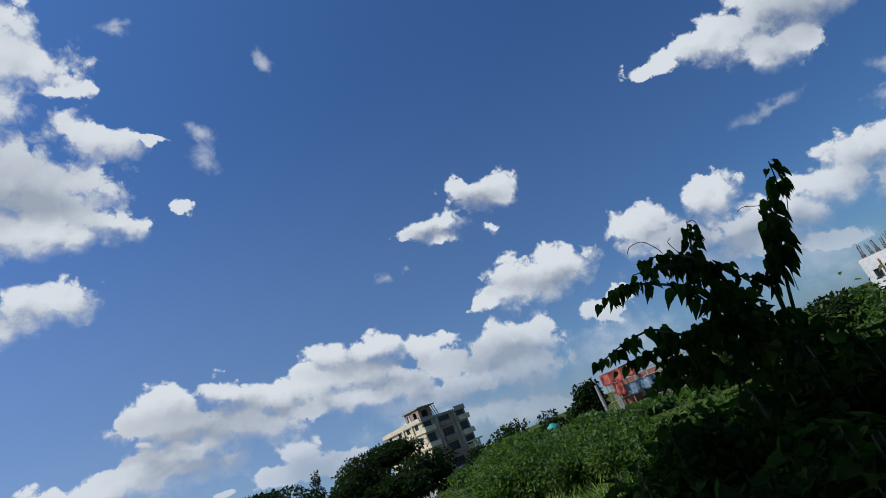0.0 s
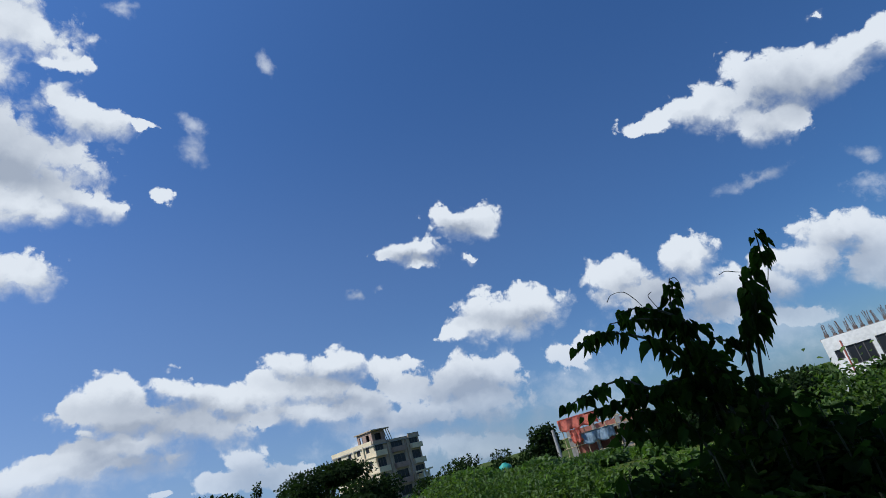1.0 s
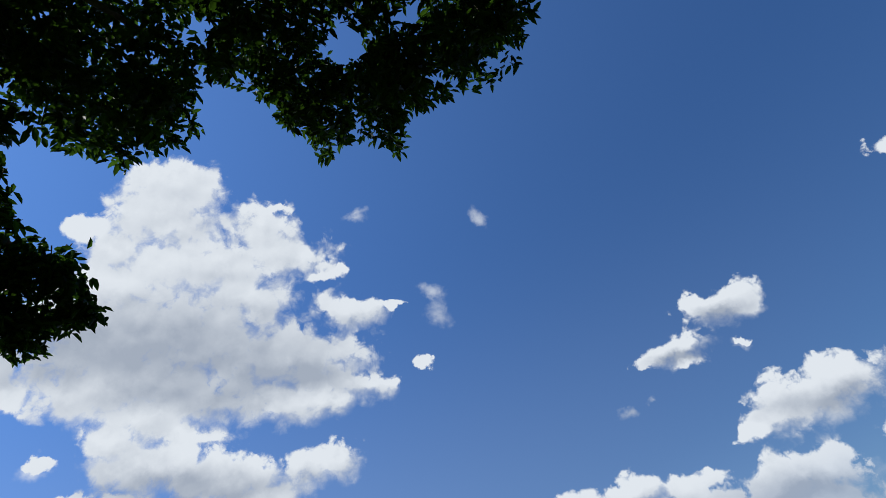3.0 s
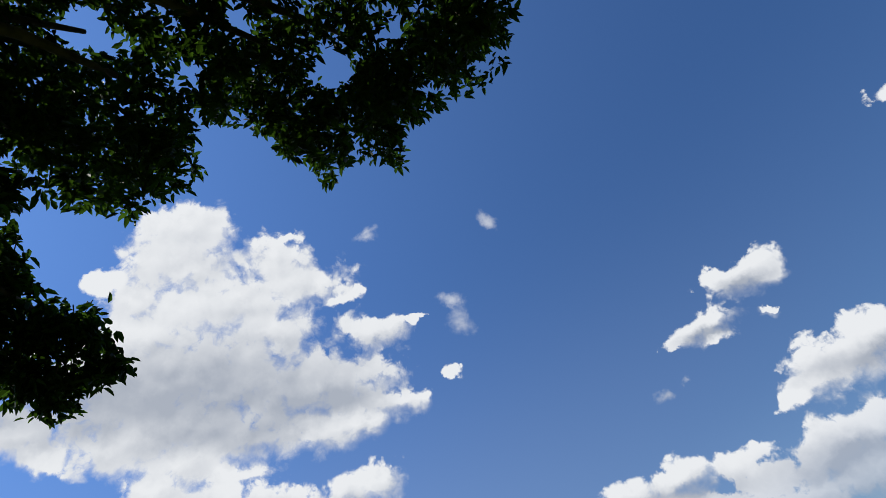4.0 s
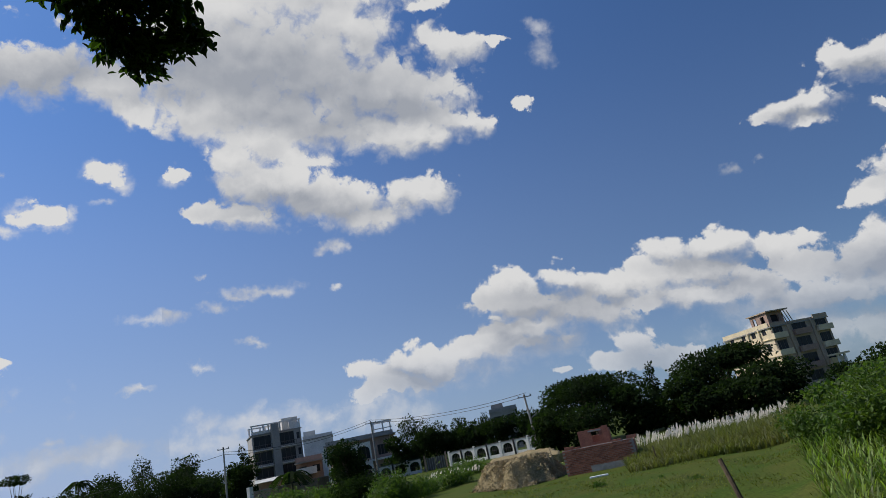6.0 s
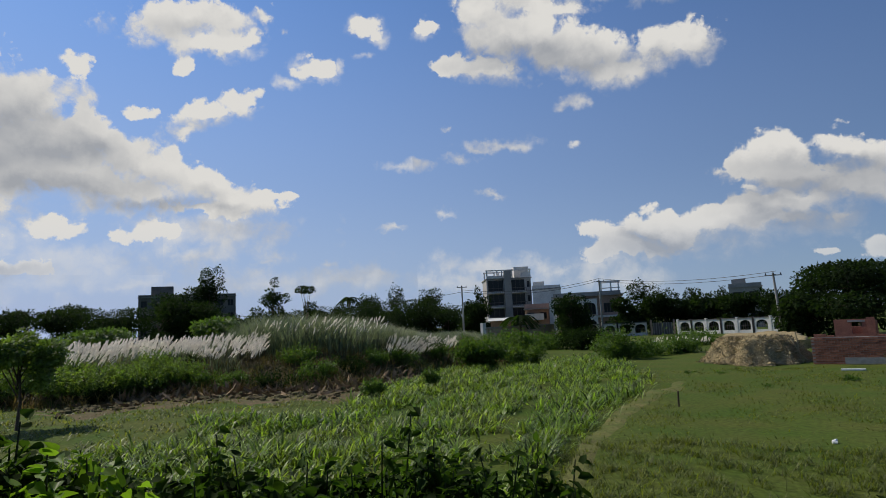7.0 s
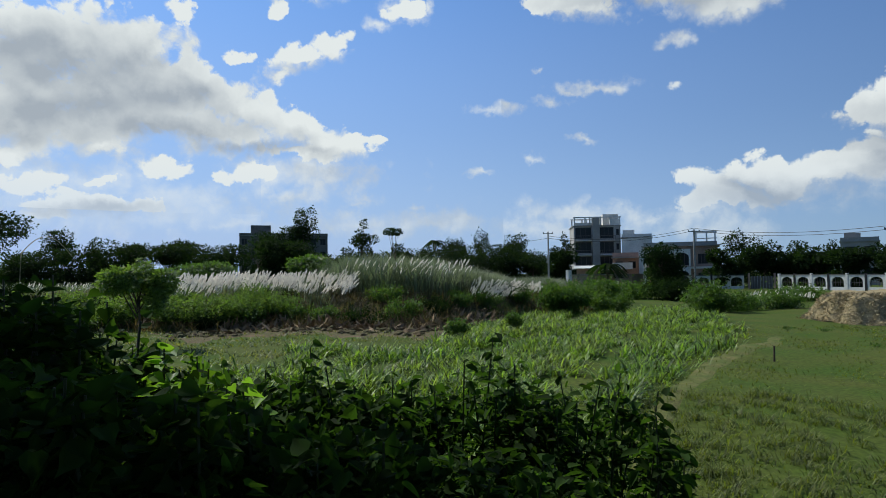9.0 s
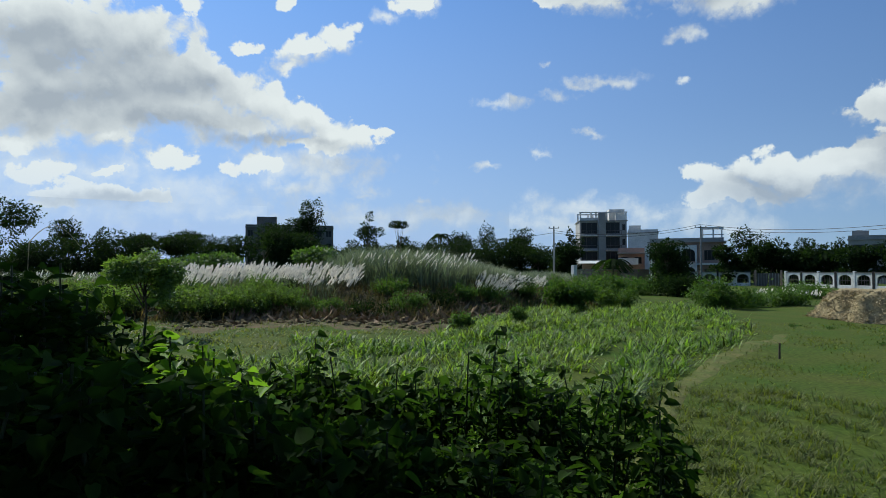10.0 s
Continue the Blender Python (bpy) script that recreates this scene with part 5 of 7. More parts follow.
# ---- trees and shrubs ----
def crown_points(n, lobes, rng, shell=0.55):
    """Points spread in a crown made of egg-shaped lobes (x, y, z, rx, ry, rz), thicker towards the outside."""
    vol = np.array([l[3] * l[4] * l[5] for l in lobes]) ** 0.72
    pick = rng.choice(len(lobes), n, p=vol / vol.sum())
    lob = np.array(lobes)[pick]
    way = ball(n, rng)
    # ragged surface: bumps by direction
    bump = 1 + 0.22 * np.sin(way[:, 0] * 7 + lob[:, 0]) * np.sin(way[:, 1] * 6 + lob[:, 1] * 2) + 0.14 * np.sin(way[:, 2] * 11 + lob[:, 2] * 3)
    rad = (shell + (1 - shell) * rng.random(n) ** 0.5) * bump
    return lob[:, :3] + way * rad[:, None] * lob[:, 3:6], way


def tree(name, az, d, height, width, label, kind_="round", leaf=0.34, count=2600, mat=None, trunk=0.22, seed=1, dep=None, base=0.35):
    """A tree with tapered trunk, limbs and a crown of many small sprays."""
    rng = np.random.default_rng(seed)
    c = ground_point(az, d)
    t = thing(name, c, az, label, "tree")
    w, dp = width / 2, (dep or width) / 2
    lobes = []
    if kind_ == "umbrella":
        for k in range(11):
            a, r = rng.uniform(0, 2 * math.pi), math.sqrt(rng.random()) * 0.72
            lobes.append((r * w * math.cos(a), r * dp * math.sin(a), height * (0.86 - 0.16 * r) - 0.2, w * 0.36, dp * 0.36, height * 0.13))
        for k in range(5):
            a, r = rng.uniform(0, 2 * math.pi), rng.uniform(0.4, 0.8)
            lobes.append((r * w * math.cos(a), r * dp * math.sin(a), height * rng.uniform(0.45, 0.65), w * 0.26, dp * 0.26, height * 0.12))
    elif kind_ == "spire":
        for k in range(9):
            f = k / 8
            wide = (0.62 - 0.42 * f) * rng.uniform(0.75, 1.2)
            lobes.append((rng.normal() * w * 0.30 * (1.2 - f), rng.normal() * dp * 0.2, height * (base + (0.95 - base) * f) + rng.normal() * 0.02 * height, w * wide, dp * wide, height * rng.uniform(0.06, 0.11)))
        for k in range(4):
            lobes.append((rng.normal() * w * 0.55, rng.normal() * dp * 0.3, height * rng.uniform(0.45, 0.8), w * 0.28, dp * 0.28, height * 0.06))
    elif kind_ == "disc":
        for k in range(5):
            lobes.append((rng.normal() * w * 0.45, rng.normal() * dp * 0.4, height * 0.93 + rng.normal() * 0.15, w * 0.45, dp * 0.45, height * 0.05))
        lobes.append((w * 0.3, 0, height * 0.62, w * 0.6, dp * 0.5, height * 0.10))
    else:
        for k in range(13):
            a, r = rng.uniform(0, 2 * math.pi), math.sqrt(rng.random()) * 0.66
            f = rng.uniform(base, 0.86)
            s = 1 - 0.5 * abs(f - 0.55)
            lobes.append((r * w * math.cos(a) * s, r * dp * math.sin(a) * s, height * f, w * 0.46 * s, dp * 0.46 * s, height * 0.17))
    bm = bmesh.new()
    tube(bm, [(0, 0, -0.3), (rng.normal() * 0.1, 0, height * 0.25), (rng.normal() * 0.25, rng.normal() * 0.2, height * 0.55)], [trunk, trunk * 0.75, trunk * 0.5], 8)
    part("trunk", bm, M_BARK, t, smooth=True)
    for l in lobes[:9]:
        bm = bmesh.new()
        s = Vector((0, 0, height * rng.uniform(0.25, 0.5)))
        e = Vector(l[:3])
        tube(bm, [s, s.lerp(e, 0.5) + Vector((0, 0, 0.06 * height)), e], [trunk * 0.45, trunk * 0.28, trunk * 0.08], 5)
        part("limb", bm, M_BARK, t, smooth=True)
    if mat is None:
        count, leaf = int(count * 1.3), leaf * 0.84
    at, way = crown_points(count, lobes, rng)
    low = at[:, 2] > 0.15
    at, way = at[low], way[low]
    along = way + ball(len(at), rng) * 0.9 + np.array([0, 0, -0.25])
    up = way + ball(len(at), rng) * 0.5 + np.array([0, 0, 0.8])
    size = leaf * rng.uniform(0.6, 1.35, len(at))
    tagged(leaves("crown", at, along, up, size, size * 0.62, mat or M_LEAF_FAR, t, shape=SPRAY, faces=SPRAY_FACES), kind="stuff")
    return t


BELT = "dark green broad-leaved tree in the far tree line"
tree("rain_tree", 17.4, 74, 8.0, 12.2, "wide dark rain tree behind the brick wall", "umbrella", 0.36, 9000, trunk=0.4, seed=3)
tree("rain_tree", 6.0, 74, 7.9, 10.8, "wide dark rain tree in front of the apartment block", "umbrella", 0.36, 8500, trunk=0.4, seed=4)
tree("tree", 17.0, 70, 5.6, 9.5, "dense dark tree behind the half-built wall", seed=31, count=5000, base=0.1)
tree("tree", 7.0, 70, 5.0, 9.5, "dense dark tree at the edge of the lawn", seed=32, count=5000, base=0.1)
tree("tree", 11.4, 72, 6.7, 3.6, "slim dark tree between two wide ones", "spire", seed=5, count=2600, base=0.1)
tree("tree", 1.6, 68, 4.6, 6.0, "dark tree at the foot of the apartment block", seed=6, count=3500, base=0.1)
tree("tree", 39.6, 91, 7.2, 5.6, "dense dark tree before the villa", seed=7, count=4200, base=0.08)
tree("tree", 32.7, 106, 9.2, 8.2, "round dark tree behind the garden wall", seed=8, count=5200, base=0.12)
tree("tree", 29.4, 106, 6.9, 4.6, "round dark tree behind the garden wall", seed=9, count=2800, base=0.12)
tree("tree", 26.9, 106, 6.9, 4.4, "round dark tree behind the garden wall", seed=10, count=2800, base=0.12)
tree("tree", 23.2, 96, 6.2, 5.2, "round dark tree behind the garden wall", seed=12, count=2800, base=0.1)
tree("tree", 48.0, 105, 8.3, 5.0, "dark tree beside the pale grey house", "spire", seed=13, count=3000, base=0.1)
for k, (a, h, w) in enumerate(((50.6, 6.4, 5.5), (52.8, 10.4, 7.5), (55.5, 11.2, 8.5), (58.4, 10.0, 7.0), (61.4, 8.3, 6.0), (53.9, 7.0, 9.0), (59.8, 6.0, 9.0))):
    tree("tree", a, 128 + 3 * (k % 3), h, w, BELT, seed=20 + k, count=3600, base=0.1, leaf=0.42)
tree("tree", 64.1, 100, 9.8, 3.6, "thin tall tree with a flat tuft of leaves", "disc", seed=40, count=900, trunk=0.14)
tree("tree", 67.1, 110, 11.2, 7.2, "tall dark tree in the far tree line", "spire", seed=41, count=4200, base=0.1, leaf=0.4)
tree("tree", 63.6, 108, 6.8, 4.0, BELT, seed=42, count=2000, base=0.1)
tree("tree", 74.8, 124, 11.6, 11.0, "broad dark tree before the concrete block", seed=43, count=6500, base=0.05, leaf=0.42)
tree("tree", 72.3, 122, 15.4, 6.0, "tall ragged tree before the concrete block", seed=143, count=3000, base=0.45, leaf=0.42)
tree("tree", 75.9, 122, 10.6, 8.0, BELT, seed=44, count=4200, base=0.1, leaf=0.42)
tree("tree", 70.4, 118, 6.0, 7.0, BELT, seed=45, count=2600, base=0.1)
for k, (a, h, w) in enumerate(((79.5, 8.6, 5.5), (83.2, 9.7, 9.0), (86.4, 8.6, 6.0), (89.6, 8.8, 5.5), (92.0, 10.8, 6.5), (80.8, 5.5, 8.0), (94.6, 6.5, 7.0))):
    tree("tree", a, 128, h, w, BELT, "umbrella" if k in (1, 2) else "round", seed=50 + k, count=3200, base=0.1, leaf=0.42)
tree("rain_tree", 97.6, 100, 12.4, 13.0, "spreading tree with a flat crown and a bare trunk", "umbrella", 0.42, 4500, trunk=0.3, seed=60)
tree("sapling", 86.3, 25, 3.6, 2.7, "small lime-green tree with a flat crown", "umbrella", 0.12, 9500, M_CREEPER, 0.06, seed=61)
tree("sapling", 80.6, 46, 2.7, 5.0, "low lime-green shrub among the reeds", "umbrella", 0.2, 3000, M_LEAF_LIT, 0.06, seed=62)
tree("sapling", 71.4, 44, 3.1, 3.9, "low lime-green shrub among the reeds", "umbrella", 0.2, 2600, M_LEAF_LIT, 0.06, seed=63)
# past the lawn to the walker's right hand
for k, (a, d, h, w) in enumerate(((-3.2, 66, 3.0, 6.0), (-6.4, 64, 3.9, 6.0), (-9.6, 66, 3.4, 5.5), (-12.2, 60, 3.0, 5.0), (-13.8, 50, 3.9, 2.6),
                                   (-25.5, 40, 1.8, 5.5), (-29.5, 42, 2.6, 6.0), (-33.8, 44, 2.8, 6.0), (-36.6, 46, 2.5, 3.0), (-41.5, 40, 1.6, 6.0), (-47.0, 40, 1.8, 7.0))):
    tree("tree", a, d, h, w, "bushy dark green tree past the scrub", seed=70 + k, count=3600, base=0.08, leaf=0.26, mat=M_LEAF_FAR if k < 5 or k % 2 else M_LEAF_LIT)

for k in range(13):
    rr = random.Random(750 + k)
    a, d = -2.5 - 1.75 * k + rr.uniform(-0.5, 0.5), rr.uniform(33, 47)
    el = float(np.interp(a, (-26, -18, -15, -11, -6, -2), (-1.6, -1.9, -1.4, -0.8, -0.2, -0.9))) + rr.uniform(-0.5, 0.2)
    tree("thicket_tree", a, d, 2.72 + d * math.tan(radians(el)) - float(ground_point(a, d).z), rr.uniform(3.2, 5.0), "sunlit leafy thicket past the scrub", seed=750 + k, count=3800, base=0.06, leaf=0.24, mat=M_LEAF_SCRUB if k % 3 else M_LEAF_LIT, trunk=0.1)


def palm(az, d, height, label, seed=1, fronds=16, size=2.2):
    """A palm: a bare trunk and arching fronds of leaflets."""
    rng = np.random.default_rng(seed)
    t = thing("palm", ground_point(az, d), az, label, "palm")
    bm = bmesh.new()
    tube(bm, [(0, 0, -0.3), (0.15, 0, height * 0.5), (0.1, 0, height)], [0.2, 0.15, 0.12], 8)
    part("trunk", bm, M_BARK, t)
    for k in range(fronds):
        a, rise = 2 * math.pi * k / fronds + rng.uniform(-0.2, 0.2), rng.uniform(0.1, 1.0)
        s = np.linspace(0.05, 1, 16)
        out = np.stack([np.cos(a) * s, np.sin(a) * s, rise * s - (0.6 + rise * 0.6) * s ** 2], 1) * size + np.array([0.1, 0, height])
        at = np.repeat(out, 2, axis=0)
        side = np.array([-np.sin(a), np.cos(a), 0.0])
        sgn = np.tile([1.0, -1.0], 16)[:, None]
        along = side * sgn + np.array([np.cos(a), np.sin(a), -0.5]) * 0.6
        leaves("frond", at, along, np.tile([0, 0, 1.0], (32, 1)), size * 0.28, size * 0.05, M_LEAF_FAR, t, shape=SPRAY, faces=SPRAY_FACES)
    return t


palm(60.3, 122, 8.2, "coconut palm standing in the far tree line", 1)
palm(44.4, 88, 3.2, "young palm before the yard wall", 2, size=2.6)
palm(63.3, 104, 5.4, "small palm under the thin tall tree", 3)
palm(27.9, 100, 4.6, "small palm behind the garden wall", 4)

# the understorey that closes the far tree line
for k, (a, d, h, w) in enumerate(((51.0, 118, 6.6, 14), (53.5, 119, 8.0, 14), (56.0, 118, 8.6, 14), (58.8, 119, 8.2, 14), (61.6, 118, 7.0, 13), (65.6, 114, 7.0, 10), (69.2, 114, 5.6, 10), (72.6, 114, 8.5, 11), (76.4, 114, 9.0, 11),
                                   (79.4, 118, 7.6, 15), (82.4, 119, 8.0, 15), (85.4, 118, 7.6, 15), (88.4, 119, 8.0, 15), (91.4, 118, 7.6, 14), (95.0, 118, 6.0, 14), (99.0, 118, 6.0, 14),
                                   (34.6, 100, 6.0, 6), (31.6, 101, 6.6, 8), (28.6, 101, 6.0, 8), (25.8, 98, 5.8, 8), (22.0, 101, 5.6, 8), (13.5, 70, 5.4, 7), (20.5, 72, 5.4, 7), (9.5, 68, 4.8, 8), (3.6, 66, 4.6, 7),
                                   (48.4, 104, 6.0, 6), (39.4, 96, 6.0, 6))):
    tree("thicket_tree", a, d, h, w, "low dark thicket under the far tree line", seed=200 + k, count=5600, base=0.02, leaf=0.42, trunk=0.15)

# a bamboo culm bowed in an arch above the far trees
bm = bmesh.new()
arch_at = [heading(94.4 - 3.4 * k / 12, 0, 112) + Vector((0, 0, 5.0 + 4.2 * math.sin(math.pi * (0.12 + 0.80 * k / 12)))) for k in range(13)]
tube(bm, [heading(94.5, 0, 112)] + arch_at, [0.08] + [0.07 - 0.004 * k for k in range(13)], 5)
tagged(part("bamboo_culm", bm, M_BAMBOO), "long bamboo culm bowed over in an arch", "bamboo")


def shrub(name, az, d, height, width, label, mat, leaf=0.10, count=2500, seed=1, stems=14):
    """A shrub of many stems with leaves all along them."""
    rng = np.random.default_rng(seed)
    t = thing(name, ground_point(az, d), az, label, "shrub")
    tips = []
    for k in range(stems):
        bm = bmesh.new()
        a, r = rng.uniform(0, 2 * math.pi), math.sqrt(rng.random()) * width / 2
        tip = Vector((r * math.cos(a), r * math.sin(a), height * rng.uniform(0.6, 1.0) * (1 - 0.35 * (2 * r / width) ** 2)))
        root = Vector((tip.x * 0.25, tip.y * 0.25, -0.05))
        mid = root.lerp(tip, 0.55) + Vector((0, 0, height * 0.1))
        tube(bm, [root, mid, tip], [0.012, 0.009, 0.004], 4)
        tips.append((root, mid, tip))
        part("stem", bm, M_STEM, t)
    pick = rng.integers(0, stems, count)
    f = rng.random(count) ** 0.7
    P = np.array([[list(v) for v in q] for q in tips])[pick]
    at = np.where(f[:, None] < 0.5, P[:, 0] + (P[:, 1] - P[:, 0]) * (f * 2)[:, None], P[:, 1] + (P[:, 2] - P[:, 1]) * (f * 2 - 1)[:, None])
    at = at + rng.normal(size=(count, 3)) * width * 0.065
    at[:, 2] = np.abs(at[:, 2])
    size = leaf * rng.uniform(0.6, 1.4, count)
    tagged(leaves("leaves", at, ball(count, rng) + np.array([0, 0, -0.1]), ball(count, rng) * 0.6 + np.array([0, 0, 1.0]), size, size * 0.55, mat, t), kind="stuff")
    return t


shrub("shrub", 48.3, 39, 2.3, 3.6, "round green shrub at the end of the reeds", M_LEAF_LIT, 0.15, 6500, 80, 24)
shrub("shrub", 46.0, 44, 1.6, 3.4, "feathery grey-green shrub beyond the reeds", M_LEAF_SCRUB, 0.15, 4500, 90, 20)
shrub("shrub", 44.2, 42, 1.2, 3.4, "feathery grey-green shrub beyond the reeds", M_LEAF_SCRUB, 0.15, 4000, 91, 20)
shrub("shrub", 35.6, 43, 1.7, 4.2, "broad green shrub on the lawn's edge", M_LEAF_LIT, 0.16, 4500, 81)
shrub("shrub", 33.5, 46, 0.8, 4.0, "low green shrub on the lawn's edge", M_LEAF_LIT, 0.16, 2600, 87)
shrub("shrub", 30.6, 48, 0.9, 4.0, "low weeds beside the heap", M_LEAF_LIT, 0.16, 2600, 88)
shrub("shrub", 58.3, 25, 0.95, 1.1, "small bushy weed in the tall grass", M_LEAF_LIT, 0.09, 1800, 82)
shrub("shrub", 52.8, 27.5, 1.1, 0.8, "slender bushy weed in the tall grass", M_LEAF_LIT, 0.09, 1300, 83)
shrub("shrub", 39.0, 60, 1.9, 6.0, "dark shrubs before the villa", M_LEAF_FAR, 0.2, 3500, 84)
shrub("shrub", 42.5, 62, 1.3, 6.0, "weeds before the yard wall", M_LEAF_LIT, 0.2, 3500, 85)
shrub("shrub", 45.0, 55, 1.4, 5.0, "weeds before the yard wall", M_LEAF_LIT, 0.2, 3500, 86)
shrub("shrub", 29.5, 62, 1.0, 6.0, "weeds before the garden wall", M_LEAF_LIT, 0.2, 2500, 89)
for k in range(22):
    rr = random.Random(300 + k)
    az = 47 + k * 2.3 + rr.uniform(-0.8, 0.8)
    if az > 74:
        shrub("creeper_mound", az + 0.6, foot_of_bank(az) + rr.uniform(1.5, 2.6), rr.uniform(1.15, 1.5), rr.uniform(3.2, 4.2), "sunlit green creepers heaped on the bank", M_CREEPER, 0.12, 4200, 340 + k, 16)
    shrub("bank_shrub", az, foot_of_bank(az) + rr.uniform(0.8, 4.2), rr.uniform(0.6, 1.25), rr.uniform(1.6, 3.0), "tangled weeds on the slope of the bank",
          M_LEAF_LIT if k % 3 else M_LEAF_FAR, 0.11, 1700, 300 + k, 10)
# scrub between the lawn and the houses
for k, (a, d, h, w) in enumerate(((-0.5, 26, 1.2, 3.4), (-3.2, 22, 1.5, 3.0), (-6.2, 21, 1.9, 3.0), (-9.2, 20, 1.2, 3.0), (-12.4, 20, 1.6, 3.0), (-15.6, 18, 1.35, 3.0), (-4.8, 28, 2.0, 4.0),
                                  (-10.5, 28, 1.5, 4.5), (-19.5, 16, 1.3, 3.0), (-24, 15, 1.5, 3.4), (-29, 15, 1.8, 3.4), (-34, 15, 2.2, 3.4), (-39, 16, 2.3, 3.6), (-44, 16, 2.2, 3.6))):
    shrub("scrub_bush", a, d, h, w, "sunlit tangled green bush beside the field", M_LEAF_LIT if k % 3 == 1 else M_LEAF_SCRUB, 0.13, 4200, 400 + k, 22)

# ---- grass, reeds and the heap ----
def scatter(n, az0, az1, d0, d1, rng):
    """Points on the ground, even by area, between two headings and two distances."""
    az = rng.uniform(az0, az1, n)
    d = np.sqrt(rng.uniform(d0 ** 2, d1 ** 2, n))
    x, y = -np.sin(np.radians(az)) * d, np.cos(np.radians(az)) * d
    return az, d, np.stack([x, y, ground_z(x, y)], 1)


def blades(name, at, height, width, lean, mat, label, category, rng):
    """Grass blades that rise from the ground and bend over, in one mesh."""
    n = len(at)
    turn = rng.uniform(0, 2 * np.pi, n)
    side = np.stack([np.cos(turn), np.sin(turn), np.zeros(n)], 1)
    tilt = lean * rng.uniform(0.3, 1.4, n)[:, None]
    along = np.array([0, 0, 1.0]) + side * tilt
    up = side * -1.0 + np.array([0, 0, 0.35])
    ob = leaves(name, at - np.array([0, 0, 0.03]), along, up, height, width, mat, None, label, BLADE, BLADE_FACES)
    return tagged(ob, category=category, kind="stuff")


rng = np.random.default_rng(21)


def grass_edge(d):
    """The heading at which the tall grass ends against the lawn, at a distance."""
    return np.interp(d, (3, 10, 13.5, 18, 22, 27, 34, 46), (52, 45.5, 41, 37.6, 35.0, 33.2, 34.5, 39))


az, d, at = scatter(170000, 33, 92, 6, 44, rng)
near_foot = np.interp(az, BANK_AZ, BANK_FOOT)
keep = (az > grass_edge(d) + rng.normal(0, 0.7, len(az))) & (d < near_foot - 3.2 + rng.normal(0, 1.0, len(az)) - 6 * smooth(az, 56, 64)) & ~((az > 74) & (d > 17))
clump = lumps(at[:, 0] * 1.1, at[:, 1] * 1.1) + 0.6 * lumps(at[:, 0] * 2.7 + 3, at[:, 1] * 2.7)
keep &= clump + rng.normal(0, 0.45, len(az)) > -0.25
at, d_k, cl = at[keep], d[keep], clump[keep]
blades("tall_grass", at, rng.uniform(0.18, 0.50, len(at)) * (1 + 0.42 * np.clip(cl, -1, 1.5)), (0.022 + 0.0006 * d_k) * rng.uniform(0.6, 2.2, len(at)), 1.05, M_GRASS, "patch of tall bright green grass", "grass", rng)

az, d, at = scatter(90000, -8, 48, 3.2, 34, rng)
keep = (az < grass_edge(d) + 1.0) & (lumps(at[:, 0] * 0.9 + 2, at[:, 1] * 0.9) + rng.normal(0, 0.7, len(az)) > 0.0 + 0.022 * d) | ((d < 9) & (rng.random(len(az)) < 0.75))
at, d_k = at[keep], d[keep]
blades("short_grass", at, rng.uniform(0.05, 0.15, len(at)), 0.008 + 0.0012 * d_k, 0.9, M_TUFT, "short lawn grass with longer tufts", "grass", rng)

# coarser tufts by the roadside end of the lawn
tufts = []
for k in range(420):
    a, dd = rng.uniform(12, 43), math.sqrt(rng.uniform(20, 200))
    c = heading(a, 0, dd)
    if a > grass_edge(dd):
        continue
    m = int(rng.integers(16, 40))
    xy = np.stack([np.full(m, c.x), np.full(m, c.y)], 1) + rng.normal(0, 0.10, (m, 2))
    tufts.append(np.concatenate([xy, ground_z(xy[:, 0], xy[:, 1])[:, None]], 1))
tufts = np.concatenate(tufts)
blades("grass_tufts", tufts, rng.uniform(0.10, 0.26, len(tufts)), 0.018, 1.0, M_TUFT, "scattered coarse grass tufts on the lawn", "grass", rng)

# thin pale growth on the bare earth and the wet ground before it
az, d, at = scatter(30000, 52, 92, 14, 40, rng)
foot = np.interp(az, BANK_AZ, BANK_FOOT)
keep = (d < foot + 1.0) & ((d > foot - 6) | (az > 73)) & (lumps(at[:, 0] * 1.7, at[:, 1] * 1.7) + rng.normal(0, 0.7, len(az)) > 0.2)
blades("sparse_weeds", at[keep], rng.uniform(0.08, 0.26, keep.sum()), 0.05, 1.0, M_RANK, "sparse pale weeds on bare earth", "weeds", rng)

# dry and green weeds over the bank, then the reeds on its top
az, d, at = scatter(60000, 45, 112, 28, 52, rng)
foot = np.interp(az, BANK_AZ, BANK_FOOT)
keep = (d > foot - 0.3) & (d < foot + 8) & (rng.random(len(az)) < 0.9)
blades("bank_weeds", at[keep], rng.uniform(0.3, 1.0, keep.sum()), 0.04, 0.8, M_BANKWEED, "brown and green weeds over the bank", "weeds", rng)

az, d, at = scatter(52000, 46, 74, 30, 66, rng)
foot = np.interp(az, BANK_AZ, BANK_FOOT)
keep = (d > foot + 3.5 + 0.10 * (az - 46)) & (rng.random(len(az)) < np.clip(smooth(az, 46, 56) * (1 - smooth(az, 69, 74)) + 0.25, 0, 1))
at, az_k = at[keep], az[keep]
tall = np.interp(az_k, (46, 50, 53, 56, 60, 66, 69, 71, 74), (0.9, 1.1, 1.1, 1.8, 2.6, 3.0, 2.8, 2.0, 1.0))
blades("reeds", at, tall * rng.uniform(0.55, 1.05, len(at)), 0.055, 0.28, M_REED, "tall grey-green reeds on top of the bank", "reeds", rng)

az, d, at = scatter(16000, 70, 112, 32, 52, rng)
foot = np.interp(az, BANK_AZ, BANK_FOOT)
keep = (d > foot + 3.0)
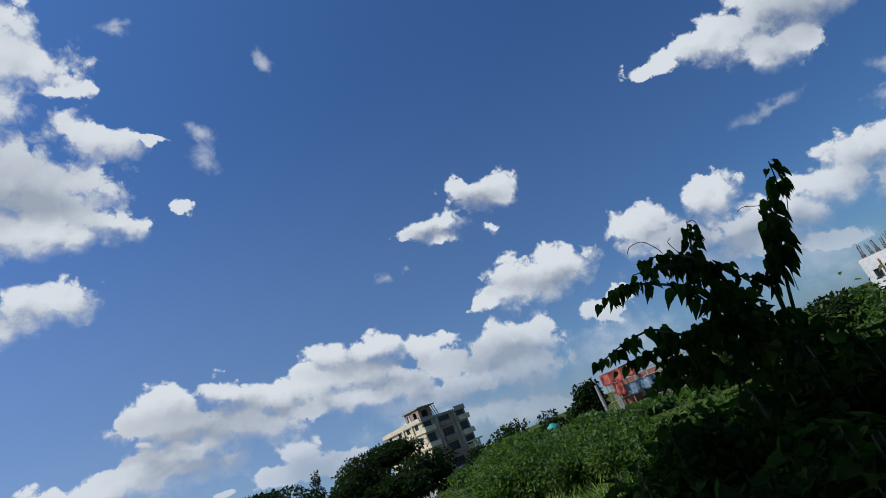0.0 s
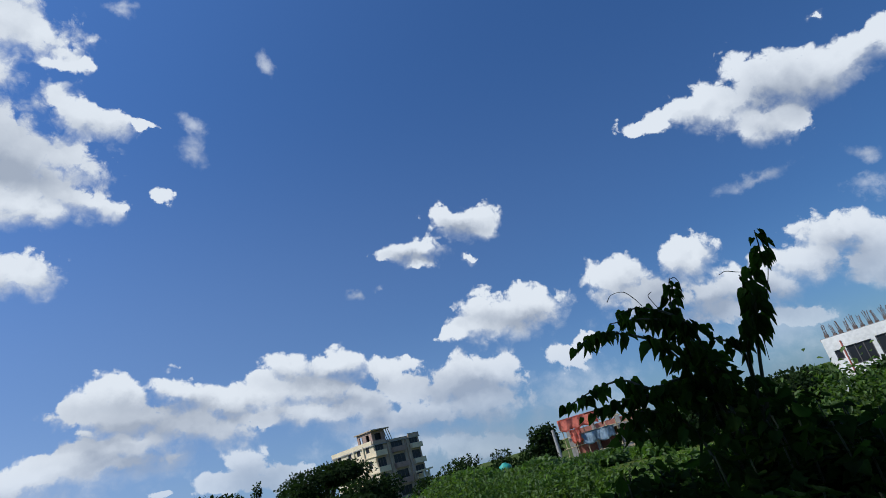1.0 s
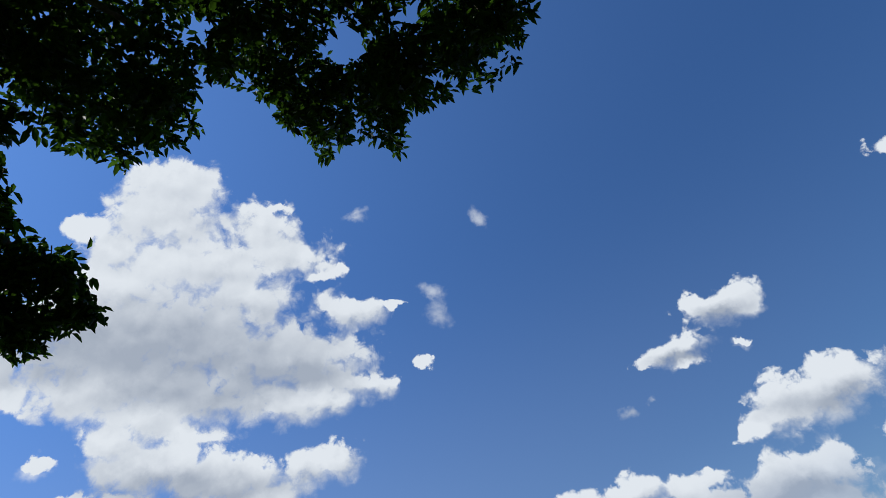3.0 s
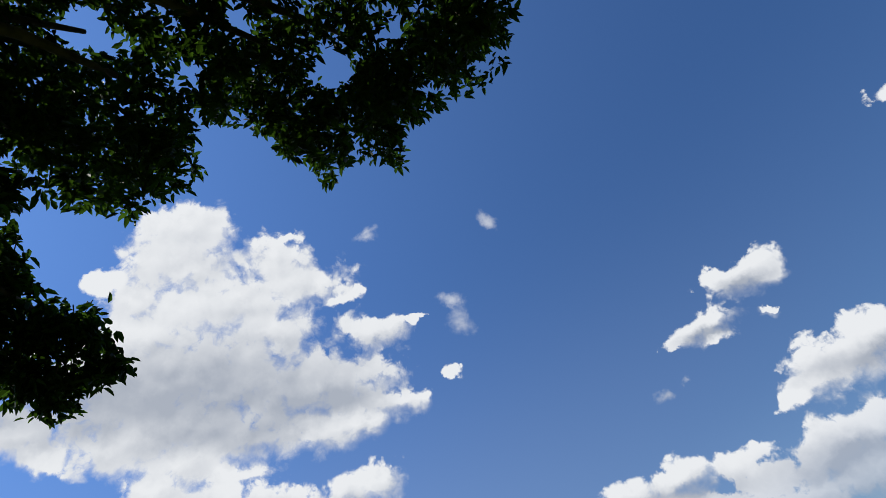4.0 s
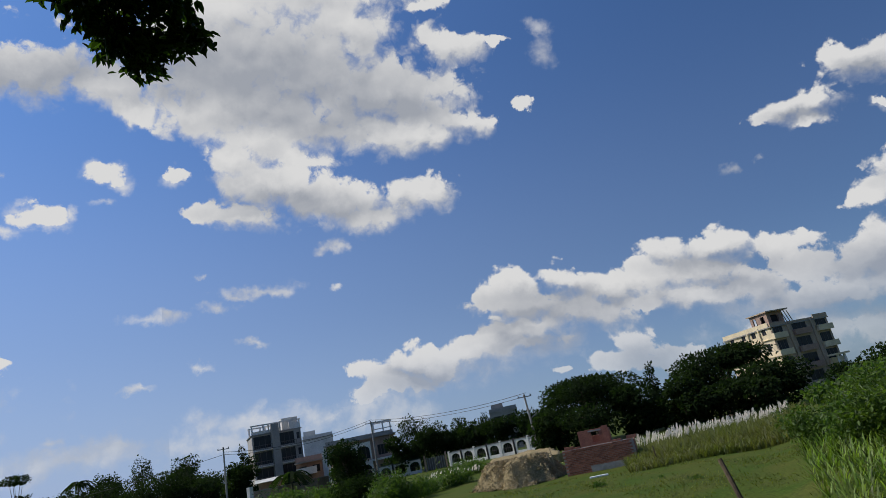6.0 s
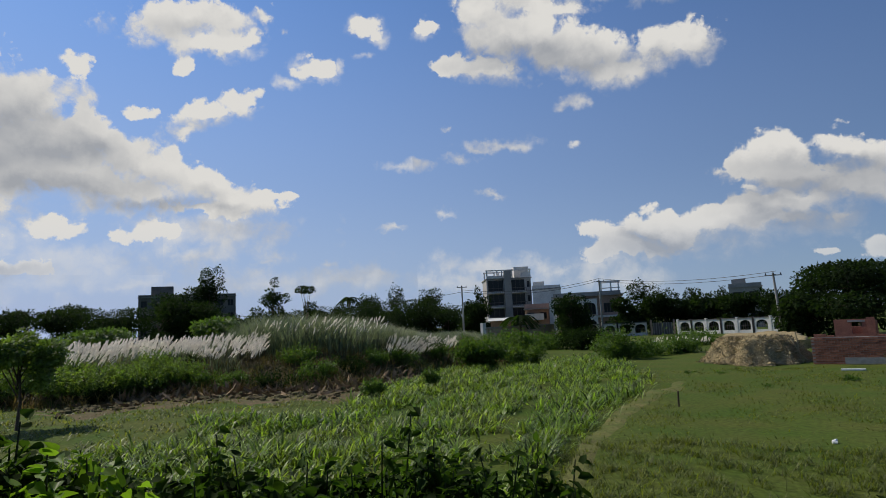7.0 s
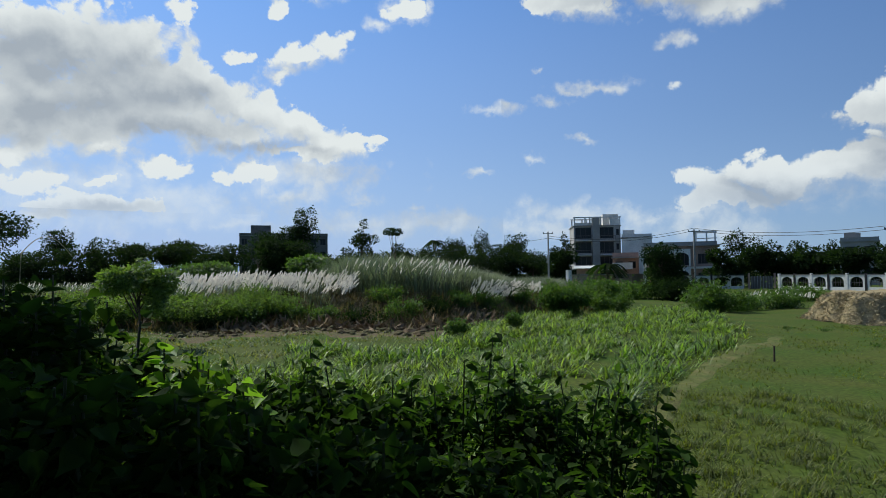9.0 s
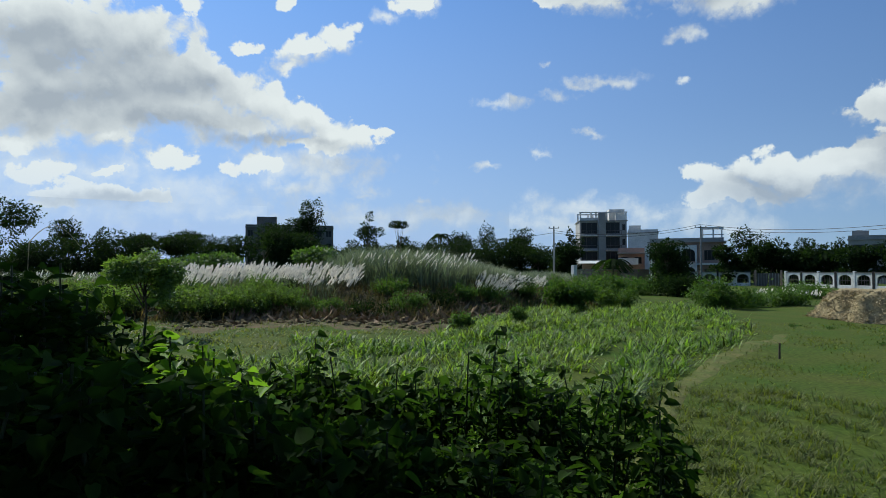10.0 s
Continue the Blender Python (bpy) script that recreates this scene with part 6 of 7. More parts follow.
blades("reeds", at[keep], rng.uniform(0.5, 1.15, keep.sum()), 0.05, 0.3, M_REED, "low reeds under white seed plumes", "reeds", rng)

az, d, at = scatter(30000, 1, 15.5, 31, 44, rng)
keep = rng.random(len(az)) < 0.9 * (1 - 0.6 * smooth(az, 11, 15.5) * 0)
blades("reeds", at[keep], np.interp(az[keep], (1, 7, 11, 15.5), (1.25, 1.25, 1.0, 0.75)) * rng.uniform(0.35, 1.05, keep.sum()) * (0.55 + 0.45 * smooth(d[keep], 31, 35)), 0.05, 0.55, M_RANK, "rank green reeds beside the half-built wall", "reeds", rng)
az, d, at = scatter(12000, -45, 2, 9, 30, rng)
blades("rough_grass", at, rng.uniform(0.25, 0.7, len(at)), 0.04, 0.6, M_GRASS, "rough grass in the scrub", "grass", rng)


def plumes(name, az0, az1, lift, count, label, rng, d0=3.0, d1=8.5, lean=0.5, size=0.55, foot_at=None):
    """White feathery seed heads on stalks: each a spindle of fine drooping hairs."""
    az = rng.uniform(az0, az1, count)
    foot = np.interp(az, BANK_AZ, BANK_FOOT) if foot_at is None else foot_at + 0 * az
    d = foot + rng.uniform(d0, d1, count)
    x, y = -np.sin(np.radians(az)) * d, np.cos(np.radians(az)) * d
    base = np.stack([x, y, ground_z(x, y) + lift * rng.uniform(0.75, 1.15, count)], 1)
    right = np.stack([np.cos(np.radians(az)), np.sin(np.radians(az)), 0 * az], 1)
    axis = unit(np.array([0, 0, 1.0]) + right * (lean * rng.uniform(0.3, 1.4, count))[:, None] + rng.normal(0, 0.12, (count, 3)))
    ln = size * rng.uniform(0.6, 1.2, count)
    per = 26
    f = np.tile(np.linspace(0.0, 1.0, per), count)
    B, A, L = np.repeat(base, per, 0), np.repeat(axis, per, 0), np.repeat(ln, per)
    out = ball(count * per, rng)
    at = B + A * (f * L)[:, None]
    hair = L * 0.24 * (0.35 + np.sin(np.pi * np.clip(f * 0.9 + 0.08, 0, 1)))
    along = A * 1.5 + out * 0.6
    ob = leaves(name, at, along, ball(count * per, rng), hair, hair * 0.30, M_PLUME, None, label, SPRAY, SPRAY_FACES)
    tagged(ob, category="reeds", kind="stuff")


plumes("seed_plumes", 67.8, 84.8, 0.98, 700, "bank of white feathery seed plumes on reeds", rng, 3.0, 6.5, lean=0.65, size=0.50)
plumes("seed_plumes", 50.5, 57.0, 0.55, 260, "white feathery seed plumes among the reeds", rng, 2.6, 5.0, lean=0.8, size=0.42)
plumes("seed_plumes", 57.0, 69.0, 1.7, 120, "sparse pale seed plumes among tall reeds", rng, 4.0, 10.0, lean=0.7, size=0.42)
plumes("seed_plumes", 88.0, 104.0, 0.6, 220, "far white seed plumes beyond the sapling", rng, 6.0, 16.0, size=0.34)
plumes("seed_plumes", 2.0, 14.5, 0.75, 260, "white seed plumes beside the half-built wall", rng, 6.0, 10.0, lean=0.3, size=0.45, foot_at=32.0)
plumes("seed_plumes", 28.0, 33.0, 0.5, 60, "few pale seed plumes by the heap", rng, 2.0, 6.0, size=0.4, foot_at=52.0)


def heap():
    """The flat-topped heap of straw and soil at the end of the half-built wall."""
    c = heading(24.7, 0, 37.5)
    t = thing("soil_heap", (c.x, c.y, 0), 24.7, "flat-topped heap of tan soil and straw", "heap")
    bm = bmesh.new()
    cols, rows = 64, 14
    grid = []
    rr = random.Random(8)
    for j in range(rows + 1):
        f = j / rows
        row = []
        for i in range(cols):
            a = 2 * math.pi * i / cols
            wob = 1 + 0.10 * math.sin(3 * a) + 0.06 * math.sin(7 * a + 1) + 0.05 * math.sin(13 * a)
            r = (1 - f) ** 0.75 if f < 1 else 0
            z = 1.32 * smooth(f, 0.0, 0.55) + 0.05 * math.sin(5 * a + 6 * f)
            row.append(bm.verts.new((2.75 * r * wob * math.cos(a), 2.1 * r * wob * math.sin(a), float(z) - 0.05 + rr.uniform(-0.10, 0.10))))
        grid.append(row)
    for a, b in zip(grid, grid[1:]):
        for i in range(cols):
            bm.faces.new((a[i], a[(i + 1) % cols], b[(i + 1) % cols], b[i]))
    bmesh.ops.remove_doubles(bm, verts=bm.verts, dist=0.02)
    bmesh.ops.recalc_face_normals(bm, faces=bm.faces)
    part("mound", bm, M_STRAW, t, smooth=True)
    r2 = np.random.default_rng(9)
    n = 13000
    a, f = r2.uniform(0, 2 * np.pi, n), r2.uniform(0.0, 0.75, n)
    r = (1 - f) ** 0.75
    r = r * (1 + 0.10 * np.sin(3 * a) + 0.06 * np.sin(7 * a + 1) + 0.05 * np.sin(13 * a))
    at = np.stack([2.75 * r * np.cos(a), 2.1 * r * np.sin(a), 1.32 * smooth(f, 0, 0.55)], 1)
    tagged(leaves("straw", at, ball(n, r2) + np.array([0, 0, -0.3]), ball(n, r2), r2.uniform(0.06, 0.22, n), 0.022, M_STRAW_BIT, t, shape=SPRAY, faces=SPRAY_FACES), kind="stuff")
    for k in range(26):
        bm = bmesh.new()
        s = r2.uniform(0.04, 0.09)
        bmesh.ops.create_icosphere(bm, subdivisions=1, radius=s)
        for v in bm.verts:
            v.co = Vector((v.co.x * 1.3, v.co.y, v.co.z * 0.7)) * r2.uniform(0.8, 1.15)
        aa, ff = r2.uniform(math.pi, 2 * math.pi), r2.uniform(0.05, 0.6)
        q = (1 - ff) ** 0.75
        bmesh.ops.translate(bm, verts=bm.verts, vec=(2.75 * q * math.cos(aa), 2.1 * q * math.sin(aa), 1.32 * float(smooth(ff, 0, 0.55))))
        part("clod", bm, M_STRAW, t)
    for k in range(3):
        bm = bmesh.new()
        tube(bm, [(2.1 + 0.15 * k, -0.4, 0.1), (2.0 - 0.3 * k, -0.3, 1.55 - 0.2 * k)], 0.04, 5)
        part("broken_board", bm, M_BAMBOO, t)


heap()
# the earth platform that runs on behind the heap towards the garden wall
c = heading(24.3, 0, 55)
t = thing("earth_platform", (c.x, c.y, 0), 24.3, "low platform of pale earth before the garden wall", "earth")
bm = bmesh.new()
box(bm, -3.0, 3.2, -5, 16, -0.1, 0.62)
bmesh.ops.subdivide_edges(bm, edges=bm.edges, cuts=24, use_grid_fill=True)
for v in bm.verts:
    v.co += noise.noise_vector(v.co * 0.6) * 0.25 + noise.noise_vector(v.co * 2.1) * 0.12
part("mound", bm, M_STRAW, t, smooth=True)


def clods():
    """Lumps of turned earth and dead stalks strewn along the foot of the bank."""
    rr, bm = np.random.default_rng(61), bmesh.new()
    for k in range(520):
        a = rr.uniform(54, 84)
        p = ground_point(a, foot_of_bank(a) + rr.normal(-0.6, 1.1))
        size = rr.uniform(0.05, 0.17)
        turn = Matrix.Translation(p + Vector((0, 0, size * 0.35))) @ Matrix.Rotation(rr.uniform(0, 6.28), 4, "Z") @ Matrix.Diagonal((size * 1.4, size, size * 0.75, 1))
        made = bmesh.ops.create_icosphere(bm, subdivisions=1, radius=1.0, matrix=turn)["verts"]
        for v in made:
            v.co += Vector(rr.normal(0, size * 0.13, 3))
    tagged(part("soil_clods", bm, M_SOIL), "dark clods of turned earth along the bank", "soil", kind="stuff")
    n = 1500
    a = rr.uniform(54, 80, n)
    d = np.interp(a, BANK_AZ, BANK_FOOT) + rr.normal(0.2, 0.9, n)
    x, y = -np.sin(np.radians(a)) * d, np.cos(np.radians(a)) * d
    at = np.stack([x, y, ground_z(x, y) + 0.05], 1)
    tagged(leaves("dead_stalks", at, ball(n, rr) * np.array([1, 1, 0.45]) + np.array([0, 0, 0.2]), ball(n, rr), rr.uniform(0.25, 0.8, n), 0.03, M_DRY, None, "dry brown stalks fallen along the bank", SPRAY, SPRAY_FACES), category="weeds", kind="stuff")


clods()


def stake(name, az, d, top, label, lean=0.0, r=0.022):
    t = thing(name, ground_point(az, d), az, label, "stake")
    bm = bmesh.new()
    tube(bm, [(0, 0, -0.2), (lean * top * 0.5, 0, top * 0.5), (lean * top, 0, top)], [r, r * 0.95, r * 0.8], 7)
    part("post", bm, M_BARK, t)
    return t


stake("wooden_stake", 31.05, 19.6, 0.45, "short dark wooden stake in the lawn", 0.03, 0.03)
stake("wooden_stake", 12.9, 32.5, 0.85, "thin pale stake before the reeds", -0.05, 0.03)
# the slanting dark stick at the roadside
a0, a1 = heading(7.0, 0, 5.2), heading(8.1, 0, 5.4)
bm = bmesh.new()
tube(bm, [(a0.x, a0.y, float(ground_z(a0.x, a0.y)) - 0.2), (a0.x, a0.y, 1.75), (a1.x, a1.y, 2.24)], [0.022, 0.02, 0.018], 7)
tagged(part("leaning_stick", bm, M_BARK), "dark leaning stick at the roadside", "stick")
c = ground_point(18.0, 31.6)
t = thing("board", c, 18, "pale board lying on the lawn", "board")
slab(t, "plank", -0.45, 0.45, -0.12, 0.12, 0.0, 0.07, M_PLASTIC, bevel=0.01)
c = ground_point(19.8, 14.8)
t = thing("litter", c, 18, "crumpled scrap of white plastic on the lawn", "litter")
bm = bmesh.new()
bmesh.ops.create_icosphere(bm, subdivisions=2, radius=0.06)
for v in bm.verts:
    v.co = v.co * (1 + 0.5 * noise.noise(v.co * 30)) + Vector((0, 0, 0.03))
part("scrap", bm, M_PLASTIC, t)
for k, (a, dd, n, sz) in enumerate(((18.2, 28.0, 150, 0.16), (24.0, 25.0, 60, 0.10), (13.0, 27.0, 50, 0.10), (27.5, 30.0, 60, 0.12), (10.2, 24.0, 60, 0.12), (30.0, 31.0, 60, 0.12))):
    c = ground_point(a, dd)
    t = thing("low_weed", c, a, "small dark weed in the lawn", "weed", "lawn weeds")
    r3 = np.random.default_rng(900 + k)
    p = np.stack([r3.normal(0, sz, n), r3.normal(0, sz, n), np.abs(r3.normal(0, sz * 0.4, n))], 1)
    s = r3.uniform(0.4, 1.0, n) * sz
    tagged(leaves("leaves", p, ball(n, r3) + np.array([0, 0, 0.8]), ball(n, r3), s, s * 0.5, M_LEAF_LIT, t), kind="stuff")
# ---- the roadside hedge and the tree over the walker ----
HEDGE_AZ = (36.0, 37.6, 40.3, 43.4, 46.0, 48.7, 52.0, 54.9, 58.0, 64.5, 69.0, 71.8, 75.8, 78.7, 84.2, 88.6, 92.6, 104.0)
HEDGE_TOP = (-21.0, -17.0, -12.5, -10.5, -11.5, -11.5, -10.5, -9.0, -10.5, -11.0, -10.5, -9.5, -9.5, -9.3, -7.0, -3.0, -1.2, 1.0)
EYE_Z = 2.6


def hedge_bush(name, az, d, width, label, mat, leaf, count, seed, shape=LEAF, stems=16, tops=HEDGE_TOP, azs=HEDGE_AZ, spikes=(), ratio=0.55, deep=0.55):
    """A roadside bush: stems from the verge, leaves along them and a thick skirt; spikes are shoots that stand out, (azimuth, elevation)."""
    rng = np.random.default_rng(seed)
    base = ground_point(az, d)
    t = thing(name, base, 0, label, "bush")
    half = math.degrees(width / 2 / d)
    lines = []
    for k in range(stems + len(spikes)):
        if k < stems:
            a = az + rng.uniform(-half, half)
            el = np.interp(a, azs, tops) - abs(rng.normal(0, 1.3))
            dd = d * rng.uniform(0.88, 1.25)
        else:
            a, el = spikes[k - stems]
            dd = d
        tip = heading(a, 0, dd) + Vector((0, 0, EYE_Z + dd * math.tan(radians(el)))) - base
        g = heading(a + rng.uniform(-3, 3), 0, dd * rng.uniform(0.97, 1.08))
        root = Vector((g.x, g.y, float(ground_z(g.x, g.y)) - 0.05)) - base
        mid = root.lerp(tip, 0.5) + Vector(rng.normal(0, 0.05, 3))
        bm = bmesh.new()
        tube(bm, [root, mid, tip], [0.009, 0.007, 0.003], 5)
        part("stem", bm, M_STEM, t)
        lines.append((root, mid, tip))
    P = np.array([[list(v) for v in q] for q in lines])
    own = 46
    pick = np.concatenate([rng.integers(0, stems, count), np.repeat(np.arange(len(lines)), own)])
    n = len(pick)
    f = np.concatenate([rng.random(count) ** 0.8 * 0.97, np.tile(np.linspace(0.45, 1.0, own), len(lines))])
    Q = P[pick]
    at = np.where(f[:, None] < 0.5, Q[:, 0] + (Q[:, 1] - Q[:, 0]) * (f * 2)[:, None], Q[:, 1] + (Q[:, 2] - Q[:, 1]) * (f * 2 - 1)[:, None])
    spread = np.concatenate([np.clip(rng.normal(0, 0.12, (count, 3)), -0.2, 0.2) * (1.1 - 0.75 * f[:count, None]), rng.normal(0, 0.018, (n - count, 3))])
    at = at + spread
    out = ball(n, rng)
    along = out * np.array([1, 1, 0.6]) + np.array([0, 0, -0.15])
    size = leaf * rng.uniform(0.55, 1.3, n)
    tagged(leaves("leaves", at, along, ball(n, rng) * 0.7 + np.array([0, 0, 1.0]), size, size * ratio, mat, t, shape=shape, faces=HEART_FACES if len(shape) == 10 else LEAF_FACES), kind="stuff")
    return t


ROSE = "dark leafy roadside bush with small oval leaves"
VINE = "dark roadside bush overgrown with broad-leaved vines"
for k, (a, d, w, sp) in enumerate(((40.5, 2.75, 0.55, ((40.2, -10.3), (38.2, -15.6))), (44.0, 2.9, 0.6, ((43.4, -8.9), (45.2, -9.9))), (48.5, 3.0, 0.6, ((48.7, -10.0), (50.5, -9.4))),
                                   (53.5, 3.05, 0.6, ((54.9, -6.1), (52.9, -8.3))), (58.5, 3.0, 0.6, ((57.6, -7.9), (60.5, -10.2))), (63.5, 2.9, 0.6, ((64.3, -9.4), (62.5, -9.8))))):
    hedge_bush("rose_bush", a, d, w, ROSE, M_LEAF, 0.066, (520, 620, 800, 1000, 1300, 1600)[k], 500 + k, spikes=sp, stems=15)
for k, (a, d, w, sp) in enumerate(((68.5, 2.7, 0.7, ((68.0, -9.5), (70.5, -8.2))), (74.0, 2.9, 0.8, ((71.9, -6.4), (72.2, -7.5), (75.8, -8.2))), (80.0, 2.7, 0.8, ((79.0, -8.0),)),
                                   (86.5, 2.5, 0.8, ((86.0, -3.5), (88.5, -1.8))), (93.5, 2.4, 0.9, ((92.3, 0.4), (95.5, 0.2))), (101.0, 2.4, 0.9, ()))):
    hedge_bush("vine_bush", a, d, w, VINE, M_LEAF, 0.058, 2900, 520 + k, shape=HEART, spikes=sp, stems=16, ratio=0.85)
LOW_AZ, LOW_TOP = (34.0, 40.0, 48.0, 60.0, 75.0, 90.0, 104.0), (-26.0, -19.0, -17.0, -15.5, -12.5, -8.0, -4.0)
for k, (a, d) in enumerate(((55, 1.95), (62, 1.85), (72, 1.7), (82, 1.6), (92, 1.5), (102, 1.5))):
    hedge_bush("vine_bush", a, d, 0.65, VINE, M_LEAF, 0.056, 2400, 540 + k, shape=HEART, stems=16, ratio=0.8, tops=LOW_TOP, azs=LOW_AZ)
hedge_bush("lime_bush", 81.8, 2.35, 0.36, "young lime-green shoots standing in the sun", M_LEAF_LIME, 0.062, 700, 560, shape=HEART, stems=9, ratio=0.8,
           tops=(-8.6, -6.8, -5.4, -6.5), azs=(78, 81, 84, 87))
# low growth under the walker's feet, from the lawn's end round to the climbing plant
for k, (a, d, top) in enumerate(((30, 2.5, -27), (20, 2.6, -25), (10.5, 2.9, -11.5), (0, 2.8, -17), (-8, 2.9, -12))):
    hedge_bush("rose_bush", a, d, 0.7, "low dark bush on the roadside verge", M_LEAF, 0.055, 1100, 570 + k, stems=12,
               tops=(top, top), azs=(a - 20, a + 20), spikes=((12.3, -9.9), (9.6, -9.5), (10.6, -10.4)) if k == 2 else ())
RIGHT_AZ, RIGHT_TOP = (-60.0, -50.0, -42.0, -36.0, -31.0, -28.0, -24.0, -19.0, -16.0, -12.0, -8.0), (-2.0, -1.0, -1.6, 0.0, 1.0, -0.6, -1.2, -1.6, -3.2, -4.8, -7.5)
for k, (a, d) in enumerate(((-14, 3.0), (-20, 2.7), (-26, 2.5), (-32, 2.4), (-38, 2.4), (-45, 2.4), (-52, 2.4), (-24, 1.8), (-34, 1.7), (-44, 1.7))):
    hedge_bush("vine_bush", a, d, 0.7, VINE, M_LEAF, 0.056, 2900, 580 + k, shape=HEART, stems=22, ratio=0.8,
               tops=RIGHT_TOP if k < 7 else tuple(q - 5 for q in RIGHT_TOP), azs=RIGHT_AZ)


def climber():
    """The climbing plant with hanging pointed leaves that stands up against the sky."""
    d = 2.45
    base = ground_point(-30, d)
    t = thing("climbing_plant", base, 0, "dark climbing plant with drooping pointed leaves and curling tendrils", "plant")
    rng = np.random.default_rng(77)

    def spot(a, el, dd=d):
        return heading(a, 0, dd) + Vector((0, 0, 2.72 + dd * math.tan(radians(el)))) - base

    def bowed(chain, steps=7):
        """A smooth line through a chain of (azimuth, elevation)."""
        q = [spot(a, e, d * (1 + 0.03 * math.sin(i * 2.1))) for i, (a, e) in enumerate(chain)]
        q = [q[0] * 2 - q[1]] + q + [q[-1] * 2 - q[-2]]
        line = []
        for i in range(1, len(q) - 2):
            for k in range(steps):
                u = k / steps
                line.append(0.5 * (q[i] * 2 + (q[i + 1] - q[i - 1]) * u + (q[i - 1] * 2 - q[i] * 5 + q[i + 1] * 4 - q[i + 2]) * u * u + (q[i] * 3 - q[i - 1] - q[i + 1] * 3 + q[i + 2]) * u ** 3))
        return line + [q[-2]]

    # shoots: a chain of (azimuth, elevation), how many leaves, leaf length
    shoots = (((-31.5, -8), (-32.5, 0.5), (-33.5, 3.8), (-35.2, 6.3), (-35.7, 8.5), (-37.0, 9.7), (-37.4, 11.7)), 62, 0.082), \
             (((-32.0, -4), (-33.6, 2.0), (-34.9, 5.6), (-35.2, 7.6), (-34.8, 8.7)), 30, 0.085), \
             (((-29.0, -6), (-28.6, 2.0), (-28.6, 5.3), (-28.7, 7.5), (-28.9, 9.1), (-29.5, 10.5)), 44, 0.072), \
             (((-30.0, -4), (-29.8, 4.2), (-29.2, 6.6), (-27.5, 8.2), (-25.7, 9.0), (-24.1, 8.9)), 46, 0.076), \
             (((-29.5, -4), (-28.7, 4.6), (-26.4, 5.8), (-24.0, 7.2), (-21.7, 7.9), (-19.9, 7.4)), 36, 0.080), \
             (((-30.0, -2), (-29.6, 5.3), (-27.7, 7.2), (-25.3, 8.1), (-23.2, 8.4)), 34, 0.074), \
             (((-30.5, -6), (-28.6, 1.5), (-24.6, 2.0), (-22.5, 3.4), (-19.8, 3.3), (-17.1, 2.6)), 40, 0.080), \
             (((-30.0, -7), (-26.6, 0.2), (-23.8, 1.6), (-21.0, 1.7), (-18.3, 1.6)), 36, 0.076), \
             (((-31.5, -6), (-32.6, 1.8), (-32.2, 3.6), (-30.9, 4.5), (-30.0, 6.3)), 24, 0.060), \
             (((-30.0, -6), (-28.5, 0.5), (-27.5, 4.0), (-26.0, 6.4)), 40, 0.074), \
             (((-31.0, -6), (-30.5, 0.5), (-29.5, 4.0), (-28.6, 6.6)), 44, 0.074), \
             (((-28.0, -9), (-26.5, -2.0), (-24.0, 0.2), (-21.5, 0.6)), 34, 0.074)
    for chain, count, ln in shoots:
        pts = bowed(chain, 4)
        bm = bmesh.new()
        tube(bm, pts, [0.008 - 0.006 * i / (len(pts) - 1) for i in range(len(pts))], 5)
        part("shoot", bm, M_STEM, t)
        P = np.array([list(p) for p in pts])
        s = np.sort(rng.uniform(0.3, 1.0, count)) * (len(pts) - 1)
        i = np.minimum(s.astype(int), len(pts) - 2)
        at = P[i] + (P[i + 1] - P[i]) * (s - i)[:, None]
        side = ball(count, rng)
        at = at + side * np.array([0.022, 0.022, 0.012])
        along = side * np.array([0.65, 0.65, 0.2]) + np.array([-0.15, 0, -0.85])
        up = ball(count, rng) * 0.9 + np.array([0, -1.2, 0.5])
        size = ln * rng.uniform(0.65, 1.15, count) * (1.1 - 0.4 * s / (len(pts) - 1))
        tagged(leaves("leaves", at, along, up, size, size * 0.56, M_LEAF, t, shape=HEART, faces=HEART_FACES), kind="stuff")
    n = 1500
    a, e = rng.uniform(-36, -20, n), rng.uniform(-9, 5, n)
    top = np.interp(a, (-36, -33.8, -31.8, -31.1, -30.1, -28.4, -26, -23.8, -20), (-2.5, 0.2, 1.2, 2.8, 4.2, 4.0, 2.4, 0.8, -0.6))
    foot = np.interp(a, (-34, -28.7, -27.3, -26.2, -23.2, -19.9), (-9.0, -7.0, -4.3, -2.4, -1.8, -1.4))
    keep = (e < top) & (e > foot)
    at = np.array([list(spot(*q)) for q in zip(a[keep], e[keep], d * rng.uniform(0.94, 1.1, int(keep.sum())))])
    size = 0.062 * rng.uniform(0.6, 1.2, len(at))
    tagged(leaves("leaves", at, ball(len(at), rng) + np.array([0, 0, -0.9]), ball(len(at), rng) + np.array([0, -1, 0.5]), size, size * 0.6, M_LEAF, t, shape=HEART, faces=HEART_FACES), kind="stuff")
    for chain in (((-37.4, 11.4), (-37.9, 10.9), (-37.0, 8.2), (-35.7, 5.7), (-34.6, 3.7), (-34.2, 1.5)), ((-26.4, 9.0), (-26.0, 9.8), (-25.3, 10.7), (-24.2, 10.8), (-23.6, 10.3)),
                  ((-29.5, 10.4), (-29.9, 10.4), (-30.1, 9.8), (-29.9, 8.6)), ((-35.6, 8.7), (-34.8, 9.0), (-34.0, 9.4), (-33.4, 9.3)), ((-27.6, 8.4), (-27.2, 9.6), (-27.6, 9.9))):
        bm = bmesh.new()
        tube(bm, bowed(chain), 0.0015, 4)
        part("tendril", bm, M_STEM, t)


climber()

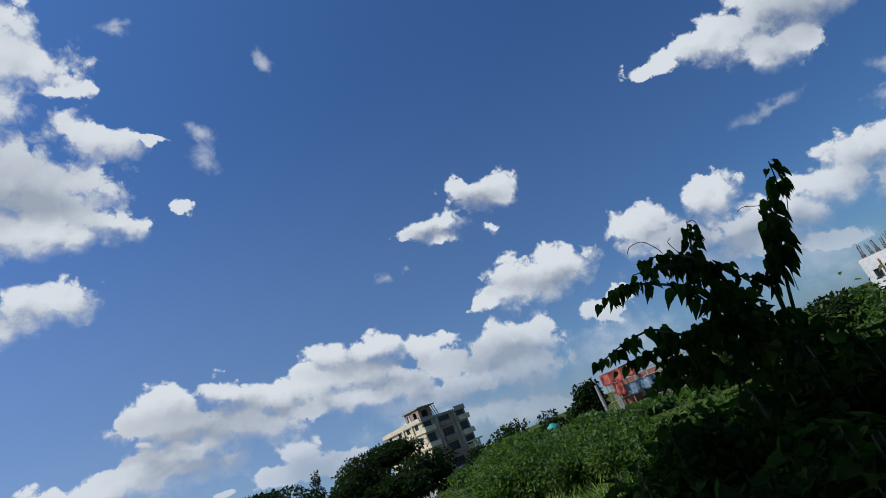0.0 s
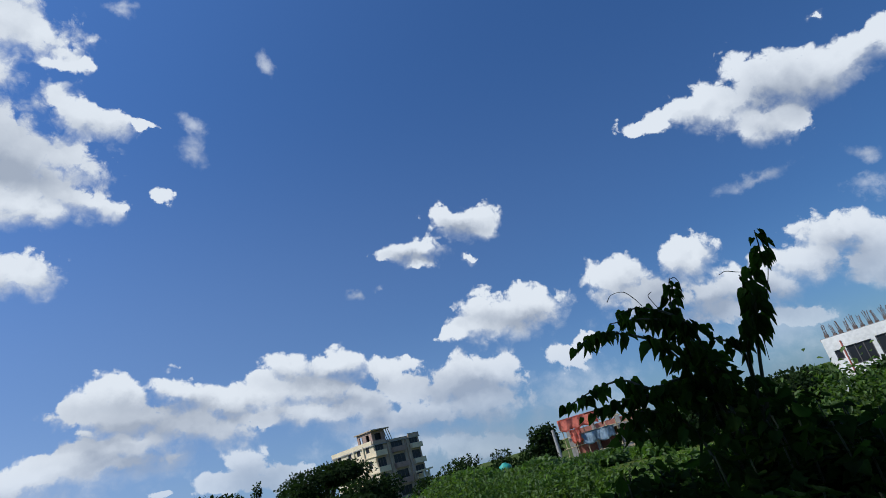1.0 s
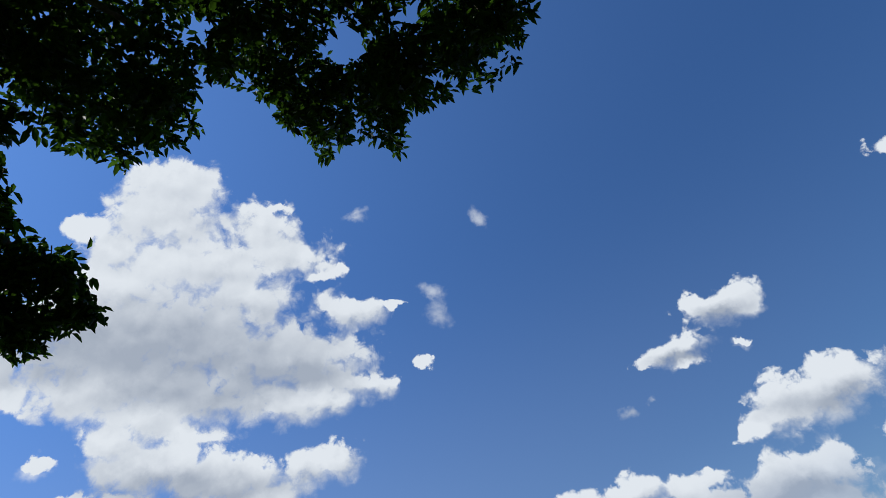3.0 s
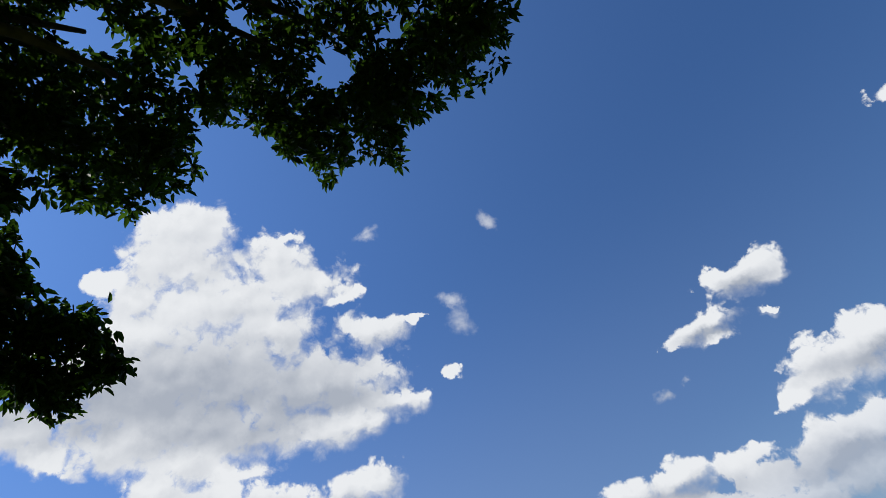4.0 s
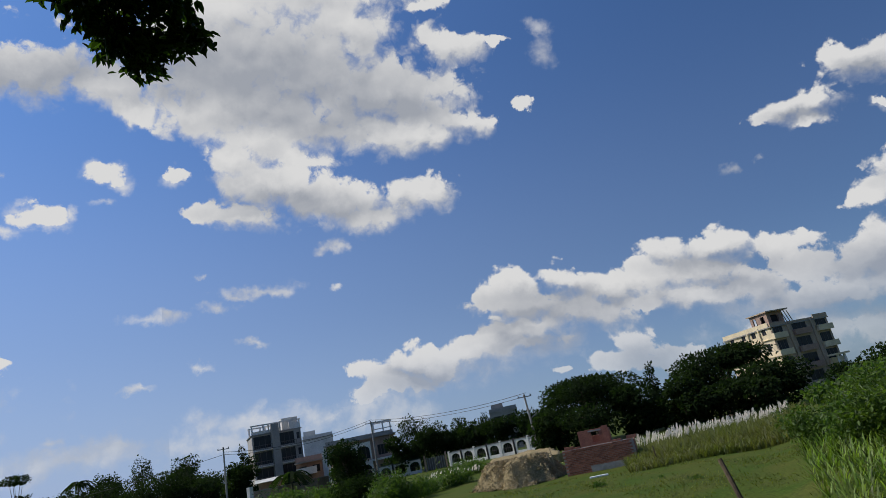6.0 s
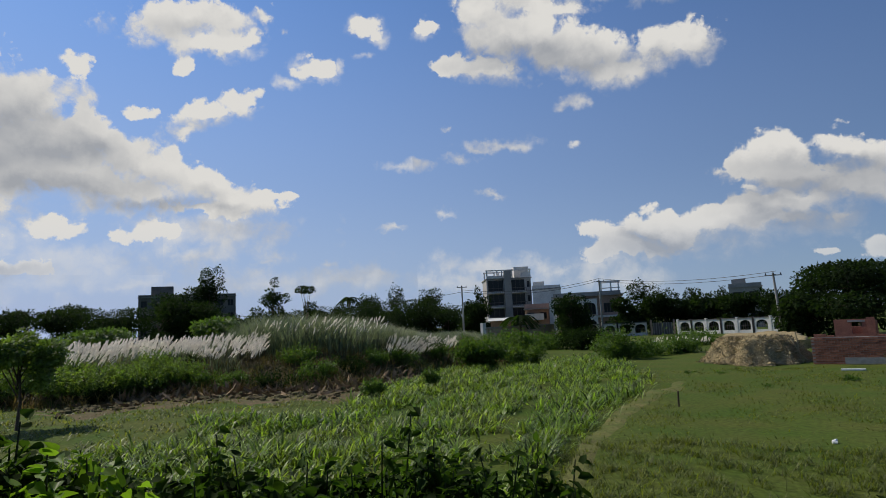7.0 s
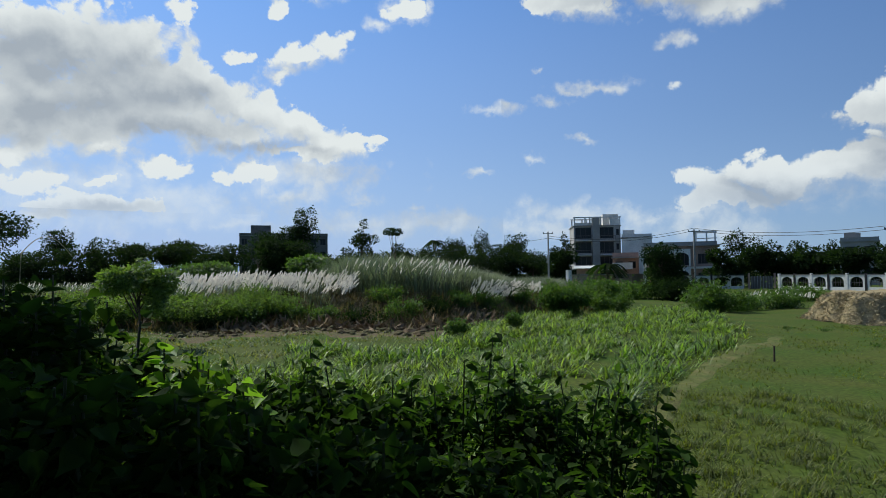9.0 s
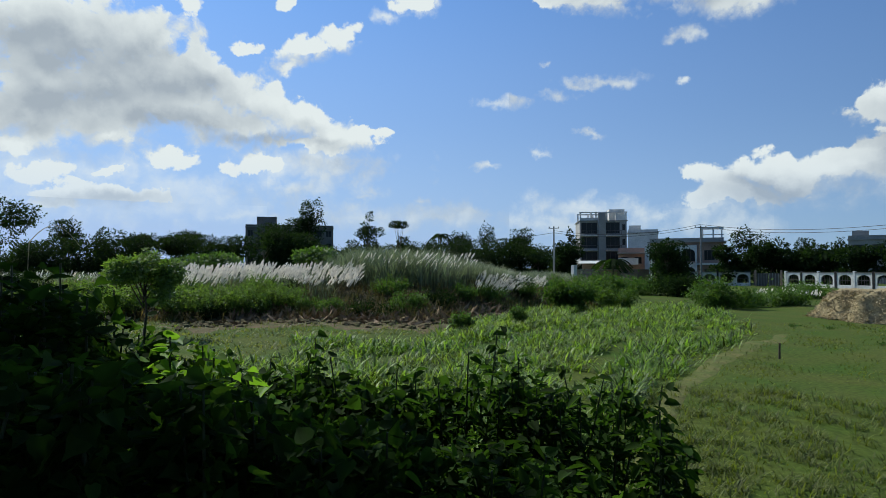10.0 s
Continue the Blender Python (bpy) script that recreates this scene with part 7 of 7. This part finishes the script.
# ---- the shade tree whose boughs hang over the road ----
# past azimuth 62 the crown is unseen, added low to shade the hedge
CANOPY_AZ = (-60, -24, -18.6, -13.8, -7.0, 0.7, 4.1, 8.0, 11.1, 13.4, 18.1, 20.3, 23.5, 24.6, 30.9, 35.5, 36.4, 41.3, 48.0, 53.5, 57.8, 61.4, 64, 70, 84, 91, 97, 130, 160, 190, 280, 300, 335)
CANOPY_LOW = (70, 58, 52.0, 50.6, 49.6, 50.0, 50.0, 47.6, 48.3, 50.8, 49.6, 51.4, 54.5, 56.8, 58.4, 59.2, 52.0, 53.0, 50.6, 52.4, 52.9, 56.0, 54, 47, 44, 36, 27, 24, 20, 16, 16, 45, 62)


def roadside_tree():
    foot = ground_point(140, 3.6)
    t = thing("shade_tree", foot, 0, "large shade tree with dark whorled leaves hanging over the road", "tree")
    rng = np.random.default_rng(99)
    bm = bmesh.new()
    fork = Vector((-0.3, 0.4, 3.4))
    tube(bm, [(0, 0, -0.4), (0.05, 0.1, 1.2), (-0.1, 0.2, 2.4), fork], [0.34, 0.26, 0.23, 0.2], 12)
    part("trunk", bm, M_BARK, t, smooth=True)
    eye = Vector((0, 0, 2.72))

    def spot(a, el, dd):
        return eye + heading(a, el, dd) - foot

    boughs = [(-14, 62, 5.6), (4, 60, 5.6), (16, 62, 5.4), (28, 70, 5.4), (42, 62, 5.2), (50, 66, 5.4), (60, 58, 5.2), (56, 44, 5.0), (75, 60, 5.4), (95, 52, 5.4), (115, 40, 5.2), (80, 78, 5.0), (140, 35, 5.0), (190, 40, 5.0), (240, 40, 5.0)]
    for k, (a, el, dd) in enumerate(boughs):
        bm = bmesh.new()
        e = spot(a, el, dd)
        mid = fork.lerp(e, 0.5) + Vector((0, 0, 0.9))
        tube(bm, [fork, fork.lerp(mid, 0.6) + Vector(rng.normal(0, 0.08, 3)), mid, mid.lerp(e, 0.6) + Vector(rng.normal(0, 0.08, 3)), e], [0.11, 0.085, 0.06, 0.04, 0.018], 7)
        part("bough", bm, M_BARK, t, smooth=True)
    # whorls of leaves at twig ends
    n = 14500
    # the second set thickens the unseen crown, to block sun and sky light
    a = np.concatenate([rng.uniform(-26, 320, 11500), rng.uniform(75, 290, 3000)])
    lo = np.interp(a, CANOPY_AZ, CANOPY_LOW) + 0.9 * np.sin(a * 1.9) + 0.6 * np.sin(a * 4.3 + 1)
    sin0, sin1 = np.sin(np.radians(lo + 1.2)), 1.0
    el = np.degrees(np.arcsin(sin0 + (sin1 - sin0) * rng.random(n)))
    # thickest near the drooping ends
    edge = rng.random(n) < 0.30
    el = np.where(edge, lo + 1.0 + rng.random(n) * 6.0, el)
    dd = rng.uniform(4.7, 6.3, n) + np.where(a > 84, 1.4 * rng.random(n), 0)
    # the separate bough that hangs lower
    low_a, low_e = [], []
    for ca, ce, cr, cn in ((60.5, 44.5, 2.6, 55), (56.0, 42.5, 2.3, 50), (52.0, 42.2, 1.7, 30), (53.5, 38.0, 1.9, 34), (57.5, 39.0, 2.0, 36), (50.0, 39.4, 1.4, 20), (61.5, 42.0, 1.8, 30), (60.5, 49.0, 1.6, 30), (61.0, 53.0, 1.8, 36), (59.0, 47.0, 1.2, 16)):
        low_a.append(rng.normal(ca, cr * 0.62, cn))
        low_e.append(rng.normal(ce, cr * 0.45, cn))
    a2, e2 = np.concatenate(low_a), np.concatenate(low_e)
    # ragged ends: clumps of twigs with sky between them
    clump = np.sin(a * 1.15 + 2.0 * np.sin(el * 0.5)) * np.sin(el * 0.9 + a * 0.35) + 0.5 * np.sin(a * 2.7 + el * 1.9)
    keep = (clump + rng.normal(0, 0.35, n) > -0.15 - 0.22 * np.clip(el - lo - 2, 0, 8)) | (a > 70)
    keep &= (a > 70) | (rng.random(n) < 0.85)
    a, el, dd = a[keep], el[keep], dd[keep]
    a, el, dd = np.concatenate([a, a2]), np.concatenate([el, e2]), np.concatenate([dd, rng.uniform(4.8, 5.4, len(a2))])
    # gaps where the sky shows
    gap = np.zeros(len(a), bool)
    for ga, ge, gr in ((49.5, 66.3, 2.2), (10.8, 58.8, 1.9), (33, 63, 1.6), (22, 66, 1.6), (-2, 58, 1.2), (62, 50.5, 1.5)):
        gap |= np.hypot((a - ga) * np.cos(np.radians(el)), el - ge) < gr
    # an added, unseen break in the crown lets the sun fall on the young shoots
    er, ar = np.radians(el), np.radians(a)
    here = np.stack([-np.sin(ar) * np.cos(er), np.cos(ar) * np.cos(er), np.sin(er)], 1) * dd[:, None] - np.array([-2.33, 0.33, -0.34])
    beam = np.array(list(SUN_WAY))
    gap |= np.linalg.norm(here - (here @ beam)[:, None] * beam, axis=1) < 0.36
    a, el, dd = a[~gap], el[~gap], dd[~gap]
    ar, er = np.radians(a), np.radians(el)
    twig = np.stack([-np.sin(ar) * np.cos(er) * dd, np.cos(ar) * np.cos(er) * dd, np.sin(er) * dd + 2.72], 1) - np.array(list(foot))
    per = 12
    at = np.repeat(twig, per, 0) + rng.normal(0, 0.035, (len(twig) * per, 3))
    way = ball(len(at), rng)
    along = way * np.array([1, 1, 0.55]) + np.array([0, 0, -0.45])
    size = 0.098 * rng.uniform(0.6, 1.25, len(at)) * np.repeat(np.where(a > 100, 1.6, 1.0), per)
    tagged(leaves("crown", at, along, ball(len(at), rng) * 0.7 + np.array([0, 0, 1.0]), size, size * 0.40, M_LEAF_DARK, t), kind="stuff")
    bm = bmesh.new()
    for k in range(0, len(twig), 9):
        p = Vector(twig[k])
        q = p + Vector((rng.normal(0, 0.06), rng.normal(0, 0.06), rng.uniform(0.05, 0.16)))
        tube(bm, [p, q], [0.003, 0.005], 4)
    tagged(part("twigs", bm, M_BARK, t), kind="stuff")


roadside_tree()
